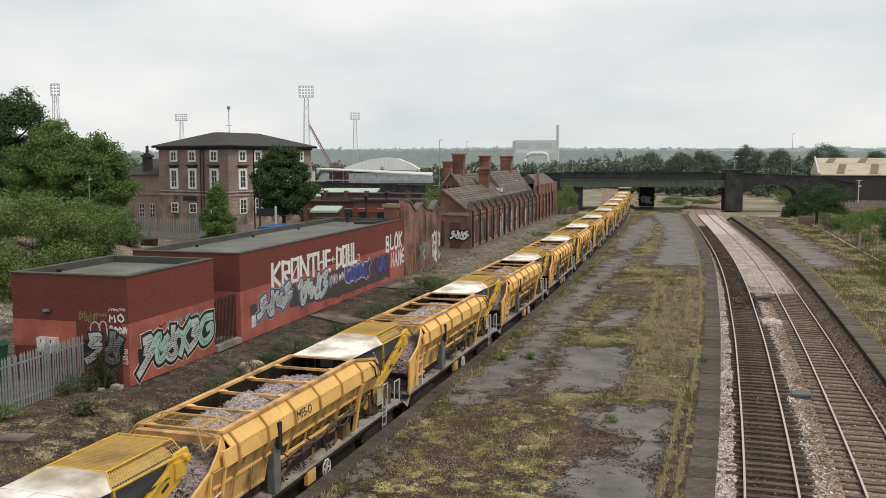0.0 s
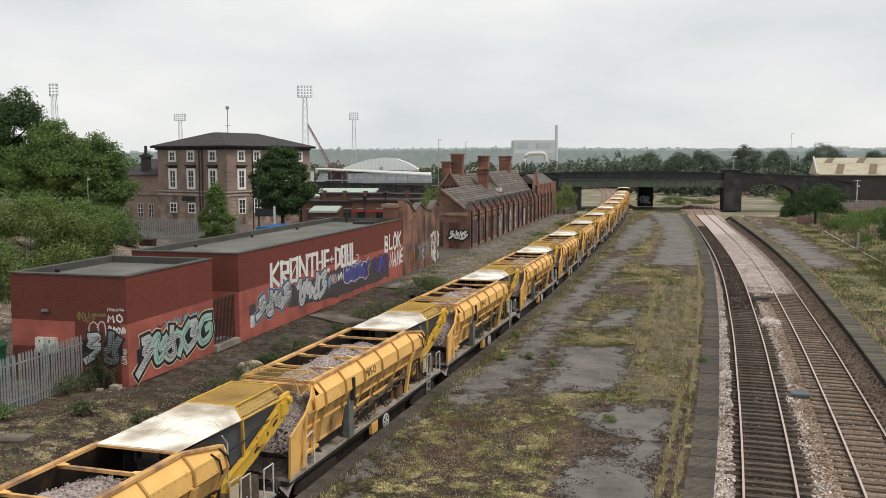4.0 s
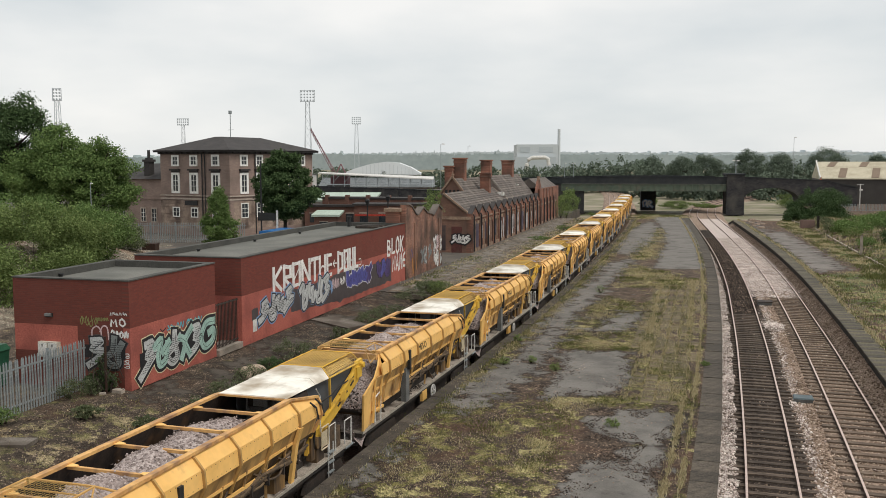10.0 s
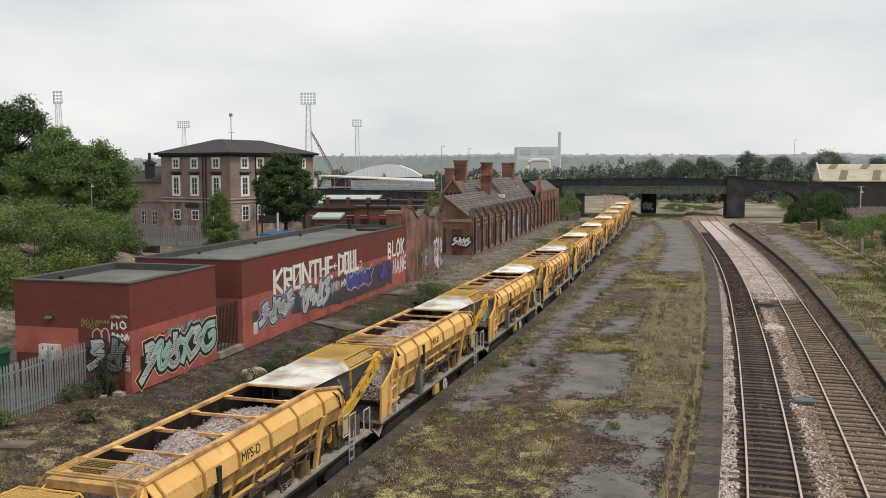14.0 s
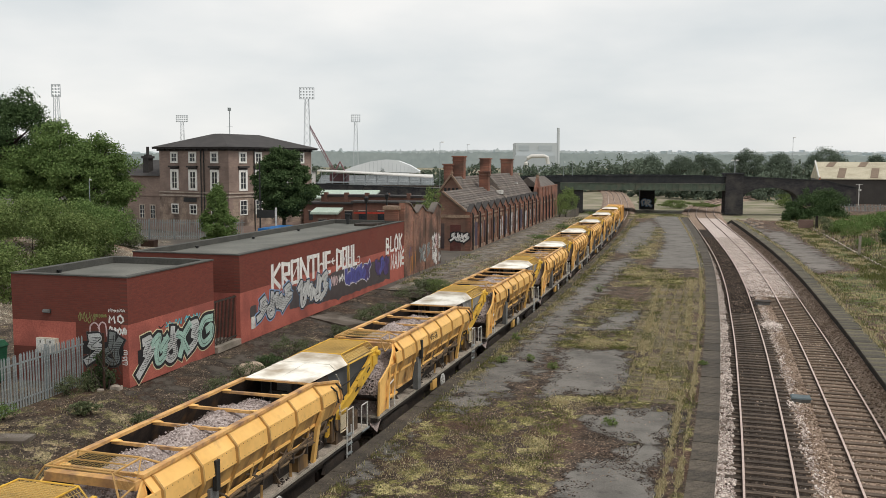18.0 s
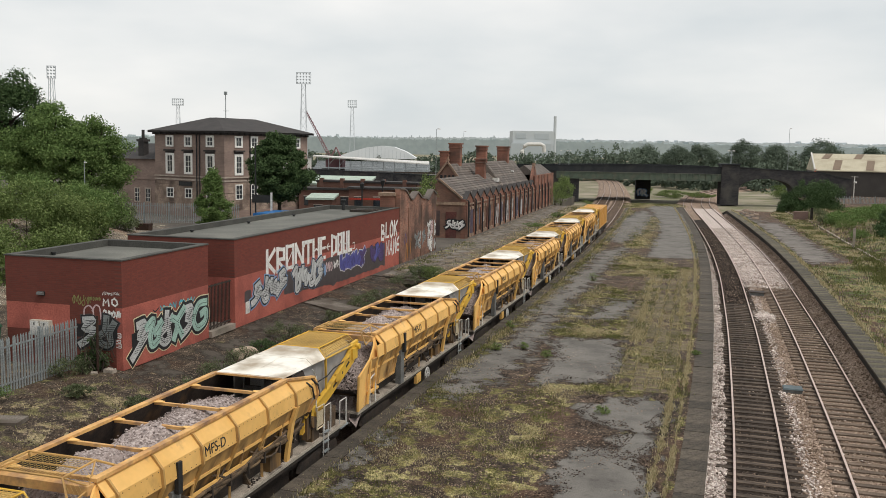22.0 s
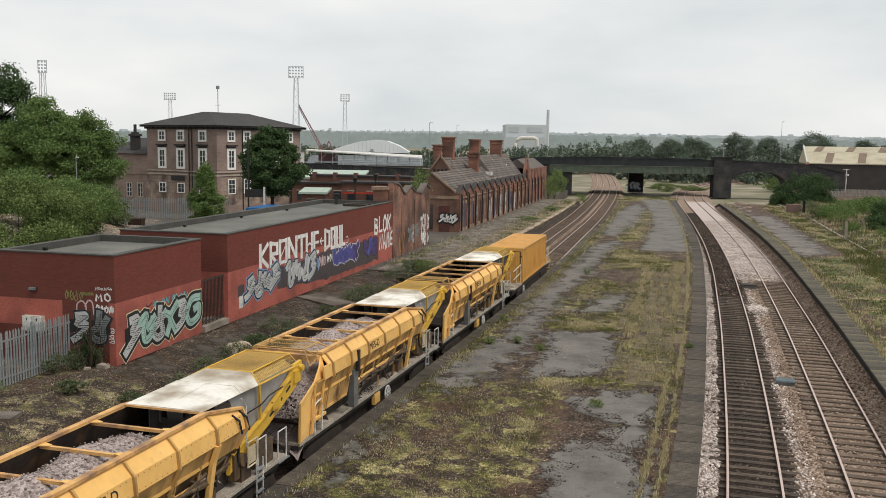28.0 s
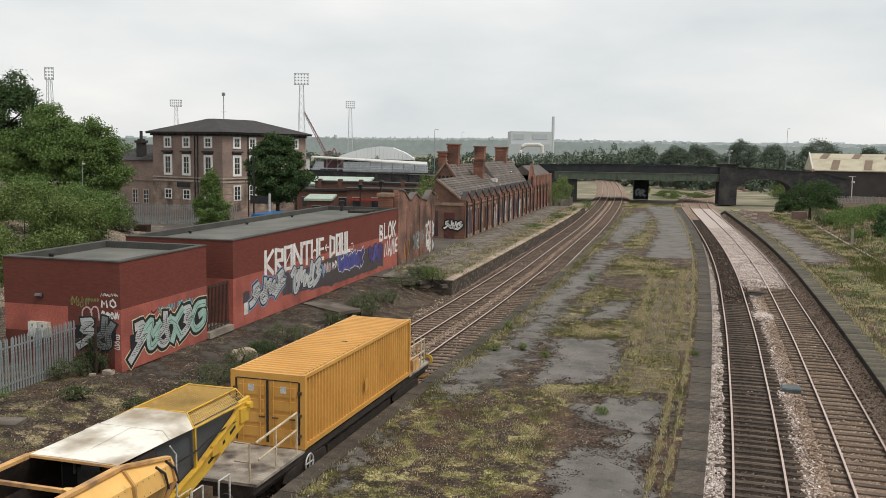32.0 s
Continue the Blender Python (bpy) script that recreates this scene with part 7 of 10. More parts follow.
ok = np.array([PM_L(b) + 0.6 < a < PM_R(b) - 0.85 and noise.noise((a * 0.8, b * 0.6, 55)) > -0.05 for a, b in zip(gx, gy)])
loose("platform_grit", np.c_[gx, gy, np.full(len(gx), PZ)][ok], 0.022, PEBBLE_BROWN, "loose brown grit and pebbles on the platform", 34)
crumb = []
for poly, k, soft in TAR_MID[:3] + TAR_MID[4:5] + TAR_MID[6:7]:
    q = np.array(poly)
    lo, hi = q.min(0) - 0.5, q.max(0) + 0.5
    C = lo + (hi - lo) * rng.random((8000, 2))
    v = soft_inside(poly, C[:, 0], C[:, 1], 0.9)
    w = np.array([noise.noise((a * 1.1, b * 1.1, 91)) for a, b in C])
    crumb.append(C[(np.abs(v - 0.5 + 0.5 * w) < 0.16) & (rng.random(len(C)) < 0.75)])
C = np.concatenate(crumb)
C = C[(C[:, 1] > 17) & (C[:, 0] < 0.3)]
loose("asphalt_crumbs", np.c_[C, np.full(len(C), PZ)], 0.024, PEBBLE_DARK, "dark crumbs of broken asphalt along worn edges", 36)
gx, gy = -22 + 6.5 * rng.random(7000), 17 + 42 * rng.random(7000)
loose("yard_grit", np.c_[gx, gy, np.array([PZ if a < x_L(b) - 6.5 else PZ - 0.3 for a, b in zip(gx, gy)])], 0.028, PEBBLE_YARD, "loose brown grit and pebbles on the yard", 35)

# weeds and shrubs on the bank beside the train
WEEDS = [(-15.8, 58.3, 1.0, 0.9, LEAF_BUSH), (-16.9, 58.9, 0.8, 0.8, LEAF_PALE), (-17.3, 43.9, 1.0, 0.55, LEAF_PALE), (-17.9, 39.0, 1.1, 1.0, LEAF_PALE), (-18.0, 36.8, 0.7, 0.6, LEAF_DARK), (-17.8, 34.3, 0.9, 0.7, LEAF_PALE), (-17.5, 31.9, 0.9, 0.9, LEAF_PALE), (-17.2, 29.6, 0.8, 0.7, LEAF_PALE),
         (-17.6, 49.3, 1.0, 0.8, LEAF_PALE), (-17.1, 47.6, 0.9, 0.9, LEAF_PALE), (-17.2, 51.5, 0.9, 1.0, LEAF_PALE), (-17.5, 57.2, 1.1, 1.3, LEAF_PALE), (-17.3, 60.0, 0.9, 1.0, LEAF_DARK), (-18.3, 27.5, 0.5, 0.4, LEAF_PALE), (-20.2, 26.6, 0.4, 0.5, LEAF_PALE),
         (-22.2, 28.8, 0.7, 0.8, LEAF_PALE), (-22.7, 24.6, 0.9, 0.9, LEAF_MID), (-21.9, 30.0, 0.8, 0.8, LEAF_PALE), (-13.9, 141, 1.4, 1.3, LEAF_BUSH), (-19.6, 147, 3.2, 1.6, LEAF_BUSH), (-15.6, 120, 0.7, 1.0, LEAF_MID), (-16.4, 104, 0.5, 1.2, LEAF_MID)]
for i, (x, y, h, r, mt) in enumerate(WEEDS):
    z = 0.35 if -18.4 < x < -16.9 and y < 59 else PZ
    bush_mass("weed_shrub", [(x, y, z + h * 0.5, r, r, h * 0.55), (x + r * 0.5, y + r * 0.7, z + h * 0.35, r * 0.7, r * 0.7, h * 0.4)], mt, int(700 + 500 * r * h), 0.055, 100 + i, "scrubby green weed shrub growing from the bare ground", "weeds along the line")
for i, (x, y, s) in enumerate(((-7.6, 38.6, 0.35), (-6.4, 39.2, 0.3), (-2.2, 30.2, 0.28), (-7.9, 44, 0.3), (-5.4, 62, 0.5), (-5.2, 38.0, 0.3), (1.0, 40.5, 0.22))):
    bush_mass("weed_tuft", [(x, y, PZ + s * 0.5, s, s, s * 0.6)], LEAF_BUSH, 240, 0.04, 150 + i, "small green weed tuft in a platform crack", "weeds on the platform")

# ---- palisade fences ----
def palisade(name, x0, y0, x1, y1, h, z, label, gap=0.145, posts=2.75):
    L = math.hypot(x1 - x0, y1 - y0)
    t = thing(name, label, "fence", pose(x0, y0, z, 0, 0, math.degrees(math.atan2(y1 - y0, x1 - x0))))
    pale = Geo().prism([(-0.034, 0.05), (0.034, 0.05), (0.034, h - 0.1), (0.0, h), (-0.034, h - 0.1)], "y", -0.012, 0.012).mesh("pale")
    pale.materials.append(GALV)
    for i in range(int(L / gap)):
        ob = part("pale", pale, None, t)
        ob.location = (0.06 + gap * i, 0, 0)
        ob.rotation_euler = (radians(random.uniform(-0.8, 0.8)), radians(random.uniform(-0.7, 0.7)), 0)
    for i in range(int(L / posts) + 1):
        part("post", Geo().box(posts * i - 0.05, posts * i + 0.05, 0.05, 0.13, 0, h + 0.05), GALV, t)
    for zz in (0.35, h - 0.35):
        part("rail", Geo().box(0, L, 0.014, 0.05, zz - 0.03, zz + 0.03), GALV, t)
    return t


palisade("palisade_fence", -22.45, 17.0, -22.55, 30.1, 2.0, PZ, "galvanised steel palisade fence beside the red building")
palisade("palisade_fence", -60.5, 88.5, -47.5, 92.0, 2.3, PZ, "galvanised steel palisade fence before the old hotel", 0.2)
p = thing("dead_post", "rusty dark steel post wrapped in dead creeper", "post", pose(-21.3, 29.55, PZ))
part("shaft", Geo().tube([(0, 0, 0), (0.02, 0, 2.25)], 0.05, 8), RAIL_SIDE, p)
g = Geo()
for i in range(16):
    a = i * 2.4
    g.tube([(0.06 * math.cos(a), 0.06 * math.sin(a), 0.1 * i), (0.5 * math.cos(a + 1), 0.35 * math.sin(a + 1), 0.3 + 0.1 * i), (0.7 * math.cos(a + 1.7), 0.5 * math.sin(a + 1.7), 0.1 + 0.05 * i)], 0.014, 4)
part("creeper", g, BARK, p, "bare tangled creeper stems")

bush_mass("wall_creeper", [(-21.75, 29.85, 1.5, 0.55, 0.22, 0.5), (-22.15, 29.8, 1.25, 0.4, 0.25, 0.4), (-21.3, 29.75, 1.3, 0.35, 0.25, 0.4), (-21.6, 29.8, 2.1, 0.3, 0.15, 0.3)], LEAF_DARK, 1500, 0.06, 61, "dark straggling creeper against the shaded brick")

# gate between the red buildings
gate = thing("steel_gate", "dark steel bar gate over a concrete step", "gate", pose(-20.72, 36.8, PZ))
part("step", Geo().box(-0.9, 0.25, 0.0, 2.3, 0, 0.28), COPING_PALE, gate, "worn concrete step")
for z in (0.4, 2.3):
    part("rail", Geo().box(-0.03, 0.03, 0.02, 2.28, z, z + 0.06), UNDER, gate)
bar = Geo().box(-0.014, 0.014, -0.014, 0.014, 0.3, 2.4).mesh("bar")
bar.materials.append(UNDER)
for i in range(17):
    part("bar", bar, None, gate).location = (0, 0.08 + 0.132 * i, 0)

# fittings on the red buildings
mb = thing("meter_cabinet", "pair of cream plastic meter cabinets on the brick wall", "cabinet", pose(-24.68, 30.2, 2.1))
for i in range(2):
    d = part("cabinet_body", Geo().box(0.46 * i, 0.44 + 0.46 * i, -0.2, 0, 0, 0.6), plain("cabinet_cream", (0.52, 0.48, 0.40), 0.6), mb)
    part("door", Geo().box(0.03 + 0.46 * i, 0.41 + 0.46 * i, -0.22, -0.2, 0.03, 0.57), WHITE_PAINT, d)
    part("latch", Geo().box(0.2 + 0.46 * i, 0.24 + 0.46 * i, -0.235, -0.22, 0.42, 0.52), BLACK_PAINT, d)
wl_ = thing("wall_light", "small dark bulkhead light on the brick wall", "lamp", pose(-24.24, 30.2, 3.68))
part("backplate", Geo().box(-0.16, 0.16, -0.05, 0, 0, 0.16), BLACK_PAINT, wl_)
part("lens", Geo().prism([(-0.05, 0.02), (-0.16, 0.05), (-0.14, 0.14), (-0.05, 0.15)], "x", -0.14, 0.14), STEEL_GREY, wl_)
single("wall_notice", Geo().box(0, 0.02, 0, 0.42, 0, 0.6), WHITE_PAINT, "pale blank notice fixed to the pink wall", "sign", pose(-20.498, 40.2, 1.42))
GREEN_BIN = plain("bin_green", (0.02, 0.09, 0.05), 0.5)
bn = thing("wheeled_bin", "large dark green wheeled bin behind the fence", "bin", pose(-26.4, 29.2, PZ))
part("body", Geo().loft([[(-0.5, -0.45, 0.1), (0.5, -0.45, 0.1), (0.5, 0.45, 0.1), (-0.5, 0.45, 0.1)], [(-0.6, -0.55, 1.5), (0.6, -0.55, 1.5), (0.6, 0.55, 1.5), (-0.6, 0.55, 1.5)]]), GREEN_BIN, bn)
part("lid", Geo().loft([[(-0.64, -0.6, 1.5), (0.64, -0.6, 1.5), (0.64, 0.6, 1.5), (-0.64, 0.6, 1.5)], [(-0.5, -0.5, 1.72), (0.5, -0.5, 1.72), (0.5, 0.5, 1.72), (-0.5, 0.5, 1.72)]]), GREEN_BIN, bn)
for y in (-0.35, 0.35):
    part("wheel", Geo().disc((0.4, y, 0.1), 0.1, 0.06, "x", 10), BLACK_PAINT, bn)
for i, (x, y) in enumerate(((-25.5, 32.6), (-25.6, 44), (-25.5, 50.5), (-25.4, 57))):
    single("roof_outlet", Geo().tube([(0, 0, 0), (0, 0, 0.09)], 0.08, 8).disc((0, 0, 0.11), 0.12, 0.05, "z", 10), BLACK_PAINT, "small black roof outlet", "vent", pose(x, y, 4.96), "roof outlets")
single("roof_outlet", Geo().tube([(0, 0, 0), (0, 0, 0.7)], 0.13, 8).disc((0, 0, 0.74), 0.22, 0.1, "z", 10), BLACK_PAINT, "black roof vent pipe with a cowl", "vent", pose(-24.6, 64.3, 4.98))
for y in (63.0, 64.2):
    single("roof_box", Geo().box(-0.9, 0.9, -0.3, 0.3, 0, 0.16), UNDER, "flat dark roof hatch", "hatch", pose(-22.6, y, 4.98))
DIRTY_SLAB = material("dirty_concrete", (0.19, 0.165, 0.14), (0.13, 0.11, 0.092), 1.2, 16, 0.95, 0.4, dirt=(0.085, 0.068, 0.053), dirt_scale=0.9, dirt_at=0.52)
single("concrete_slab", Geo().box(-1.6, 1.6, -0.8, 0.8, -0.15, 0.02), DIRTY_SLAB, "cracked pale concrete slab in the yard", "slab", pose(-18.6, 47.0, 0.86, 0, 2, -28))
single("concrete_slab", Geo().box(-1.2, 0.7, -0.4, 0.4, -0.15, 0.01), DIRTY_SLAB, "cracked pale concrete slab in the yard", "slab", pose(-20.6, 23.6, 0.9, 0, 0, 14))
for i, (x, y, s) in enumerate(((-20.9, 29.75, 0.22), (-21.35, 29.4, 0.14))):
    single("rubble_block", Geo().loft([[(-s, -s * 0.7, 0), (s, -s * 0.8, 0), (s * 0.9, s * 0.7, 0), (-s * 0.9, s * 0.8, 0)], [(-s * 0.9, -s * 0.6, s), (s * 0.85, -s * 0.7, s * 0.9), (s * 0.8, s * 0.6, s), (-s * 0.8, s * 0.65, s * 1.05)]]),
           COPING_PALE, "rough lump of broken concrete on the ground", "rubble", pose(x, y, 0.62 if y > 30 else 0.86, 0, 0, 30 * i), "rubble")


rb = random.Random(12)
g = Geo()
rings = []
for z, q in ((-0.2, 0.72), (0.08, 0.70), (0.2, 0.55), (0.28, 0.34), (0.32, 0.1)):
    rings.append([(q * (0.75 + 0.16 * rb.random()) * math.cos(a), q * (0.9 + 0.2 * rb.random()) * math.sin(a), z + 0.06 * rb.random()) for a in (2 * math.pi * i / 11 for i in range(11))])
g.loft(rings)
single("rubble_block", g, COPING_BUFF, "pale weathered boulder among the weeds", "rubble", pose(-17.9, 35.1, 0.68, 0, 0, 20), "rubble", smooth=True)


# ---- graffiti ----
def ribbon(g, pts, w, put, d=0.0, smooth=True):
    """A painted stroke of width w along pts on a wall; put maps (along, up, out) into the room."""
    P = [Vector(p) for p in pts]
    if smooth and len(P) > 2:
        Q = []
        for i in range(len(P) - 1):
            a, b, c, e = P[max(i - 1, 0)], P[i], P[i + 1], P[min(i + 2, len(P) - 1)]
            for j in range(5):
                s = j / 5
                Q.append(0.5 * ((2 * b) + (c - a) * s + (2 * a - 5 * b + 4 * c - e) * s * s + (3 * b - a - 3 * c + e) * s**3))
        P = Q + [P[-1]]
    L, Rr = [], []
    for i, p in enumerate(P):
        t = (P[min(i + 1, len(P) - 1)] - P[max(i - 1, 0)]).normalized()
        n = Vector((-t.y, t.x)) * (w / 2)
        e = -t * (w * 0.4) if i == 0 else t * (w * 0.4) if i == len(P) - 1 else Vector((0, 0))
        L.append(p + n + e)
        Rr.append(p - n + e)
    g.loft([[put(a.x, a.y, c), put(b.x, b.y, c), put(b.x, b.y, c + 0.002), put(a.x, a.y, c + 0.002)] for a, b, c in zip(L, Rr, (d + 0.00004 * i for i in range(len(L))))])


def wall_x(x):
    return lambda u, v, d: (x + 0.006 + d, u, v)


def wall_y(y):
    return lambda u, v, d: (u, y - 0.006 - d, v)


SPRAY = {k: material("spray_" + k, c, tuple(q * 0.78 for q in c), 1.8, 22, 0.6, 0.05) for k, c in
         {"white": (0.80, 0.78, 0.75), "black": (0.025, 0.024, 0.026), "teal": (0.36, 0.53, 0.46), "silver": (0.54, 0.55, 0.54), "slate": (0.22, 0.24, 0.235), "cream": (0.68, 0.60, 0.40), "blue": (0.10, 0.10, 0.33), "sky": (0.22, 0.36, 0.58),
          "purple": (0.09, 0.06, 0.17), "grey": (0.085, 0.07, 0.07), "cyan": (0.10, 0.40, 0.48), "olive": (0.25, 0.24, 0.09), "pinkish": (0.62, 0.46, 0.46), "orange": (0.52, 0.22, 0.04)}.items()}


def graffito(label, put, layers):
    """layers: (part name, colour, [(points, width)...]); later ones lie over earlier ones."""
    t = thing("graffiti", label, "graffiti")
    for i, (nm, col, strokes) in enumerate(layers):
        for j, (pts, w) in enumerate(strokes):
            g = Geo()
            ribbon(g, pts, w, put, 0.0035 * i + 0.0004 * (j % 6))
            part(nm, g, SPRAY[col], t)
    return t


# skeletons of sprayed letters in a unit square
GLYPHS = {"a": [[(0.05, 0.0), (0.45, 1.0), (0.9, 0.0)], [(0.25, 0.35), (0.75, 0.35)]], "b": [[(0.12, 0.0), (0.15, 1.0), (0.7, 0.9), (0.72, 0.62), (0.2, 0.52)], [(0.2, 0.52), (0.85, 0.4), (0.8, 0.05), (0.12, 0.0)]],
          "c": [[(0.9, 0.82), (0.5, 1.0), (0.12, 0.62), (0.2, 0.2), (0.55, 0.0), (0.92, 0.2)]], "d": [[(0.1, 0.0), (0.1, 1.0), (0.75, 0.8), (0.85, 0.35), (0.6, 0.05), (0.1, 0.0)]],
          "e": [[(0.92, 0.95), (0.25, 0.9), (0.12, 0.5), (0.25, 0.08), (0.92, 0.1)], [(0.2, 0.5), (0.75, 0.52)]], "g": [[(0.9, 0.85), (0.45, 1.0), (0.1, 0.5), (0.45, 0.0), (0.85, 0.15), (0.85, 0.45), (0.55, 0.45)]],
          "h": [[(0.12, 0.0), (0.15, 1.0)], [(0.85, 0.0), (0.85, 1.0)], [(0.15, 0.5), (0.85, 0.5)]], "i": [[(0.5, 0.0), (0.5, 1.0)]], "k": [[(0.15, 0.0), (0.18, 1.0)], [(0.88, 1.0), (0.3, 0.52), (0.9, 0.0)]],
          "l": [[(0.2, 1.0), (0.15, 0.05), (0.85, 0.05)]], "m": [[(0.05, 0.0), (0.15, 1.0), (0.5, 0.35), (0.82, 1.0), (0.95, 0.0)]], "n": [[(0.12, 0.0), (0.15, 1.0), (0.82, 0.02), (0.85, 1.0)]],
          "o": [[(0.5, 1.0), (0.12, 0.75), (0.12, 0.25), (0.5, 0.0), (0.88, 0.25), (0.88, 0.75), (0.5, 1.0)]], "r": [[(0.12, 0.0), (0.15, 1.0), (0.75, 0.85), (0.7, 0.55), (0.2, 0.5)], [(0.35, 0.5), (0.88, 0.0)]],
          "s": [[(0.88, 0.85), (0.5, 1.0), (0.15, 0.8), (0.35, 0.55), (0.8, 0.42), (0.78, 0.1), (0.4, 0.0), (0.08, 0.12)]], "t": [[(0.05, 0.95), (0.95, 1.0)], [(0.5, 0.95), (0.48, 0.0)]],
          "u": [[(0.12, 1.0), (0.12, 0.3), (0.5, 0.0), (0.88, 0.3), (0.86, 1.0)]], "v": [[(0.08, 1.0), (0.48, 0.0), (0.9, 1.0)]], "x": [[(0.1, 1.0), (0.9, 0.0)], [(0.9, 1.0), (0.1, 0.0)]], "y": [[(0.1, 1.0), (0.5, 0.5), (0.9, 1.0)], [(0.5, 0.5), (0.45, 0.0)]],
          # swollen shapes and loops that spell nothing
          "1": [[(0.25, 0.95), (0.75, 1.05), (0.3, 0.55), (0.95, 0.62), (0.45, 0.22), (0.0, -0.05)]], "2": [[(0.0, 0.75), (0.4, 1.05), (0.25, 0.45), (0.45, 0.0), (0.9, 0.2), (0.95, 0.8)], [(0.5, 0.5), (0.95, 0.8)]],
          "3": [[(0.5, 1.08), (0.45, 0.5), (0.05, 0.35), (0.35, -0.05), (0.85, 0.1), (0.7, 0.5), (0.95, 0.85)]], "4": [[(0.05, 0.9), (0.45, 0.62), (0.25, 0.0)], [(0.45, 0.62), (0.95, 1.05)], [(0.45, 0.5), (0.85, 0.05)]],
          "5": [[(0.15, 1.0), (0.3, 0.3), (0.7, 0.75), (0.65, 0.1), (1.05, 0.45)]], "6": [[(1.05, 1.0), (0.35, 0.95), (0.05, 0.45), (0.4, 0.0), (0.95, 0.12), (1.1, 0.5), (0.7, 0.55)]],
          "7": [[(0.0, 0.1), (0.2, 0.9), (0.4, 0.2), (0.55, 0.95), (0.8, 0.15), (1.0, 0.8)]], "8": [[(0.05, 0.5), (0.4, 0.95), (0.6, 0.4), (0.3, 0.1), (0.15, 0.6), (0.7, 0.85), (1.0, 0.3)]], "9": [[(0.1, 0.9), (0.5, 0.1), (0.6, 0.9), (0.95, 0.2)], [(0.0, 0.45), (1.0, 0.6)]]}


def letter_strokes(word, u0, v0, w, h, slope=0.0, lean=0.0, seed=1, jig=0.04, over=1.0):
    """Strokes of a word, letter by letter, a little uneven."""
    rg = random.Random(seed)
    n = len(word)
    out = []
    for i, ch in enumerate(word):
        cw = w / n
        rise, grow = rg.uniform(-0.05, 0.05) * h, 1 + rg.uniform(-0.07, 0.07)
        out.append([[(u0 + cw * (i + 0.5 + (x - 0.5) * over + lean * (y - 0.5) + rg.uniform(-jig, jig)), v0 + rise + slope * w * (i + x) / n + h * grow * (y + rg.uniform(-jig, jig))) for x, y in st] for st in GLYPHS.get(ch, [])])
    return out


def tag(label, put, u0, v0, w, h, word, colour, width, slope=0.0, lean=0.0, seed=1, smooth=True):
    """A thin one-colour scrawl."""
    t = thing("graffiti", label, "graffiti")
    for k, letter in enumerate(letter_strokes(word, u0, v0, w, h, slope, lean, seed, 0.06, 0.82)):
        g = Geo()
        for j, st in enumerate(letter):
            ribbon(g, st, width, put, 0.0012 * (k % 3) + 0.003 * j, smooth)
        if letter:
            part("letter", g, SPRAY[colour], t)
    return t


def bubble(label, put, u0, v0, w, h, word, fills, rims, stroke, slope=0.0, lean=0.12, hatch=(), back="", seed=1, over=1.12):
    """Swollen overlapping letters: rims from the outside in as (colour, extra width), fills, ruled shading and inner lines."""
    t = thing("graffiti", label, "graffiti")
    letters = letter_strokes(word, u0, v0, w, h, slope, lean, seed, 0.08, over)
    for k, (col, extra) in enumerate(rims):
        g = Geo()
        for i, letter in enumerate(letters):
            for j, st in enumerate(letter):
                ribbon(g, st, stroke + extra, put, 0.006 * k + 0.0015 * ((i + 2 * j) % 4))
        if k == 1 and back:
            ribbon(g, [(u0 + 0.2 * stroke, v0 + h * 0.5), (u0 + w * 0.5, v0 + h * 0.5 + slope * w * 0.5), (u0 + w - 0.2 * stroke, v0 + h * 0.5 + slope * w)], h * 0.55, put, 0.0058)
        part("outline", g, SPRAY[col], t)
    d = 0.006 * len(rims) + 0.001
    for i, letter in enumerate(letters):
        g, lines = Geo(), Geo()
        for j, st in enumerate(letter):
            ribbon(g, st, stroke, put, d + 0.0022 * (i % 2) + 0.001 * j)
            off = stroke * 0.22
            ribbon(lines, [(x + off, y - off * 0.4) for x, y in st[: max(2, len(st) - 1)]], 0.022, put, d + 0.0062)
            if i in hatch:
                for m in range(int(h / 0.085)):
                    v = v0 + slope * w * (i + 0.5) / len(word) + 0.085 * m
                    for (xa, ya), (xb, yb) in zip(st, st[1:]):
                        if (ya > v) != (yb > v) and abs(yb - ya) > 0.15:
                            c = xa + (xb - xa) * (v - ya) / (yb - ya)
                            ribbon(lines, [(c - stroke * 0.48, v), (c + stroke * 0.48, v)], 0.02, put, d + 0.0055, False)
        part("fill", g, SPRAY[fills[i % len(fills)]], t)
        tagged(part("line_work", lines, SPRAY["black"], t), kind="stuff")
    return t


def sprayed_patch(label, put, u0, u1, low, high, colour, seed):
    """A ragged coat of paint between two uneven edges along a wall."""
    n = 70
    us = [u0 + (u1 - u0) * i / n for i in range(n + 1)]
    lo = [low(u) + 0.16 * noise.noise((u * 1.3, seed, 0)) + 0.08 * noise.noise((u * 5, seed, 3)) for u in us]
    hi = [high(u) + 0.14 * noise.noise((u * 1.1, seed, 7)) + 0.07 * noise.noise((u * 5, seed, 9)) for u in us]
    g = Geo()
    g.add([put(u, v, 0.0) for u, v in zip(us, lo)] + [put(u, v, 0.0) for u, v in zip(us, hi)], [(i, i + 1, n + 2 + i, n + 1 + i) for i in range(n)])
    return single("graffiti", g, SPRAY[colour], label, "graffiti")


# the small red building: its large piece, and the shaded front
WX, WY = wall_x(-20.62), wall_y(30.2)
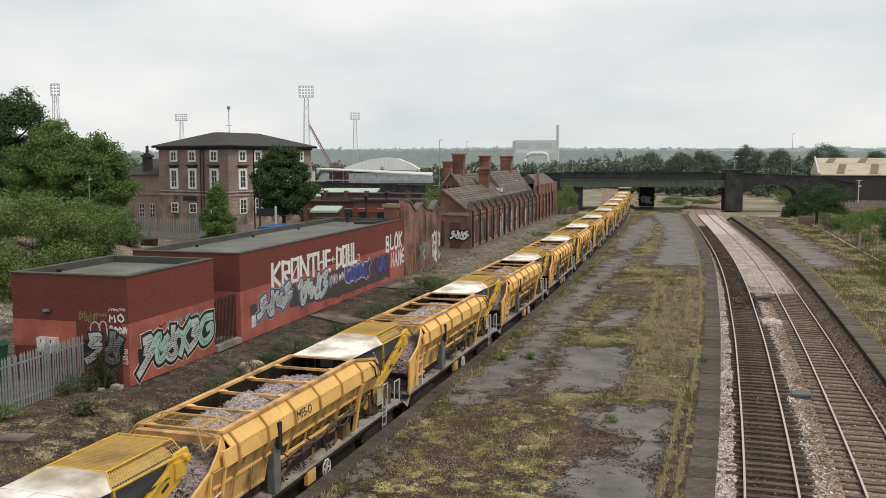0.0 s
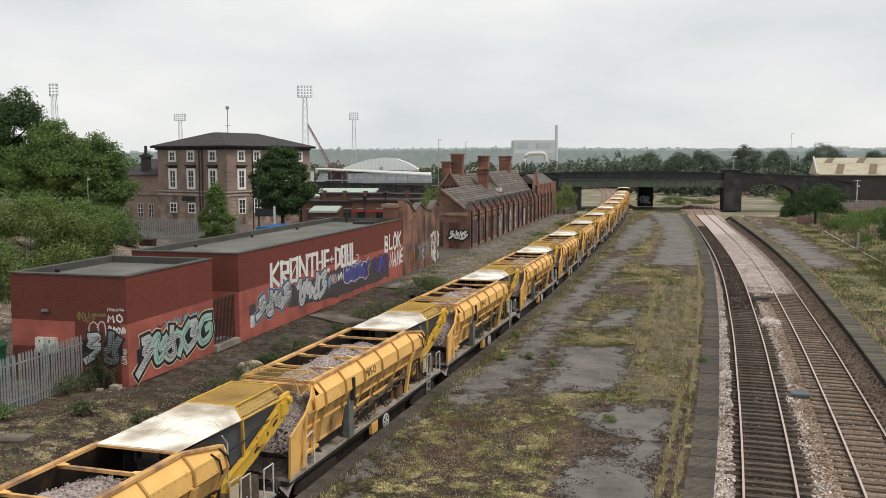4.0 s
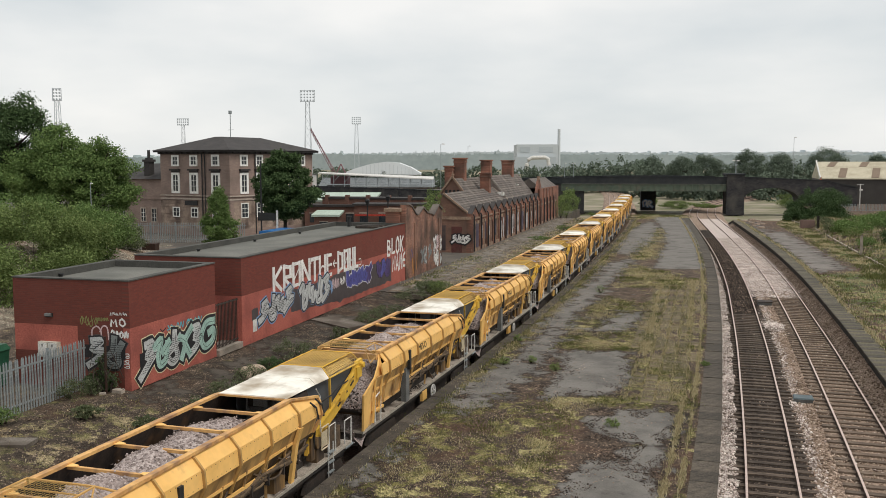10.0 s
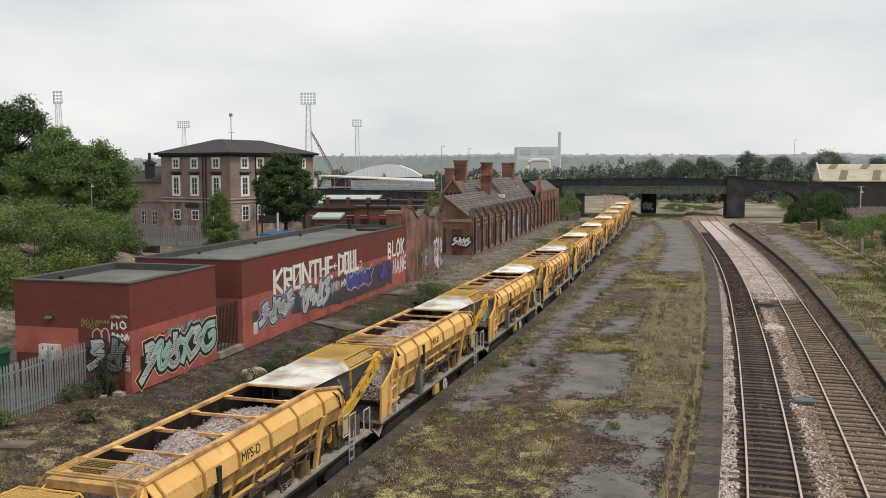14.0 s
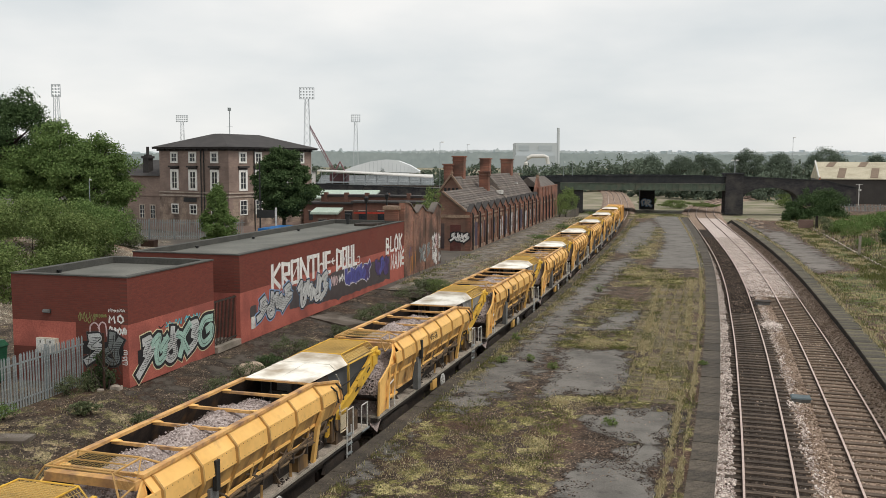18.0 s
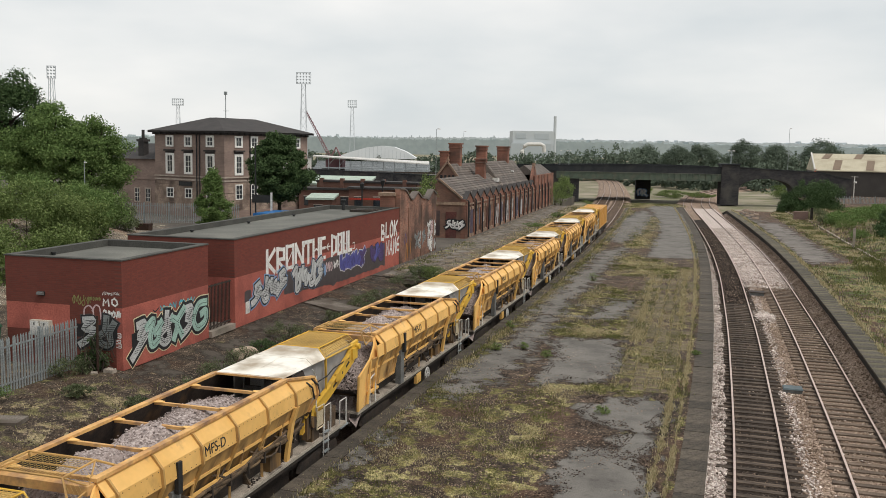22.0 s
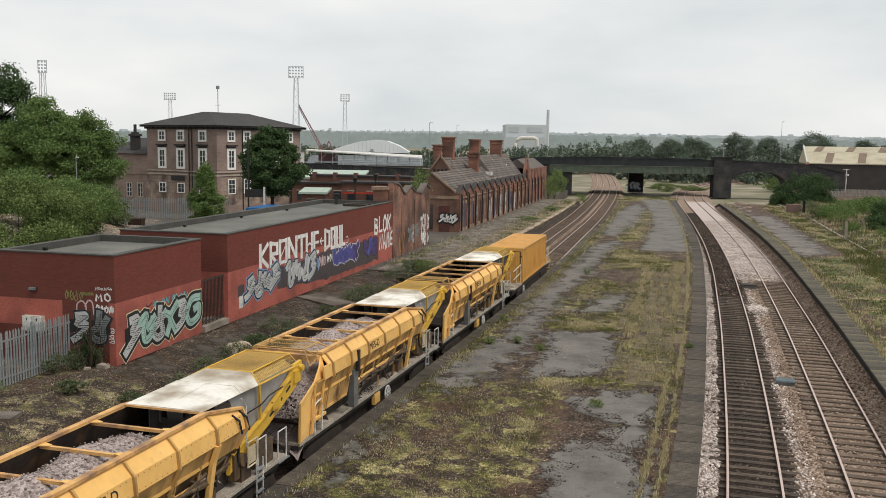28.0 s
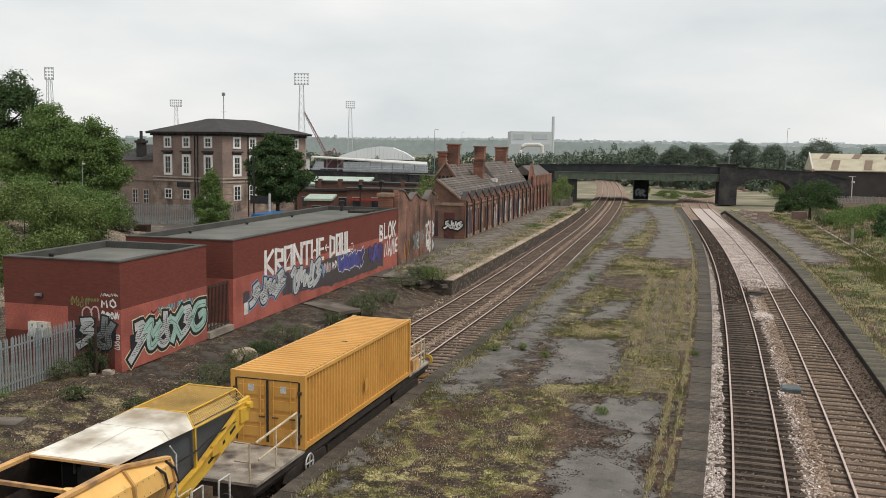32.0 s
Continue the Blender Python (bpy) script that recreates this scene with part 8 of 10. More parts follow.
bubble("large silver, teal and black graffiti piece with a cream outline", WX, 30.95, 1.42, 5.45, 1.08, "123416", ("silver", "teal", "silver", "teal", "silver", "teal"), (("cream", 0.36), ("black", 0.27)), 0.34, 0.03, 0.12, (0, 2, 4), "black", 14, 1.1)
tag("thin blue sprayed scrawl above the large piece", WX, 32.7, 2.72, 2.9, 0.3, "9787", "cyan", 0.06, 0.02, 0.0, 5)
tag("thin black sprayed scrawl above the large piece", WX, 32.2, 2.86, 0.6, 0.1, "v", "black", 0.05, 0.0, 0.0, 6)
bubble("grey and black bubble graffiti on shaded dark brick", WY, -22.5, 1.92, 1.5, 0.95, "13", ("silver", "slate"), (("grey", 0.2), ("black", 0.13)), 0.27, 0.0, 0.1, (0, 1), "black", 3, 1.0)
graffito("pale sprayed halo lines over the grey piece", WY, [("scrawl", "pinkish", [([(-22.32, 2.95), (-22.3, 3.25), (-22.1, 3.4), (-21.92, 3.25), (-21.9, 3.02)], 0.06), ([(-21.95, 3.2), (-21.8, 3.42), (-21.62, 3.35), (-21.56, 2.9)], 0.06), ([(-22.6, 2.5), (-22.5, 2.2), (-22.35, 2.0)], 0.05)])])
tag("bold white sprayed tag on dark brick", WY, -21.5, 3.46, 0.74, 0.26, "mo", "white", 0.075, 0.0, 0.0, 7, False)
tag("small white sprayed tag on dark brick", WY, -21.48, 3.84, 0.76, 0.15, "7979", "white", 0.03, 0.0, 0.0, 8, False)
tag("looping white sprayed tag on dark brick", WY, -21.47, 3.02, 0.8, 0.3, "8787", "white", 0.04, -0.1, 0.0, 9)
tag("olive sprayed tag scrawl on dark brick", WY, -22.85, 3.42, 0.85, 0.36, "8238", "olive", 0.035, 0.0, 0.1, 10)
tag("thin olive sprayed tag on dark brick", WY, -22.05, 3.6, 0.5, 0.16, "7878", "olive", 0.025, 0.0, 0.1, 11)
graffito("column of small white sprayed marks on dark brick", WY, [("scrawl", "white", [([(-20.9, z + 0.03), (-20.72, z + 0.0), (-20.7, z + 0.08), (-20.82, z + 0.08), (-20.7, z + 0.09), (-20.72, z + 0.17), (-20.9, z + 0.16)], 0.036) for z in (1.8, 2.2)] + [([(-20.88, 2.08), (-20.74, 2.0), (-20.72, 2.12), (-20.88, 2.08)], 0.036)])])

# the long wall
WL = wall_x(-20.5)
sprayed_patch("dark grey sprayed undercoat on the long wall", WL, 44.7, 62.0, lambda u: 1.72 - 0.45 * min(1, (u - 44.7) / 7), lambda u: 2.95 + 0.1 * math.sin(u * 0.5), "grey", 3)
BARS = []
y = 42.5
for kind, wd in (("k", 1.25), ("r", 1.17), ("o", 1.2), ("n", 1.35), ("t", 1.15), ("h", 1.15), ("e", 1.0), ("-", 0.75), ("d", 1.05), ("o", 0.95), ("u", 0.9), ("l", 0.8)):
    a, b, lo, hi = y + 0.14, y + wd - 0.22, 3.1, 4.27
    m = (lo + hi) / 2
    V = lambda x, p=lo, q=hi: ([(x, p), (x, q)], 0.3)
    BARS += {"k": [V(a, lo - 0.1, hi), ([(b, hi), (a, m)], 0.24), ([(a, m), (b, lo)], 0.24)], "r": [V(a), ([(a, hi), (b, hi - 0.1)], 0.2), V(b, m, hi - 0.1), ([(a, m), (b, m)], 0.2), ([(a, m), (b, lo)], 0.22)],
             "o": [V(a), V(b), ([(a, hi), (b, hi)], 0.18), ([(a, lo), (b, lo)], 0.18), ([(a, lo + 0.2), (b, hi - 0.2)], 0.08)], "n": [V(a), V(b, lo - 0.08, hi), ([(a, hi), (b, lo)], 0.26), ([(b + 0.25, hi + 0.05), (b + 0.2, hi - 0.2)], 0.1)], "t": [V((a + b) / 2), ([(a - 0.1, hi), (b + 0.1, hi)], 0.22)],
             "h": [V(a), V(b), ([(a, m - 0.15), ((a + b) / 2, m + 0.05), (b, m - 0.1)], 0.12)], "e": [V(a), ([(a, hi), (b, hi)], 0.2), ([(a, m), (b, m)], 0.16), ([(a, lo), (b, lo)], 0.2)], "-": [([(a - 0.1, m), (b + 0.05, m)], 0.09), ([(a - 0.1, m), (a + 0.15, m + 0.18)], 0.09), ([(a - 0.1, m), (a + 0.15, m - 0.18)], 0.09)],
             "d": [V(a), ([(a, hi), (b, hi - 0.15)], 0.2), V(b, lo + 0.2, hi - 0.15), ([(a, lo), (b, lo + 0.2)], 0.2)], "u": [V(a), V(b), ([(a, lo), (b, lo)], 0.2), ([(a, lo + 0.5), (b, lo + 0.5)], 0.08)], "l": [V(a), ([(a, lo), (b + 0.1, lo)], 0.22)]}[kind]
    y += wd
graffito("tall white block graffiti along a red wall", WL, [("stroke", "white", BARS + [([(55.3, 3.15), (55.65, 3.15), (55.65, 3.5), (55.3, 3.5)], 0.06)])])
tag("white block graffiti on red brick", WL, 61.0, 3.2, 4.0, 1.02, "blok", "white", 0.24, 0.0, 0.05, 21, False)
tag("white block graffiti on pink brick", WL, 62.2, 1.85, 3.3, 1.1, "name", "white", 0.2, 0.0, 0.05, 22, False)
bubble("silver bubble graffiti with black outlines on the long wall", WL, 41.0, 1.85, 3.9, 0.9, "1351", ("silver",), (("sky", 0.3), ("black", 0.16)), 0.34, 0.03, 0.15, (0, 1, 2, 3), "", 7, 1.0)
bubble("tall silver graffiti with thick black outlines", WL, 45.9, 1.75, 4.3, 1.15, "2531", ("silver", "silver", "silver", "silver"), (("sky", 0.22), ("black", 0.17)), 0.36, 0.0, 0.12, (), "", 8, 0.9)
bubble("dark blue bubble graffiti edged in white", WL, 53.1, 1.95, 4.5, 0.8, "55754", ("blue", "blue", "blue", "blue", "purple"), (("white", 0.24), ("blue", 0.14)), 0.36, 0.02, 0.1, (), "", 9, 1.05)
bubble("purple bubble graffiti on dark grey undercoat", WL, 58.8, 1.95, 2.8, 0.85, "513", ("purple", "blue", "purple"), (("black", 0.2), ("purple", 0.12)), 0.38, 0.0, 0.1, (), "", 10, 1.0)
tag("small pale sprayed marks on the long wall", WL, 50.6, 2.1, 1.2, 0.7, "878", "pinkish", 0.06, 0.0, 0.0, 12)
tag("small white sprayed star marks on the long wall", WL, 51.9, 2.2, 0.9, 0.5, "98", "white", 0.07, 0.0, 0.0, 13)
tag("blue sprayed scribble on dark undercoat", WL, 49.9, 1.9, 0.8, 0.9, "19", "sky", 0.09, 0.0, 0.0, 15)
sprayed_patch("smudged black sprayed shadow on pink brick", WL, 40.1, 40.8, lambda u: 2.0, lambda u: 2.5, "grey", 9)
RW = wall_x(-20.45)
bubble("white bubble graffiti on the ruined wall", RW, 73.2, 2.5, 2.5, 0.9, "413", ("white", "pinkish", "white"), (("silver", 0.12), ("grey", 0.08)), 0.3, 0.0, 0.0, (0, 2), "", 23)
bubble("pale tall graffiti on the ruined wall", RW, 73.3, 1.2, 2.3, 1.0, "525", ("white", "white", "silver"), (("silver", 0.12), ("grey", 0.08)), 0.28, 0.0, 0.0, (), "", 27)
bubble("pale grey scrawled graffiti on the ruined wall", RW, 69.6, 1.75, 2.9, 0.9, "431", ("slate", "silver", "slate"), (("silver", 0.14), ("black", 0.1)), 0.24, 0.05, 0.0, (1,), "", 24)
graffito("orange and mauve sprayed streaks on the ruined wall", RW, [("scrawl", "orange", [([(67.0 + 0.4 * i, 1.1 + 0.1 * i), (67.2 + 0.4 * i, 2.6)], 0.12) for i in range(4)]), ("scrawl", "purple", [([(66.6, 2.3), (66.9, 3.1), (67.2, 2.4)], 0.1)])])
bubble("white bubble graffiti on brown station brick", wall_y(86.85), -22.3, 1.95, 1.8, 0.62, "1331", ("white",), (("black", 0.3), ("black", 0.16)), 0.17, 0.0, 0.0, (), "", 25)


# ---- openings and trim of the hotel ----
SASH_WHITE = plain("sash_white", (0.86, 0.84, 0.79), 0.5, 0.0, 0.08)
HOTEL_STONE = material("hotel_stone", (0.40, 0.31, 0.245), (0.29, 0.215, 0.17), 0.8, 10, 0.9, 0.3, dirt=(0.11, 0.08, 0.066), dirt_scale=0.6, dirt_at=0.54)
def window(parent, put, u, z0, w, h, style, mats=None):
    """A sash window in its surround; put maps (along, up, out) into the parent's space."""
    def slab_at(g, u0, u1, a, b, d0, d1):
        return g.loft([[put(u0, a, d), put(u1, a, d), put(u1, b, d), put(u0, b, d)] for d in (d0, d1)])
    win = part("window", slab_at(Geo(), u - w / 2, u + w / 2, z0, z0 + h, -0.02, 0.02 if style != "plain" else 0.055), GLASS, parent)
    s = {"white": 0.24, "hood": 0.30, "stone": 0.16, "plain": 0.13}[style]
    fr = STONE_TRIM if style == "stone" else SASH_WHITE
    for a in ((u - w / 2 - s, u - w / 2, z0, z0 + h), (u + w / 2, u + w / 2 + s, z0, z0 + h), (u - w / 2 - s, u + w / 2 + s, z0 + h, z0 + h + s), (u - w / 2 - s, u + w / 2 + s, z0 - s * 0.9, z0)):
        part("frame", slab_at(Geo(), *a, 0.0, 0.09), fr, win)
    part("glazing_bar", slab_at(Geo(), u - 0.024, u + 0.024, z0, z0 + h, 0.02, 0.075), SASH_WHITE, win)
    for k in ((0.5,) if h < 1.4 else (0.33, 0.66)):
        part("glazing_bar", slab_at(Geo(), u - w / 2, u + w / 2, z0 + h * k - 0.022, z0 + h * k + 0.022, 0.02, 0.078), SASH_WHITE, win)
    if style == "hood":
        part("hood", slab_at(Geo(), u - w / 2 - 0.42, u + w / 2 + 0.42, z0 + h + 0.55, z0 + h + 0.75, 0.0, 0.32), HOTEL_SLATE, win)
        part("frieze", slab_at(Geo(), u - w / 2 - 0.3, u + w / 2 + 0.3, z0 + h + 0.33, z0 + h + 0.545, 0.0, 0.12), HOTEL_SLATE, win)
    return win


HX = lambda u, v, d: (d, u, v)
HY = lambda u, v, d: (u, -d, v)
for put, us in ((HX, (2.4, 5.1, 7.8, 10.5, 13.2)), (HY, (-2.3, -6.0, -9.2))):
    for u in us:
        window(hotel, put, u, 8.75, 0.85, 0.95, "white")
        window(hotel, put, u, 5.45, 0.85, 2.0, "hood")
        window(hotel, put, u, 2.35, 1.0, 1.6 if put is HX else 1.0, "plain")
for a in ((0.0, 0.12, 0.0, HL, 4.42, 4.62), (0.0, 0.16, 0, HL, 4.85, 5.0)):
    part("string_course", Geo().box(*a), STONE_TRIM, hotel, "pale stone band")
part("string_course", Geo().box(-HW, 0.12, -0.12, 0.0, 4.42, 4.62), STONE_TRIM, hotel, "pale stone band")
part("string_course", Geo().box(-HW, 0.16, -0.16, 0.0, 4.85, 5.0), STONE_TRIM, hotel, "pale stone band")
for i in range(8):
    part("rusticated_course", Geo().box(-HW - 0.05, 0.05, -0.05, 0.0, 0.9 + 0.43 * i, 1.29 + 0.43 * i), HOTEL_STONE, hotel, "weathered pale stone course")
    part("rusticated_course", Geo().box(0.0, 0.05, 0.0, HL, 0.9 + 0.43 * i, 1.29 + 0.43 * i), HOTEL_STONE, hotel, "weathered pale stone course")
part("plinth", Geo().box(-HW - 0.06, 0.06, -0.06, HL, 0, 0.9), HOTEL_Y, hotel)
for i in range(18):
    z, e = 0.95 + 0.53 * i, 0.75 if i % 2 else 0.5
    part("quoin", Geo().box(-e, 0.07, -0.07, 0.005, z, z + 0.48), HOTEL_X, hotel)
    part("quoin", Geo().box(0.0, 0.072, 0.006, 1.25 - e, z, z + 0.48), HOTEL_X, hotel)
for u in (-4.0, -4.5):
    part("downpipe", Geo().tube([(u, -0.12, 0.2), (u, -0.12, HE - 0.3)], 0.07, 6), BLACK_PAINT, hotel)
part("downpipe", Geo().tube([(0.12, 4.3, 0.2), (0.12, 4.3, HE - 0.3)], 0.07, 6), BLACK_PAINT, hotel)
part("aerial", Geo().tube([(-4.6, 5.0, HE + 1.7), (-4.6, 5.0, HE + 4.8)], 0.05, 6).bar((-5.1, 5.0, HE + 2.6), (-4.1, 5.0, HE + 2.6), 0.04, 0.04).box(-4.75, -4.45, 4.85, 5.15, HE + 4.6, HE + 5.0), GALV, hotel)
part("doorway", Geo().box(-2.55, -1.45, -0.03, 0.05, 0, 2.4), BLACK_PAINT, hotel)
part("fascia_sign", Geo().box(-7.6, -5.4, -0.14, -0.08, 3.75, 4.3), BLACK_PAINT, hotel, "dark blank fascia board")
wing = thing("hotel_wing", "two-storey brown brick wing beside the old hotel", "building", pose(HC[0] - 11.4, HC[1] + 3.6, PZ, 0, 0, -16.3))
part("wall", Geo().box(-9.5, 0, 0, 10, 0, 6.9), HOTEL_Y, wing)
part("roof", Geo().add([(-9.9, -0.4, 6.9), (0, -0.4, 6.9), (0, 10.4, 6.9), (-9.9, 10.4, 6.9), (-7, 5, 8.9), (-0.2, 5, 8.9)], [(0, 1, 5, 4), (1, 2, 5), (2, 3, 4, 5), (3, 0, 4), (3, 2, 1, 0)]), HOTEL_SLATE, wing)
part("chimney", Geo().box(-4.0, -3.0, 0.6, 1.4, 6.7, 9.1).box(-4.15, -2.85, 0.45, 1.55, 9.1, 9.4).box(-3.9, -3.1, 0.7, 1.3, 9.4, 9.6).tube([(-3.5, 1.0, 9.55), (-3.5, 1.0, 10.6)], 0.2, 8), HOTEL_SLATE, wing, "sooty brick chimney with a pot")
part("string_course", Geo().box(-9.5, 0.0, -0.12, 0.0, 4.3, 4.55), HOTEL_X, wing)
for u in (-1.6, -3.6, -7.5):
    window(wing, HY, u, 1.5, 0.8, 1.6, "stone")

# ---- openings and trim of the station ----
rs = random.Random(5)
BOARDS = [material("board_%d" % i, c, tuple(q * 0.75 for q in c), 1.4, 18, 0.85, 0.2, dirt=(0.10, 0.07, 0.06), dirt_scale=1.2, dirt_at=0.62)
          for i, c in enumerate(((0.06, 0.045, 0.048), (0.46, 0.44, 0.44), (0.12, 0.045, 0.038), (0.08, 0.065, 0.10), (0.27, 0.17, 0.13)))]
y = 4.2
i = 0
while y < 63:
    dark = rs.choice((0, 2, 3, 4)) if not (20 < y < 34) else rs.choice((1, 1, 0, 3))
    op = part("opening", Geo().box(-0.02, 0.03, y - 0.5, y + 0.5, 0.15 if i % 3 else 0.9, 2.75), BOARDS[dark], station, "boarded-up tall opening")
    part("lintel", Geo().box(-0.02, 0.09, y - 0.68, y + 0.68, 2.75, 3.05), ST_STONE, op)
    part("jamb", Geo().box(-0.02, 0.06, y - 0.64, y - 0.5, 0.1, 2.75), ST_STONE, op)
    part("jamb", Geo().box(-0.02, 0.06, y + 0.5, y + 0.64, 0.1, 2.75), ST_STONE, op)
    if i % 2 == 0:
        part("board_patch", Geo().box(0.03, 0.045, y - 0.4, y + 0.35, 0.9 + 0.3 * rs.random(), 1.9 + 0.6 * rs.random()), BOARDS[rs.choice((1, 3, 4, 1))], op)
    y += 1.75
    i += 1
for i in range(18):
    yy = 3.15 + 3.3 * i
    part("pilaster", Geo().box(0.0, 0.14, yy - 0.18, yy + 0.18, 0, 3.7 if yy < 46 else 5.1), ST_BRICK_X, station)
    part("drainpipe", Geo().tube([(0.2, yy + 0.35, 0.1), (0.2, yy + 0.35, 3.6), (0.08, yy + 0.35, 3.8)], 0.085, 6), BLACK_PAINT, station, "black cast-iron drainpipe")
for i, y in enumerate((17.6, 19.4, 21.1, 24.6, 26.4, 31.6, 35.1, 40.4, 5.4)):
    part("boarding", Geo().box(0.0, 0.07, y - 0.55, y + 0.6, 0.2, 2.3 + 0.3 * (i % 3)), BOARDS[(1, 1, 3, 1, 1, 3, 1, 4, 3)[i]], station, "pale sprayed boarding over an opening")
n_saw = 13
for i in range(n_saw):
    a, b = 2.9 + 43.1 * i / n_saw, 2.9 + 43.1 * (i + 1) / n_saw
    m = (a + b) / 2
    for p, q in (((a, 3.78), (m, 4.58)), ((m, 4.58), (b, 3.78))):
        part("coping", Geo().bar((-0.17, p[0], p[1]), (-0.17, q[0], q[1]), 0.5, 0.13), HOTEL_SLATE, station, "weathered dark coping of the sawtooth parapet")
part("string_course", Geo().box(0.0, 0.1, 2.9, 46, 3.28, 3.42), ST_STONE, station)
part("plinth", Geo().box(0.0, 0.12, 2.9, 66, 0, 0.35), ST_STONE, station, "worn pale stone plinth")
part("string_course", Geo().box(-4.6, 0.0, 2.82, 2.9, 3.3, 3.6), ST_STONE, station)
part("boarded_door", Geo().box(-2.0, -0.9, 2.86, 2.92, 0, 2.6), BOARDS[2], station, "dark brown boarded doorway")
part("boarded_door", Geo().box(-4.4, -2.6, 2.87, 2.92, 0.2, 2.7), BOARDS[0], station, "dark boarded doorway")
part("quoin_strip", Geo().box(-0.45, 0.05, 2.85, 2.9, 0, 3.9), ST_BRICK_X, station)
for k in range(4):
    part("vent_slot", Geo().box(-5.3 + 0.45 * k, -5.05 + 0.45 * k, 12.92, 13.0, 5.4, 5.95), BLACK_PAINT, station)
part("finial", Geo().tube([(-4.5, 13.2, 7.3), (-4.5, 13.2, 8.0)], 0.12, 6, 0.03).disc((-4.5, 13.2, 7.6), 0.2, 0.12, "z", 8), ST_STONE, station)
part("finial", Geo().box(-0.5, -0.1, 46.7, 47.3, 6.5, 6.8).disc((-0.3, 47.0, 6.9), 0.25, 0.25, "z", 8), ST_STONE, station)
part("barge_board", Geo().bar((-2.6, 12.9, 4.9), (-4.5, 12.9, 7.4), 0.2, 0.2), ST_STONE, station)
part("barge_board", Geo().bar((-6.4, 12.9, 4.9), (-4.5, 12.9, 7.4), 0.2, 0.2), ST_STONE, station)
part("barge_board", Geo().bar((-0.3, 2.7, 4.0), (-2.75, 2.7, 5.9), 0.2, 0.16), ST_STONE, station, "pale stone verge")
part("barge_board", Geo().bar((-0.4, 26.1, 4.1), (-2.8, 26.1, 5.95), 0.25, 0.16), STONE_TRIM, station, "pale stone verge")
part("skylight", Geo().bar((-2.0, 38.2, 5.95), (-2.0, 38.9, 5.95), 0.5, 0.16), WHITE_PAINT, station)
part("rubble", Geo().box(-1.9, -1.2, 24.9, 26, 4.9, 5.35), WHITE_PAINT, station, "torn white sheet on the roof")
# slate courses of the roofs
for (xa, za), (xb, zb), y0, y1, k in (((-0.4, 4.06), (-2.75, 5.89), 2.65, 26, 9), ((-2.7, 4.93), (-4.5, 7.17), 13.6, 30, 9), ((-0.42, 3.95), (-3.2, 7.34), 26.2, 46, 13)):
    for i in range(k):
        s0, s1 = i / k, (i + 1) / k
        x0, z0, x1, z1 = xa + (xb - xa) * s0, za + (zb - za) * s0, xa + (xb - xa) * s1, za + (zb - za) * s1
        part("slate_course", Geo().loft([[(x0, y0, z0), (x0, y1, z0), (x1, y1, z1), (x1, y0, z1)], [(x0 + 0.02, y0, z0 + 0.045), (x0 + 0.02, y1, z0 + 0.045), (x1, y1, z1 + 0.006), (x1, y0, z1 + 0.006)]]), SLATE, station)
# copings on top of the ruined wall
for (ya, za), (yb, zb) in zip(RUIN_TOP, RUIN_TOP[1:]):
    part("cap_stone", Geo().bar((-0.2, ya, za + 0.05), (-0.2, yb, zb + 0.05), 0.55, 0.12), ST_STONE if ya in (6.0, 10.0) else SLATE, ruin)
pr = part("pier", Geo().box(-1.5, -0.41, -1.3, -0.2, 0, 5.2), ST_BRICK_X, ruin, "broken brick pier")
part("pier_cap", Geo().box(-1.6, -0.3, -1.4, -0.1, 5.2, 5.45), ST_STONE, pr)
for i in range(3):
    part("blind_arch", Geo().box(0.0, 0.05, 1.2 + 3.6 * i, 1.5 + 3.6 * i, 0, 4.2), ST_BRICK_Y, ruin, "worn brick buttress strip")
for i in range(14):
    x, y, q = -17.6 + 2.6 * rs.random(), 57.2 + 3.0 * rs.random(), 0.18 + 0.3 * rs.random()
    single("fallen_stone", Geo().loft([[(-q, -q * 0.7, 0), (q, -q * 0.8, 0), (q * 0.9, q * 0.7, 0), (-q * 0.9, q * 0.8, 0)], [(-q * 0.8, -q * 0.6, q * 0.6), (q * 0.85, -q * 0.6, q * 0.5), (q * 0.7, q * 0.6, q * 0.62), (-q * 0.8, q * 0.6, q * 0.55)]]), WALL_RUBBLE,
           "broken stone fallen from the ruined platform edge", "rubble", pose(x, y, 0.45 if x > -16.5 else 0.75, 0, 0, rs.random() * 180), "fallen platform stones")
bush_mass("wall_creeper", [(-22.6, 77.5, 2.2, 1.2, 1.4, 1.5), (-22.4, 77.8, 4.9, 1.4, 1.9, 1.4), (-22.9, 81, 5.6, 1.3, 1.4, 1.3), (-22.7, 82, 6.7, 0.9, 1.0, 0.9)], LEAF_BUSH, 2400, 0.1, 301, "green creeper growing over the ruined wall")

# ---- street furniture, low buildings and vehicles behind ----
BLUE_ROOF = plain("blue_sheet", (0.03, 0.16, 0.42), 0.4)
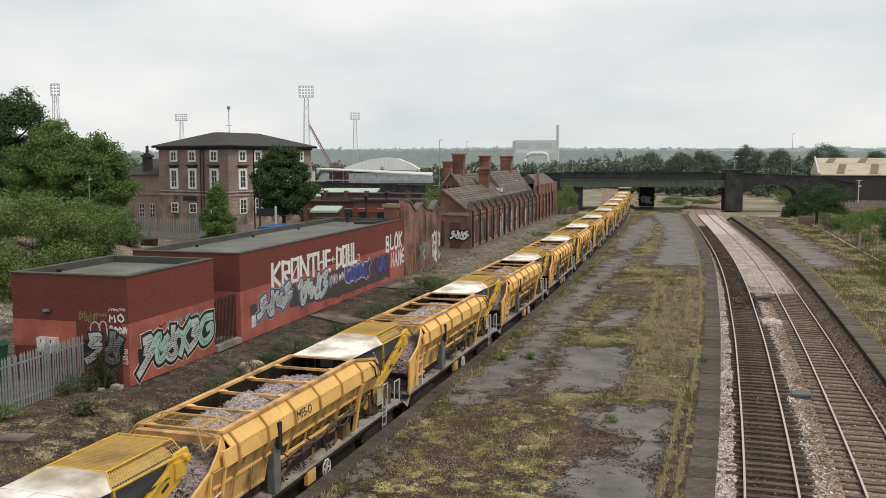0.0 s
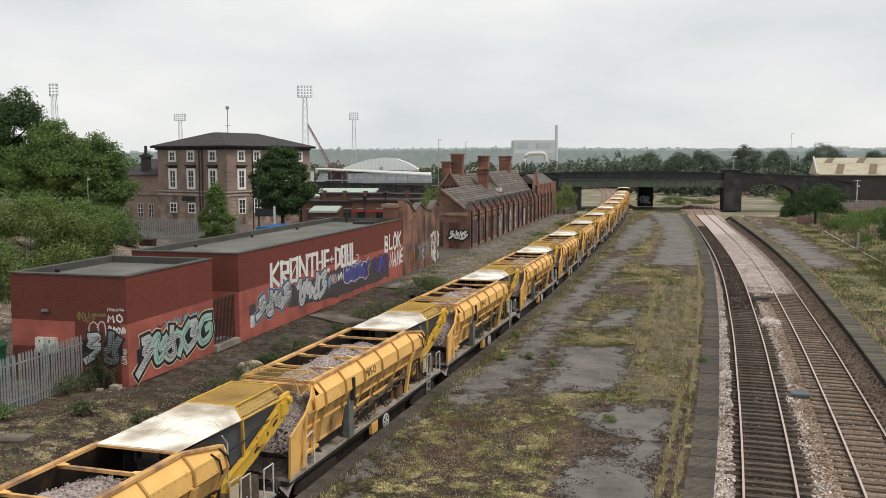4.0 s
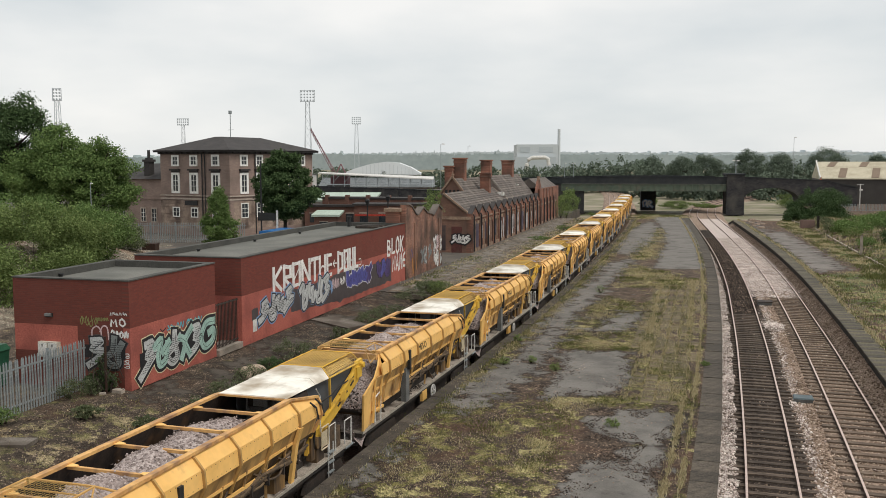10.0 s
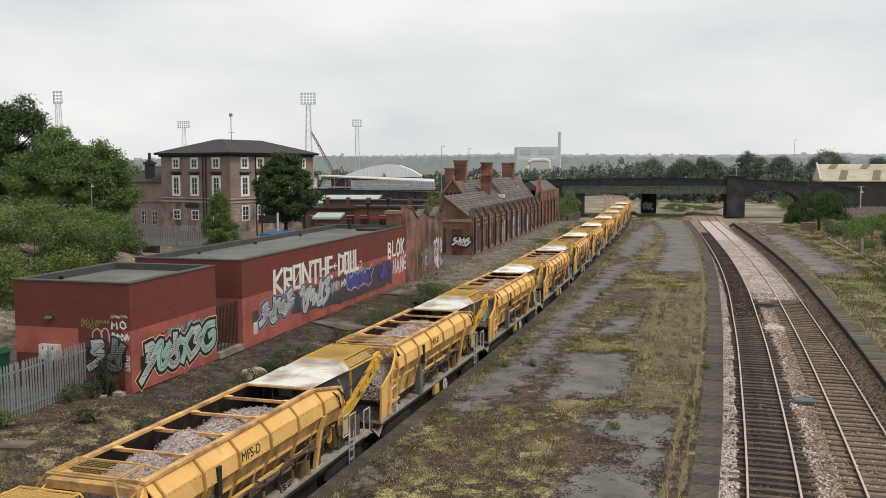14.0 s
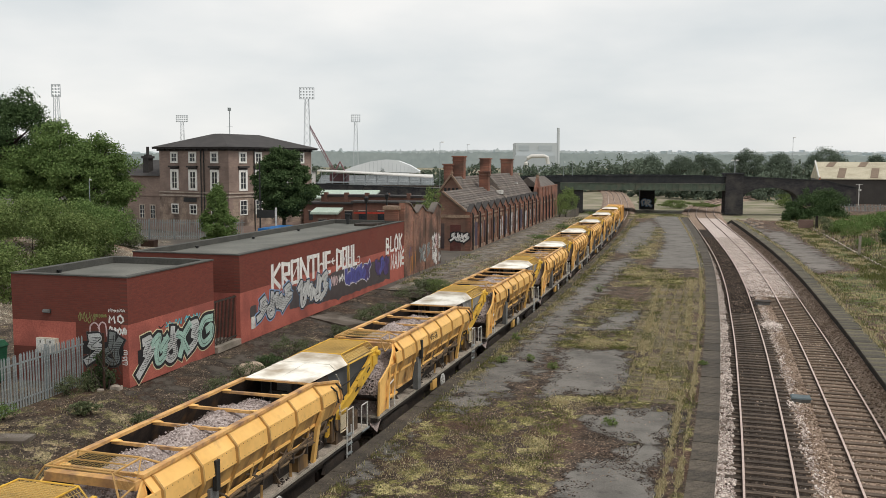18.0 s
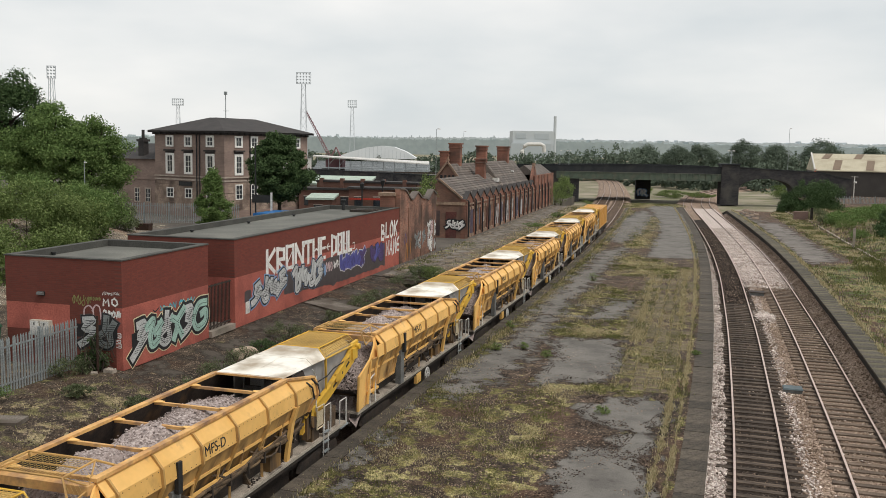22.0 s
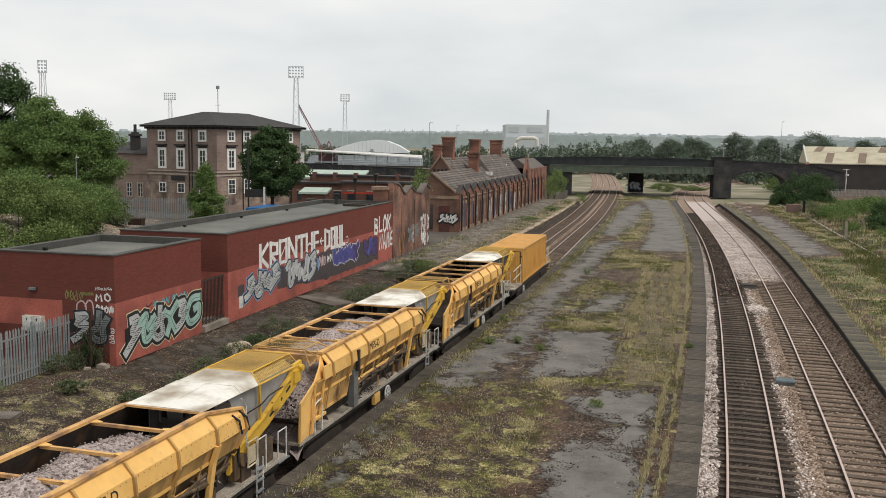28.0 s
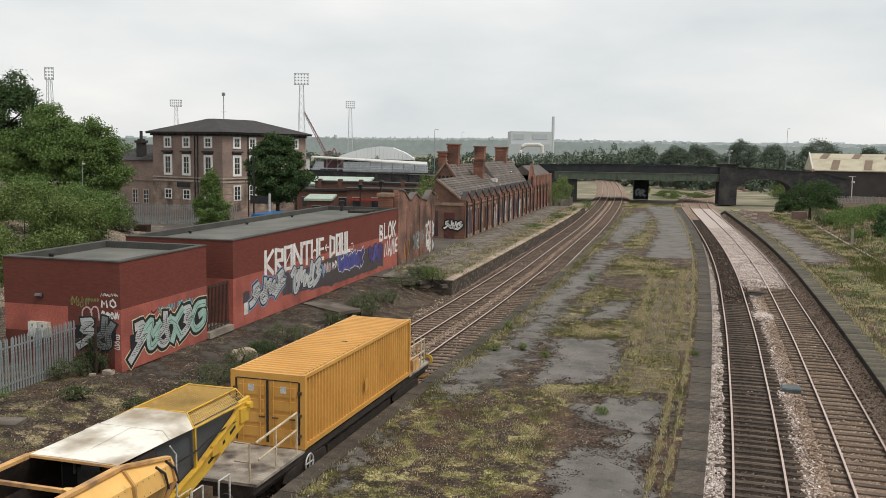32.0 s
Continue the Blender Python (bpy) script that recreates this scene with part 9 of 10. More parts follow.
def block(name, x, y, w, d, h, wall, roof, label, rz=0.0, over=0.25, z=PZ, slope=0.0):
    t = thing(name, label, "building", pose(x, y, z, 0, 0, rz))
    part("wall", Geo().box(0, w, 0, d, 0, h), wall, t)
    part("roof", Geo().loft([[(-over, -over, h + 0.003), (w + over, -over, h + 0.003), (w + over, d + over, h + slope + 0.003), (-over, d + over, h + slope + 0.003)], [(-over, -over, h + 0.25), (w + over, -over, h + 0.25), (w + over, d + over, h + slope + 0.25), (-over, d + over, h + slope + 0.25)]]), roof, t)
    for i in range(int(w / 2.4)):
        win = part("window", Geo().box(0.7 + 2.4 * i, 1.7 + 2.4 * i, -0.04, 0.02, h * 0.35, h * 0.72), GLASS, t)
        part("frame", Geo().box(0.62 + 2.4 * i, 1.78 + 2.4 * i, -0.06, -0.04, h * 0.72, h * 0.76), STONE_TRIM, win)
    return t


LOW_BRICK = brickwork("low_brick", (0.20, 0.10, 0.075), (0.15, 0.08, 0.06), (0.16, 0.11, 0.09), (0.13, 0.075, 0.06), "y")
PALE_GREEN = material("pale_green_sheet", (0.42, 0.50, 0.42), (0.36, 0.44, 0.37), 0.8, 10, 0.6, 0.05)
RED_SIGN = plain("shop_red", (0.42, 0.05, 0.03), 0.5)
block("brick_shop", -40.2, 107.0, 9.0, 3.2, 3.6, LOW_BRICK, HOTEL_SLATE, "low flat-roofed brick shop behind the station", 12)
block("brick_shop", -48.5, 110.5, 8.0, 3.2, 3.2, LOW_BRICK, HOTEL_SLATE, "low flat-roofed brick shop behind the station", 12)
block("green_roofed_store", -53.5, 121, 10, 9, 3.4, WHITE_PAINT, PALE_GREEN, "low store with pale green sheet roof", 12, 0.4, PZ, 0.8)
block("green_roofed_store", -44.4, 104, 2.9, 3.4, 2.3, LOW_BRICK, PALE_GREEN, "small brick kiosk with pale green sheet roof", 12, 0.3, PZ, 0.4)
row = block("brick_terrace", -47.0, 113.0, 14.0, 3.0, 4.15, LOW_BRICK, HOTEL_SLATE, "row of low brick workshops with a plain parapet", 0, 0.1)
for i in range(5):
    part("parapet_pier", Geo().box(2.9 * i + 0.4, 2.9 * i + 0.9, -0.12, 0.4, 3.4, 4.7), LOW_BRICK, row)
wl2 = thing("viaduct_wall", "long dark viaduct wall before the stadium", "wall", pose(-86, 203, PZ, 0, 0, -2))
for i in range(8):
    part("wall_bay", Geo().box(4.2 * i, 4.2 * i + 4.1, 0, 1.2, 0, 3.3 - 0.1 * i), BRIDGE_BRICK, wl2)
    part("wall_coping", Geo().box(4.2 * i - 0.05, 4.2 * i + 4.15, -0.1, 1.3, 3.3 - 0.1 * i, 3.5 - 0.1 * i), BRIDGE_PARAPET, wl2)
single("shop_fascia", Geo().box(0, 5.0, -0.3, 0, 0, 0.22), RED_SIGN, "red blank fascia over a shop front", "sign", pose(-40.0, 106.75, 3.2, 0, 0, 12))
for i, (x, y, rz) in enumerate(((-37.6, 79.5, 76), (-35.3, 83.0, 70))):
    v = thing("parked_van", "parked blue van behind the red building", "van", pose(x, y, PZ, 0, 0, rz - 90 + 14))
    part("body", Geo().prism([(-1.0, 0.35), (1.0, 0.35), (1.0, 1.6), (0.85, 2.55), (-0.85, 2.55), (-1.0, 1.6)], "y", -2.4, 2.4), BLUE_ROOF, v)
    part("windscreen", Geo().prism([(-0.8, 1.55), (0.8, 1.55), (0.72, 2.3), (-0.72, 2.3)], "y", -2.43, -2.38), GLASS, v)
    for a in (-1.5, 1.5):
        for s in (-0.95, 0.95):
            part("wheel", Geo().disc((s, a, 0.34), 0.34, 0.2, "x", 12), BLACK_PAINT, v)
bb = thing("notice_board", "black blank notice board on a tall dark post", "sign", pose(-40.3, 80.6, PZ, 0, 0, 12))
part("board", Geo().box(0, 1.75, -0.05, 0.05, 3.3, 4.05), BLACK_PAINT, bb)
part("post", Geo().tube([(0.3, 0.13, 0), (0.3, 0.13, 9.1)], 0.09, 8, 0.07), BLACK_PAINT, bb, "tall dark steel post")
part("post", Geo().box(1.80, 1.98, -0.06, 0.06, 0, 4.3), WHITE_PAINT, bb, "white painted post")
sk_ = thing("rusty_skip", "small rusty brown skip on waste ground", "skip", pose(-51.0, 78.6, 1.0, 0, 0, 10))
part("body", Geo().loft([[(-0.6, -0.5, -0.1), (0.6, -0.5, -0.1), (0.6, 0.5, -0.1), (-0.6, 0.5, -0.1)], [(-0.7, -0.55, 0.9), (0.7, -0.55, 0.9), (0.7, 0.55, 0.9), (-0.7, 0.55, 0.9)]]), RAIL_SIDE, sk_)


def lamp_post(x, y, z, h, arm, label, double=False, r=0.07, head=1.0):
    t = thing("street_lamp", label, "street lamp", pose(x, y, z), "street lamps")
    part("column", Geo().tube([(0, 0, 0), (0, 0, h * 0.4), (0, 0, h)], r, 6, r * 0.6), GALV, t)
    for s in ((-1, 1) if double else (1,)):
        part("arm", Geo().tube([(0, 0, h - 0.05), (s * arm * 0.6, 0, h + 0.1), (s * arm, 0, h)], 0.04, 5), GALV, t)
        part("lantern", Geo().loft([[(s * arm + a * head, b * head, h + c * head) for a, b in ((-k, -k * 0.45), (k, -k * 0.45), (k, k * 0.45), (-k, k * 0.45))] for k, c in ((0.3, -0.08), (0.2, 0.1))]), WHITE_PAINT, t)
    return t


lamp_post(-44.6, 165, PZ, 12.5, 0.5, "tall grey street lamp column")
lamp_post(26.3, 246, -0.62, 16.9, 0.3, "tall grey street lamp column")
lamp_post(9.6, 190.0, 7.7, 2.6, 0.45, "white double-headed lamp on the bridge pier", True, 0.11, 1.0)
lamp_post(-24.4, 189, 6.6, 3.2, 0.2, "small dark lamp post on the bridge", False, 0.06, 0.6)
lamp_post(-22.6, 189.5, 6.6, 3.2, 0.25, "small dark lamp post on the bridge", True, 0.06, 0.6)
lamp_post(-44.5, 60.7, 1.5, 6.7, 0.1, "slim grey lamp column among the bushes", False, 0.05, 0.4)
lamp_post(-62.0, 260, PZ, 14, 0.5, "tall grey street lamp column")
for x, y, h in ((-34.5, 96, 5.0), (-31.4, 94, 5.5)):
    t = thing("street_lamp", "old black cast-iron street lamp", "street lamp", pose(x, y, PZ), "street lamps")
    part("column", Geo().tube([(0, 0, 0), (0, 0, h - 0.8)], 0.12, 8, 0.07), BLACK_PAINT, t)
    part("lantern", Geo().loft([[(-q, -q, h + z), (q, -q, h + z), (q, q, h + z), (-q, q, h + z)] for q, z in ((0.12, -0.8), (0.2, -0.3), (0.23, -0.28), (0.04, -0.05))]), BLACK_PAINT, t)


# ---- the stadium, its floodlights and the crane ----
# Mast steel, its base colour lifted to stand for haze.
HAZED_STEEL = material("hazed_steel", (0.47, 0.50, 0.515), (0.42, 0.45, 0.465), 0.3, 4, 0.6, 0.0, grain=0.05)
def floodlight(x, y, top, w, hh, label):
    t = thing("floodlight_mast", label, "floodlight", pose(x, y, PZ if y < 330 and x > -260 else -0.62, 0, 0, 15), "stadium floodlights")
    h = top - (PZ if y < 330 else -0.62)
    g = Geo()
    b, c = 1.3, 0.55
    for sx, sy in ((-1, -1), (1, -1), (1, 1), (-1, 1)):
        g.tube([(sx * b, sy * b, 0), (sx * c, sy * c, h - hh)], 0.09, 4)
    for i in range(12):
        z0, z1 = (h - hh) * i / 12, (h - hh) * (i + 1) / 12
        k0, k1 = b + (c - b) * i / 12, b + (c - b) * (i + 1) / 12
        g.bar((-k0, -k0, z0), (k1, -k1, z1), 0.06, 0.06).bar((k0, -k0, z0), (-k1, -k1, z1), 0.06, 0.06).bar((k0, -k0, z0), (k1, k1, z1), 0.06, 0.06)
    part("mast", g, HAZED_STEEL, t)
    head = part("lamp_rack", Geo().box(-w / 2, w / 2, -0.1, 0.1, h - hh, h - hh + 0.15).box(-w / 2, w / 2, -0.1, 0.1, h - 0.15, h).box(-w / 2, -w / 2 + 0.12, -0.1, 0.1, h - hh, h).box(w / 2 - 0.12, w / 2, -0.1, 0.1, h - hh, h), HAZED_STEEL, t)
    nx = max(3, round(w / 0.85))
    for i in range(nx):
        for j in range(4):
            part("floodlamp", Geo().disc((-w / 2 + w * (i + 0.5) / nx, -0.2, h - hh + hh * (j + 0.5) / 4), 0.27, 0.3, "y", 8), HAZED_STEEL, head)
    return t


floodlight(-175.6, 225.8, 31.5, 2.6, 3.6, "tall lattice stadium floodlight mast seen nearly side-on")
floodlight(-113.9, 263, 32.5, 4.6, 3.6, "tall lattice stadium floodlight mast")
floodlight(-215.5, 360, 29.8, 5.2, 3.0, "distant lattice stadium floodlight mast")
floodlight(-141.4, 380, 30.4, 4.0, 3.2, "distant lattice stadium floodlight mast")
stad = thing("stadium_stand", "stadium stand with a white-edged cantilever roof", "stadium", pose(-126, 299, PZ, 0, 0, 14.6))
part("roof", Geo().loft([[(0, 0, 5.75), (0, 0, 5.35), (0, 9, 5.5), (0, 9, 5.9)], [(41, 0, 3.5), (41, 0, 3.15), (41, 9, 3.9), (41, 9, 4.25)]]), WHITE_PAINT, stad, "white sheet roof edge")
STAND_GREY = material("stand_grey", (0.34, 0.36, 0.37), (0.27, 0.29, 0.295), 0.4, 4, 0.8, 0.0)
for i in range(6):
    part("tier", Geo().box(-2, 41, 10 + 2.4 * i, 12.4 + 2.4 * i, -0.9, -0.4 + 0.62 * i), STAND_GREY, stad, "grey seating tier")
part("back_wall", Geo().box(-2, 41, 25, 25.4, -0.9, 3.6), STAND_GREY, stad)
part("front_wall", Geo().box(-6, 46, -2, -1, -0.9, 0.6), UNDER, stad, "dark screen wall")
for i in range(11):
    part("roof_post", Geo().tube([(1.5 + 3.9 * i, 2, -0.9), (1.5 + 3.9 * i, 2, 5.3 - 0.21 * i)], 0.13, 5), HAZED_STEEL, stad)
    part("roof_strut", Geo().bar((1.5 + 3.9 * i, 2, 2.6 - 0.1 * i), (3.6 + 3.9 * i, 2, 5.1 - 0.21 * i), 0.14, 0.14), HAZED_STEEL, stad)
part("lower_rail", Geo().bar((-2, 1.9, 1.4), (42, 1.9, 1.2), 0.2, 0.2), HAZED_STEEL, stad)
# Roof sheet pushed towards the sky's tone; the haze sits in its colour.
FARROOF = material("hazed_roof", (0.70, 0.725, 0.735), (0.66, 0.685, 0.695), 0.2, 3, 0.7, 0.0, grain=0.03)
far_stand = thing("stadium_stand", "far stadium stand with a curved grey roof", "stadium", pose(-138, 345, PZ, 0, 0, 14.6))
part("roof", Geo().prism([(4, 5.4), (9, 7.2), (15, 8.9), (21, 9.7), (26, 9.3), (31, 7.4), (35, 5.0), (35, 4.4), (4, 4.8)], "y", 0, 16), FARROOF, far_stand, "curved pale roof sheet")
for i in range(14):
    x = 14 + 1.45 * i
    part("roof_mast", Geo().tube([(x, -26, 4.2), (x, -26, 9.6 - 0.5 * abs(i - 5) * 0.8)], 0.07, 4), HAZED_STEEL, far_stand)
block("club_building", -148, 270, 30, 10, 5.2, WHITE_PAINT, KERB_FELT, "long pale building beside the stadium", 14.6)
CRANE_RED = material("crane_red", (0.27, 0.13, 0.14), (0.21, 0.105, 0.115), 1, 8, 0.5, 0.0)
crane = thing("crawler_crane", "faded red lattice-boom crawler crane beyond the stadium", "crane", pose(-122.5, 310, PZ))
g = Geo()
B0, B1 = Vector((-1, 0, 4.5)), Vector((-10.4, -1, 21.6))
for o in ((-0.5, 0, -0.3), (0.5, 0, 0.3), (0, 0.6, 0)):
    g.tube([B0 + Vector(o), B1 + Vector(o) * 0.4], 0.13, 4)
for i in range(12):
    a, b = B0.lerp(B1, i / 12), B0.lerp(B1, (i + 1) / 12)
    g.bar(a + Vector((-0.5, 0, -0.3)), b + Vector((0.5, 0, 0.3)), 0.1, 0.1)
part("boom", g, CRANE_RED, crane)
part("gantry", Geo().bar((-1.5, 0, 4.2), (1.0, 0, 8.8), 0.35, 0.35).bar((3.5, 0, 4.2), (1.0, 0, 8.8), 0.35, 0.35), CRANE_RED, crane)
part("cab", Geo().box(-2.5, 4, -1.5, 1.5, 1.6, 4.4), CRANE_RED, crane)
for y in (-1.9, 1.9):
    part("crawler", Geo().box(-3.5, 3.5, y - 0.6, y + 0.6, 0, 1.2), UNDER, crane)

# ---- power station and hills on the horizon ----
# Both cladding tones are lightened for haze over the long distance.
HAZE_BOX = material("hazed_pale_cladding", (0.50, 0.53, 0.54), (0.47, 0.50, 0.51), 0.05, 1.0, 0.7, 0.0, grain=0.03)
HAZE_BAND = material("hazed_grey_cladding", (0.43, 0.465, 0.48), (0.40, 0.435, 0.45), 0.05, 1.0, 0.7, 0.0, grain=0.03)
ps = thing("incinerator_plant", "pale boxy power plant with a slim chimney on the horizon", "factory", pose(-163, 893, -0.6, 0, 0, 14.9))
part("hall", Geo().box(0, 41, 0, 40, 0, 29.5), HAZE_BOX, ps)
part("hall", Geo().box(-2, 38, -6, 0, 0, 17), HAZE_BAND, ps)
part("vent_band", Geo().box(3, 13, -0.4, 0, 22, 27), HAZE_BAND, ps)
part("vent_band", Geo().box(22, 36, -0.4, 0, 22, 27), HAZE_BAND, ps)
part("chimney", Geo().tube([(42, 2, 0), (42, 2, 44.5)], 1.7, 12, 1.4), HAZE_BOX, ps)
pipe = thing("pipe_bridge", "thick white elevated pipe before the power plant", "pipe", pose(-119.3, 696.6, -0.6, 0, 0, 15))
part("pipe", Geo().tube([(0, 0, 0), (0, 0, 10), (1.5, 0, 13.5), (4, 0, 15), (14, 0, 15.2), (16.5, 0, 14), (17, 0, 9)], 1.5, 10), WHITE_PAINT, pipe)


def hill(name, y, d, pts, mat, label):
    """A low ridge of wooded hills, far off."""
    g = Geo()
    rr = random.Random(len(pts))
    top = []
    for i in range(len(pts) - 1):
        (x0, z0), (x1, z1) = pts[i], pts[i + 1]
        for j in range(220):
            s = j / 220
            top.append((x0 + (x1 - x0) * s, z0 + (z1 - z0) * s + (rr.random() * 4.5 + 3 * noise.noise((j * 0.11, i * 3.1, y * 0.01)) + (rr.random() > 0.96) * 5) * (d / 2000)))
    g.loft([[(x, y, z), (x, y + 40, z), (x, y + 40, -1), (x, y, -1)] for x, z in top])
    return single(name, g, mat, label, "hill", pose(0, 0, 0, 0, 0, 14.9), kind="structure")


# Hill base colours carry the blue-grey haze; the farther ridge has more.
FAR1 = material("hazed_far_hill", (0.50, 0.545, 0.56), (0.46, 0.505, 0.525), 0.01, 0.05, 1.0, 0.0, grain=0.1)
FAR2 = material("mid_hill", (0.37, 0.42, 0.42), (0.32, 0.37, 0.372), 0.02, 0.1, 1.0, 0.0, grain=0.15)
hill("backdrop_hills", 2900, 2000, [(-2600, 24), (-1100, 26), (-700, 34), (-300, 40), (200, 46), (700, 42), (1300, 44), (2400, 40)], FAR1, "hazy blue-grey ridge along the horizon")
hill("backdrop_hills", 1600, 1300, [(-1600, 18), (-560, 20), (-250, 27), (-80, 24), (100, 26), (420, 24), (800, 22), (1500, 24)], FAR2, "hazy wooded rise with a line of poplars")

# ---- right side: shed, fence, post, bushes ----
SHED_CREAM = material("shed_cream", (0.47, 0.42, 0.31), (0.41, 0.37, 0.27), 0.3, 6, 0.7, 0.05, dirt=(0.33, 0.28, 0.20), dirt_scale=0.3)
SHED_BROWN = material("shed_brown", (0.20, 0.145, 0.10), (0.17, 0.12, 0.085), 0.6, 8, 0.7, 0.05)
SHED_DARK = material("shed_dark", (0.05, 0.044, 0.041), (0.062, 0.055, 0.05), 0.5, 6, 0.7, 0.05, grain=0.2)
shed = thing("industrial_shed", "long dark shed with a cream roof and brown roof lights", "shed", pose(27.6, 205, PZ, 0, 0, -3.0))
part("wall", Geo().box(0, 70, 0.3, 24, 0, 5.7), SHED_DARK, shed, "black sheeted wall")
roof = part("roof", Geo().prism([(0.0, 5.7), (12, 9.2), (24, 5.7), (24, 5.5), (0.0, 5.5)], "x", -0.2, 70), SHED_CREAM, shed, "cream profiled roof")
for i in range(9):
    for k, (a, b) in enumerate(((0.04, 0.60), (0.68, 0.97))):
        x = 3.2 + 6.4 * i - 1.6 * k
        part("roof_light", Geo().loft([[(x, 12 * a, 5.73 + 3.5 * a), (x + 1.5, 12 * a, 5.73 + 3.5 * a), (x + 2.6, 12 * b, 5.73 + 3.5 * b), (x + 1.1, 12 * b, 5.73 + 3.5 * b)], [(x, 12 * a, 5.77 + 3.5 * a), (x + 1.5, 12 * a, 5.77 + 3.5 * a), (x + 2.6, 12 * b, 5.77 + 3.5 * b), (x + 1.1, 12 * b, 5.77 + 3.5 * b)]]), SHED_BROWN, roof)
part("verge_trim", Geo().bar((-0.25, 0, 5.75), (-0.25, 12, 9.3), 0.25, 0.5), WHITE_PAINT, shed, "white verge trim")
part("corner_trim", Geo().box(-0.3, 0.05, 0.0, 0.35, 0.5, 5.9), plain("trim_orange", (0.5, 0.12, 0.06), 0.6), shed, "orange-red corner trim")
part("end_wall", Geo().prism([(0.3, 0), (24, 0), (24, 5.5), (12, 9.0), (0.3, 5.5)], "x", -0.1, 0.0), SHED_DARK, shed)
ORANGE_BRICK = material("orange_brick", (0.36, 0.16, 0.085), (0.30, 0.13, 0.075), 1, 12, 0.9, 0.2)
block("brick_office", 38.0, 160, 14, 8, 6.2, ORANGE_BRICK, KERB_FELT, "low orange brick office beside the shed", 14, 0.25, -0.6)
palisade("palisade_fence", 22.5, 168, 48, 176, 1.5, 1.2, "grey palisade fence before the dark shed", 0.25)
cc = thing("camera_pole", "white camera pole before the dark shed", "pole", pose(31.6, 184.0, 1.5))
part("column", Geo().tube([(0, 0, 0), (0, 0, 4.4)], 0.09, 6), WHITE_PAINT, cc)
part("crossbar", Geo().bar((-0.6, 0, 4.3), (0.6, 0, 4.3), 0.08, 0.08), WHITE_PAINT, cc)
part("camera_head", Geo().disc((0.1, -0.15, 3.3), 0.28, 0.3, "z", 10), WHITE_PAINT, cc)
single("concrete_post", Geo().prism([(-0.11, -0.11), (0.11, -0.11), (0.11, 0.11), (-0.11, 0.11)], "z", 0, 1.85), COPING_PALE, "pale square concrete post at the platform back", "post", pose(16.5, 94.3, PZ))
single("concrete_post", Geo().box(-0.15, 0.15, -0.15, 0.15, 0, 1.8), PLAT_WALL, "dark square post by the bushes", "post", pose(17.2, 129.4, PZ))
single("brick_block", Geo().box(-0.9, 0.9, -0.5, 0.5, 0, 1.15), material("block_brown", (0.20, 0.13, 0.11), (0.15, 0.10, 0.085), 1, 10, 0.9, 0.3), "squat brown brick block by the bushes", "block", pose(16.1, 131.5, PZ))
single("platform_kerb", Geo().loft([[(x - 0.1, y, PZ), (x + 0.1, y, PZ), (x + 0.1, y, PZ + 0.14), (x - 0.1, y, PZ + 0.14)] for x, y in ((16.5, -20), (16.5, 95), (17.0, 130), (15.5, 155))]), COPING_PALE, "low pale concrete kerb behind the platform", "kerb", kind="structure")
RUBBLE = material("rubble_stone", (0.34, 0.26, 0.20), (0.24, 0.18, 0.14), 1.5, 8, 0.9, 0.4)
for i in range(16):
    x, y, s = PR_L(140) + 0.3 + 3.0 * rs.random(), 126 + 28 * rs.random(), 0.25 + 0.4 * rs.random()
    single("fallen_stone", Geo().loft([[(-s, -s * 0.7, 0), (s, -s * 0.8, 0), (s * 0.9, s * 0.7, 0), (-s * 0.9, s * 0.8, 0)], [(-s * 0.9, -s * 0.6, s * 0.4), (s * 0.85, -s * 0.7, s * 0.35), (s * 0.8, s * 0.6, s * 0.42), (-s * 0.8, s * 0.65, s * 0.4)]]), RUBBLE,
           "fallen coping stone at the ruined platform end", "rubble", pose(x, y, PZ, 0, 0, rs.random() * 180), "fallen coping stones")
bush_mass("bank_thicket", [(18.8, 149, 3.2, 3.0, 3.0, 2.9), (21.4, 150, 3.6, 3.0, 3.0, 3.1), (16.8, 151, 2.2, 1.8, 2.2, 1.8), (19.0, 147, 1.5, 2.6, 2.0, 1.5), (22.4, 148, 1.7, 2.4, 2.0, 1.7), (16.2, 149, 1.2, 1.6, 1.6, 1.2)], LEAF_DARK, 17000, 0.17, 401, "dense dark green thicket beside the platform end")
bush_mass("bank_thicket", [(19.5, 120, 1.9, 2.6, 3.5, 1.3), (23, 126, 1.9, 3.2, 4, 1.3), (27, 135, 2.0, 4, 4, 1.4)], LEAF_MID, 8000, 0.16, 402, "low green scrub on the bank")
bush_mass("bank_thicket", [(22.6, 106, 2.5, 2.4, 3.0, 2.0), (25.5, 108, 3.2, 3.0, 3.5, 2.6), (21.0, 101, 2.0, 1.6, 2.2, 1.3), (24.5, 102, 2.2, 2.4, 2.4, 1.7)], LEAF_DARK, 13000, 0.16, 403, "dark green thicket on the bank")
bush_mass("bank_thicket", [(26, 96, 2.0, 3, 4, 1.4), (30, 115, 2.6, 4, 4, 2.0), (34, 130, 2.8, 4, 5, 2.2)], LEAF_BUSH, 7000, 0.17, 404, "light green scrub on the bank")
bush_mass("bank_thicket", [(-22.5, 160, 2.6, 2.4, 5, 2.6), (-21.0, 172, 2.4, 2.0, 4, 2.4)], LEAF_BUSH, 5000, 0.16, 405, "green thicket below the bridge abutment")
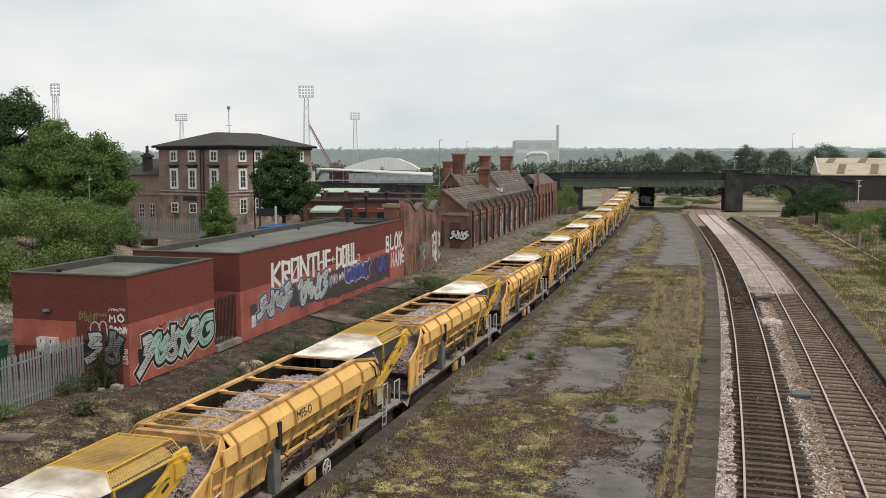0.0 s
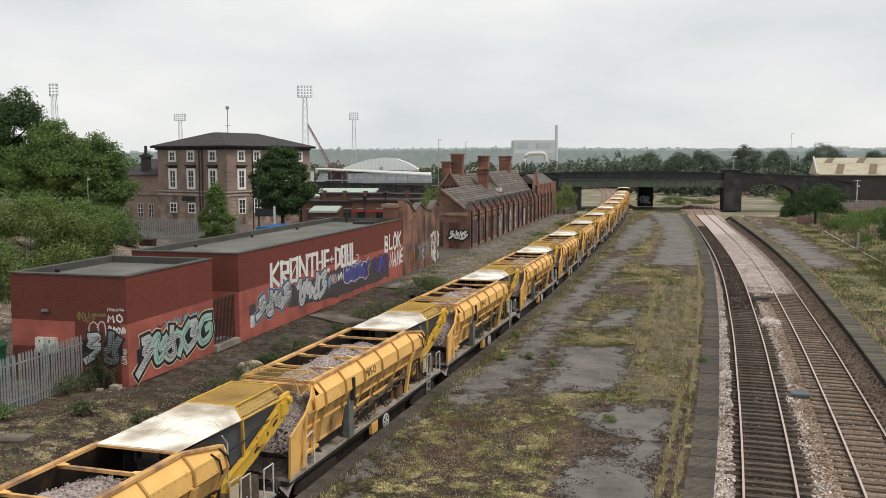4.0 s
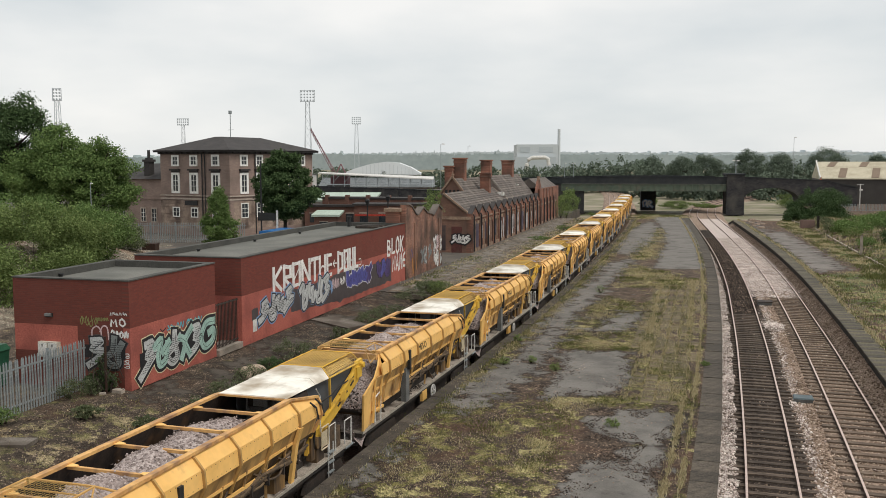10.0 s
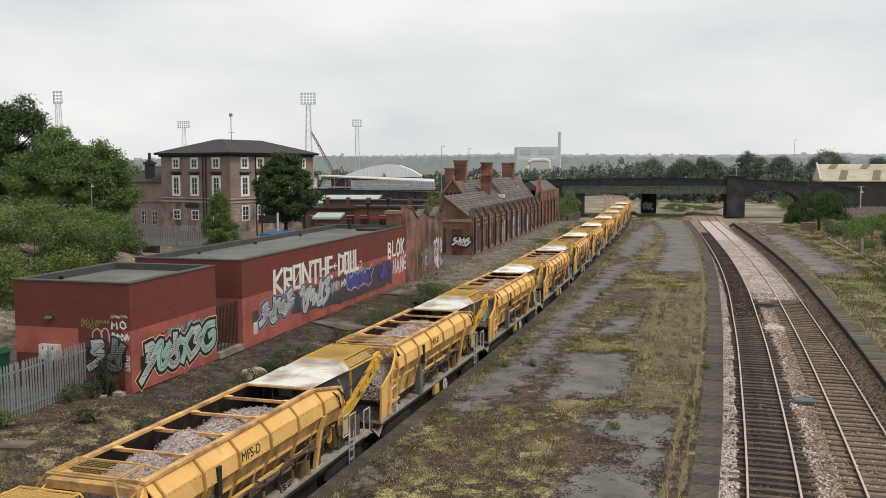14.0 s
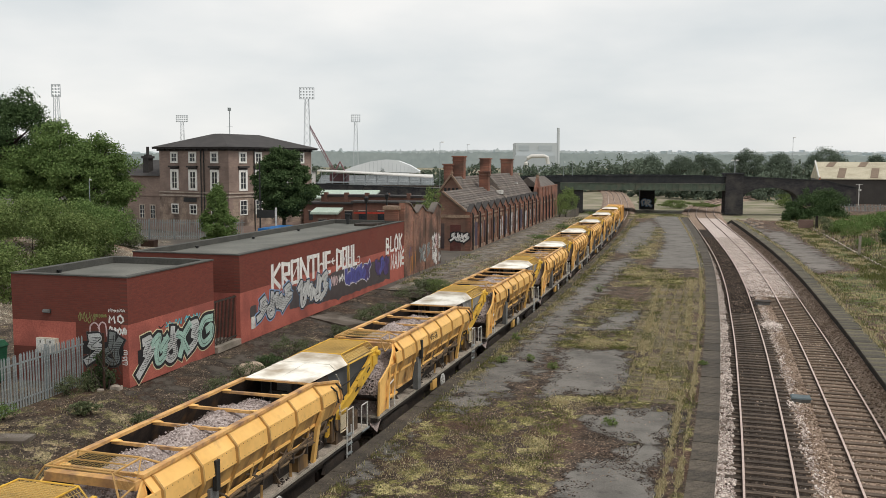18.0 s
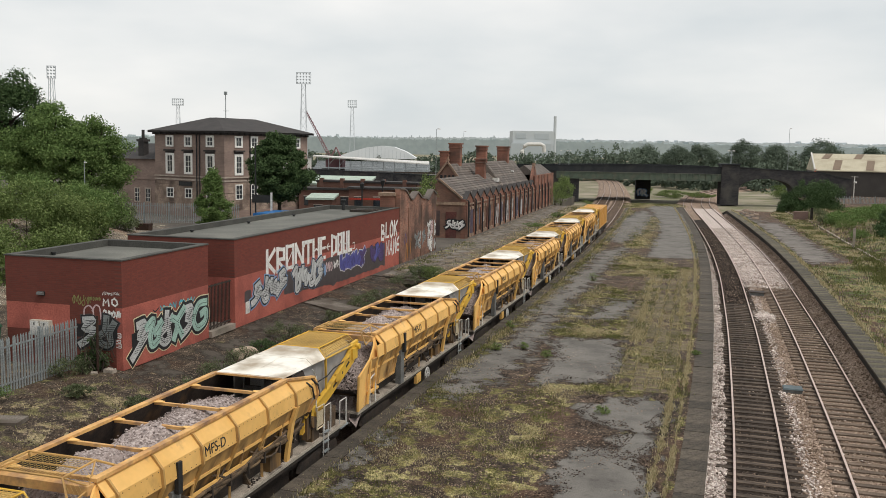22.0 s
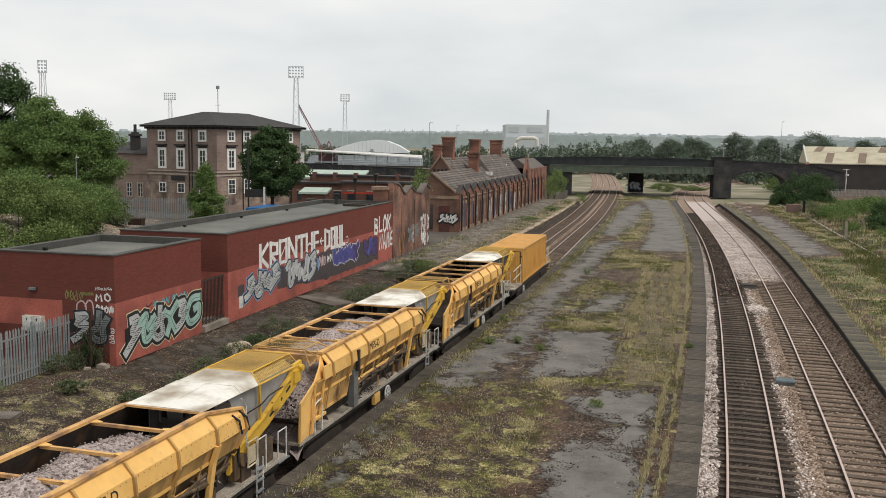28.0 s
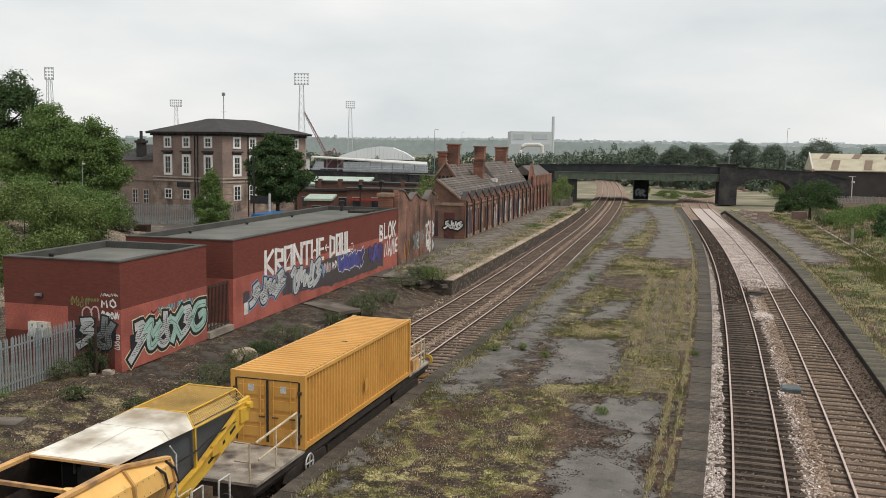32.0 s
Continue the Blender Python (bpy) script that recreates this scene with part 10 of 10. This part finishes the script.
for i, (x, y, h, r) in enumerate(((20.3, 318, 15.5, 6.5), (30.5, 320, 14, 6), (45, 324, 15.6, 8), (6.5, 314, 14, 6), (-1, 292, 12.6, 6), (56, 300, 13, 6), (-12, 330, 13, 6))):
    tree("far_tree", x, y, -0.6, h + 0.6, r, LEAF_HAZED, 5500, 0.36, 500 + i, "rounded dark tree beyond the road bridge", 0.4, 0.1, "trees beyond the bridge")

bush_mass("bank_thicket", [(-1.5, 214, 0.4, 4.5, 3.0, 0.9), (5, 212, 0.3, 3.5, 3.0, 0.8), (-8.5, 222, 0.6, 2.6, 4.0, 1.2)], LEAF_BUSH, 6000, 0.16, 406, "low light green scrub beyond the bridge")
bush_mass("bank_thicket", [(24, 226, 1.0, 5.5, 4.0, 1.8), (32, 230, 1.4, 5.5, 4.0, 2.2)], LEAF_BUSH, 5000, 0.18, 407, "light green scrub behind the brick arch")
bush_mass("weed_shrub", [(-4.5, 163, 0.5, 1.8, 1.2, 0.5), (-1.0, 165.5, 0.2, 2.2, 1.2, 0.6), (-7.0, 166, 0.2, 1.4, 1.4, 0.5)], LEAF_BUSH, 2200, 0.09, 408, "low yellow-green weeds on the platform ramp")
for i, (x, y, h, r, mt) in enumerate(((18.0, 100, 0.9, 1.2, LEAF_MID), (18.6, 112, 1.2, 1.4, LEAF_BUSH), (19.2, 86, 0.8, 1.3, LEAF_BUSH), (17.8, 122, 1.1, 1.2, LEAF_PALE), (20.5, 93, 1.3, 1.6, LEAF_MID), (18.5, 135, 1.2, 1.5, LEAF_PALE), (21.5, 79, 1.0, 1.4, LEAF_BUSH))):
    bush_mass("weed_shrub", [(x, y, 1.2 + h * 0.5, r, r, h * 0.6)], mt, int(900 * r), 0.08, 420 + i, "rough leafy weeds on the bank by the platform", "weeds on the bank")

tg = thing("graffiti", "white and blue sprayed graffiti on the bridge pier", "graffiti", pose(-7.5, 186, -0.4, 0, 0, 6.6))
for col, w, d in (("sky", 0.62, 0.0), ("white", 0.3, 0.004)):
    g = Geo()
    for q in ([(0.5, 1.0), (0.4, 1.9), (1.1, 2.1), (1.0, 1.2)], [(1.3, 0.9), (1.5, 2.0), (2.1, 1.8), (1.6, 1.4), (2.3, 0.8)]):
        ribbon(g, q, w, wall_y(14.5), d)
    part("outline" if d == 0 else "fill", g, SPRAY[col], tg)

# ---- pieces last: sleepers and coping stones ----
sl = Geo().box(-1.3, 1.3, -0.125, 0.125, -0.26, -0.118)
sl_dark, sl_worn = sl.mesh("sleeper"), Geo().box(-1.3, 1.3, -0.125, 0.125, -0.26, -0.112).mesh("sleeper")
sl_dark.materials.append(SLEEPER)
sl_worn.materials.append(SLEEPER_C)
for (t, ln), me, y0, y1 in zip(TRACKS, (sl_worn, sl_worn, sl_dark, sl_worn), (30, 44, 20, 20), (120, 120, 62, 73)):
    y = y0
    while y < y1:
        ob = part("sleeper", me, None, t)
        ob.location = (ln(y), y, random.uniform(-0.01, 0.01))
        ob.rotation_euler = (0, 0, -math.atan((ln(y + 1) - ln(y - 1)) / 2) + radians(random.uniform(-0.8, 0.8)))
        y += 0.6 if ln is x_A else 0.66
    if y1 > 100:
        g = Geo()
        while y < 200:
            g.box(ln(y) - 1.3, ln(y) + 1.3, y - 0.125, y + 0.125, -0.26, -0.12)
            y += 0.66
        tagged(part("sleepers", g, me.materials[0], t), kind="stuff")


def copings(parent, line, side, y0, y1, width, length, mat, far_to):
    me = Geo().loft([[(0, 0.004, 0.0), (side * width, 0.004, 0.0), (side * width, length - 0.004, 0.0), (0, length - 0.004, 0.0)], [(0, 0.004, 0.068), (side * width, 0.004, 0.068), (side * width, length - 0.004, 0.068), (0, length - 0.004, 0.068)]]).mesh("coping_stone")
    me.materials.append(mat)
    y = y0
    while y < y1:
        ob = part("coping_stone", me, None, parent)
        ob.location = (line(y + length / 2) - side * 0.03, y, PZ - 0.055 + random.uniform(-0.008, 0.01))
        ob.rotation_euler = (radians(random.uniform(-0.4, 0.4)), radians(random.uniform(-0.4, 0.4)), -math.atan((line(y + 1) - line(y - 1)) / 2) + radians(random.uniform(-0.6, 0.6)))
        y += length
    g = Geo()
    while y < far_to:
        a, b = line(y), line(y + length)
        z = PZ + 0.02
        g.loft([[(a, y + 0.01, z - 0.07), (a + side * width, y + 0.01, z - 0.07), (a + side * width, y + 0.01, z), (a, y + 0.01, z)], [(b, y + length - 0.004, z - 0.07), (b + side * width, y + length - 0.004, z - 0.07), (b + side * width, y + length - 0.004, z), (b, y + length - 0.004, z)]])
        y += length
    if g.v:
        tagged(part("coping_stones", g, mat, parent), kind="stuff")


copings(platform_mid, PM_R, -1, 18, 110, 0.77, 0.92, COPING, 152)
copings(platform_mid, PM_L, 1, 18, 110, 0.55, 0.9, COPING, 152)
copings(platform_right, lambda y: PR_L(y) - 0.15, 1, 24, 110, 0.98, 0.92, COPING_OUT, 146)
copings(platform_left, PL_R, -1, 59, 147, 0.6, 0.9, COPING_BUFF, 147)

# worn pavers of the middle platform, with grass in their joints
pv = Geo().loft([[(-0.25, -0.29, 0.0), (0.25, -0.29, 0.0), (0.25, 0.29, 0.0), (-0.25, 0.29, 0.0)], [(-0.235, -0.275, 0.03), (0.235, -0.275, 0.03), (0.235, 0.275, 0.03), (-0.235, 0.275, 0.03)]]).mesh("paver")
pv.materials.append(PAVER)
for j in range(56):
    yy = 33.8 + 0.6 * j
    for i in range(6):
        xx = -2.28 + 0.55 * i + 0.018 * (yy - 36)
        if xx > PM_R(yy) - 1.15 or noise.noise((xx * 0.9, yy * 0.5, 71)) < -0.12 or (yy < 43 and xx < -1.9):
            continue
        ob = part("paver", pv, None, platform_mid)
        ob.location = (xx, yy, PZ - 0.022 + random.uniform(-0.006, 0.006))
        ob.rotation_euler = (radians(random.uniform(-0.6, 0.6)), radians(random.uniform(-0.6, 0.6)), radians(random.uniform(-1.5, 1.5)))


# ---- motion ----
def travelled(t):
    """Metres that the train has come by t seconds."""
    return -2.05700e-05 * t**4 + 8.94025e-04 * t**3 + 0.032172 * t**2 + 5.87067 * t - 0.1449


def on_track(y, half=4.9):
    xa, xb = x_R(y - half), x_R(y + half)
    return pose((xa + xb) / 2, y, 0, 0, 0, -math.degrees(math.atan2(xb - xa, 2 * half)))


def motions():
    times = [float(i) for i in range(33)]
    for k, ob in HOPPERS.items():
        walk(ob, [(t, on_track(38.19 + PITCH * k - 0.1 * max(0, k - 10) - 0.2 * (k == 14) - travelled(t))) for t in times])
    walk(BARRIER, [(t, on_track(256.34 - travelled(t))) for t in times])


motions()
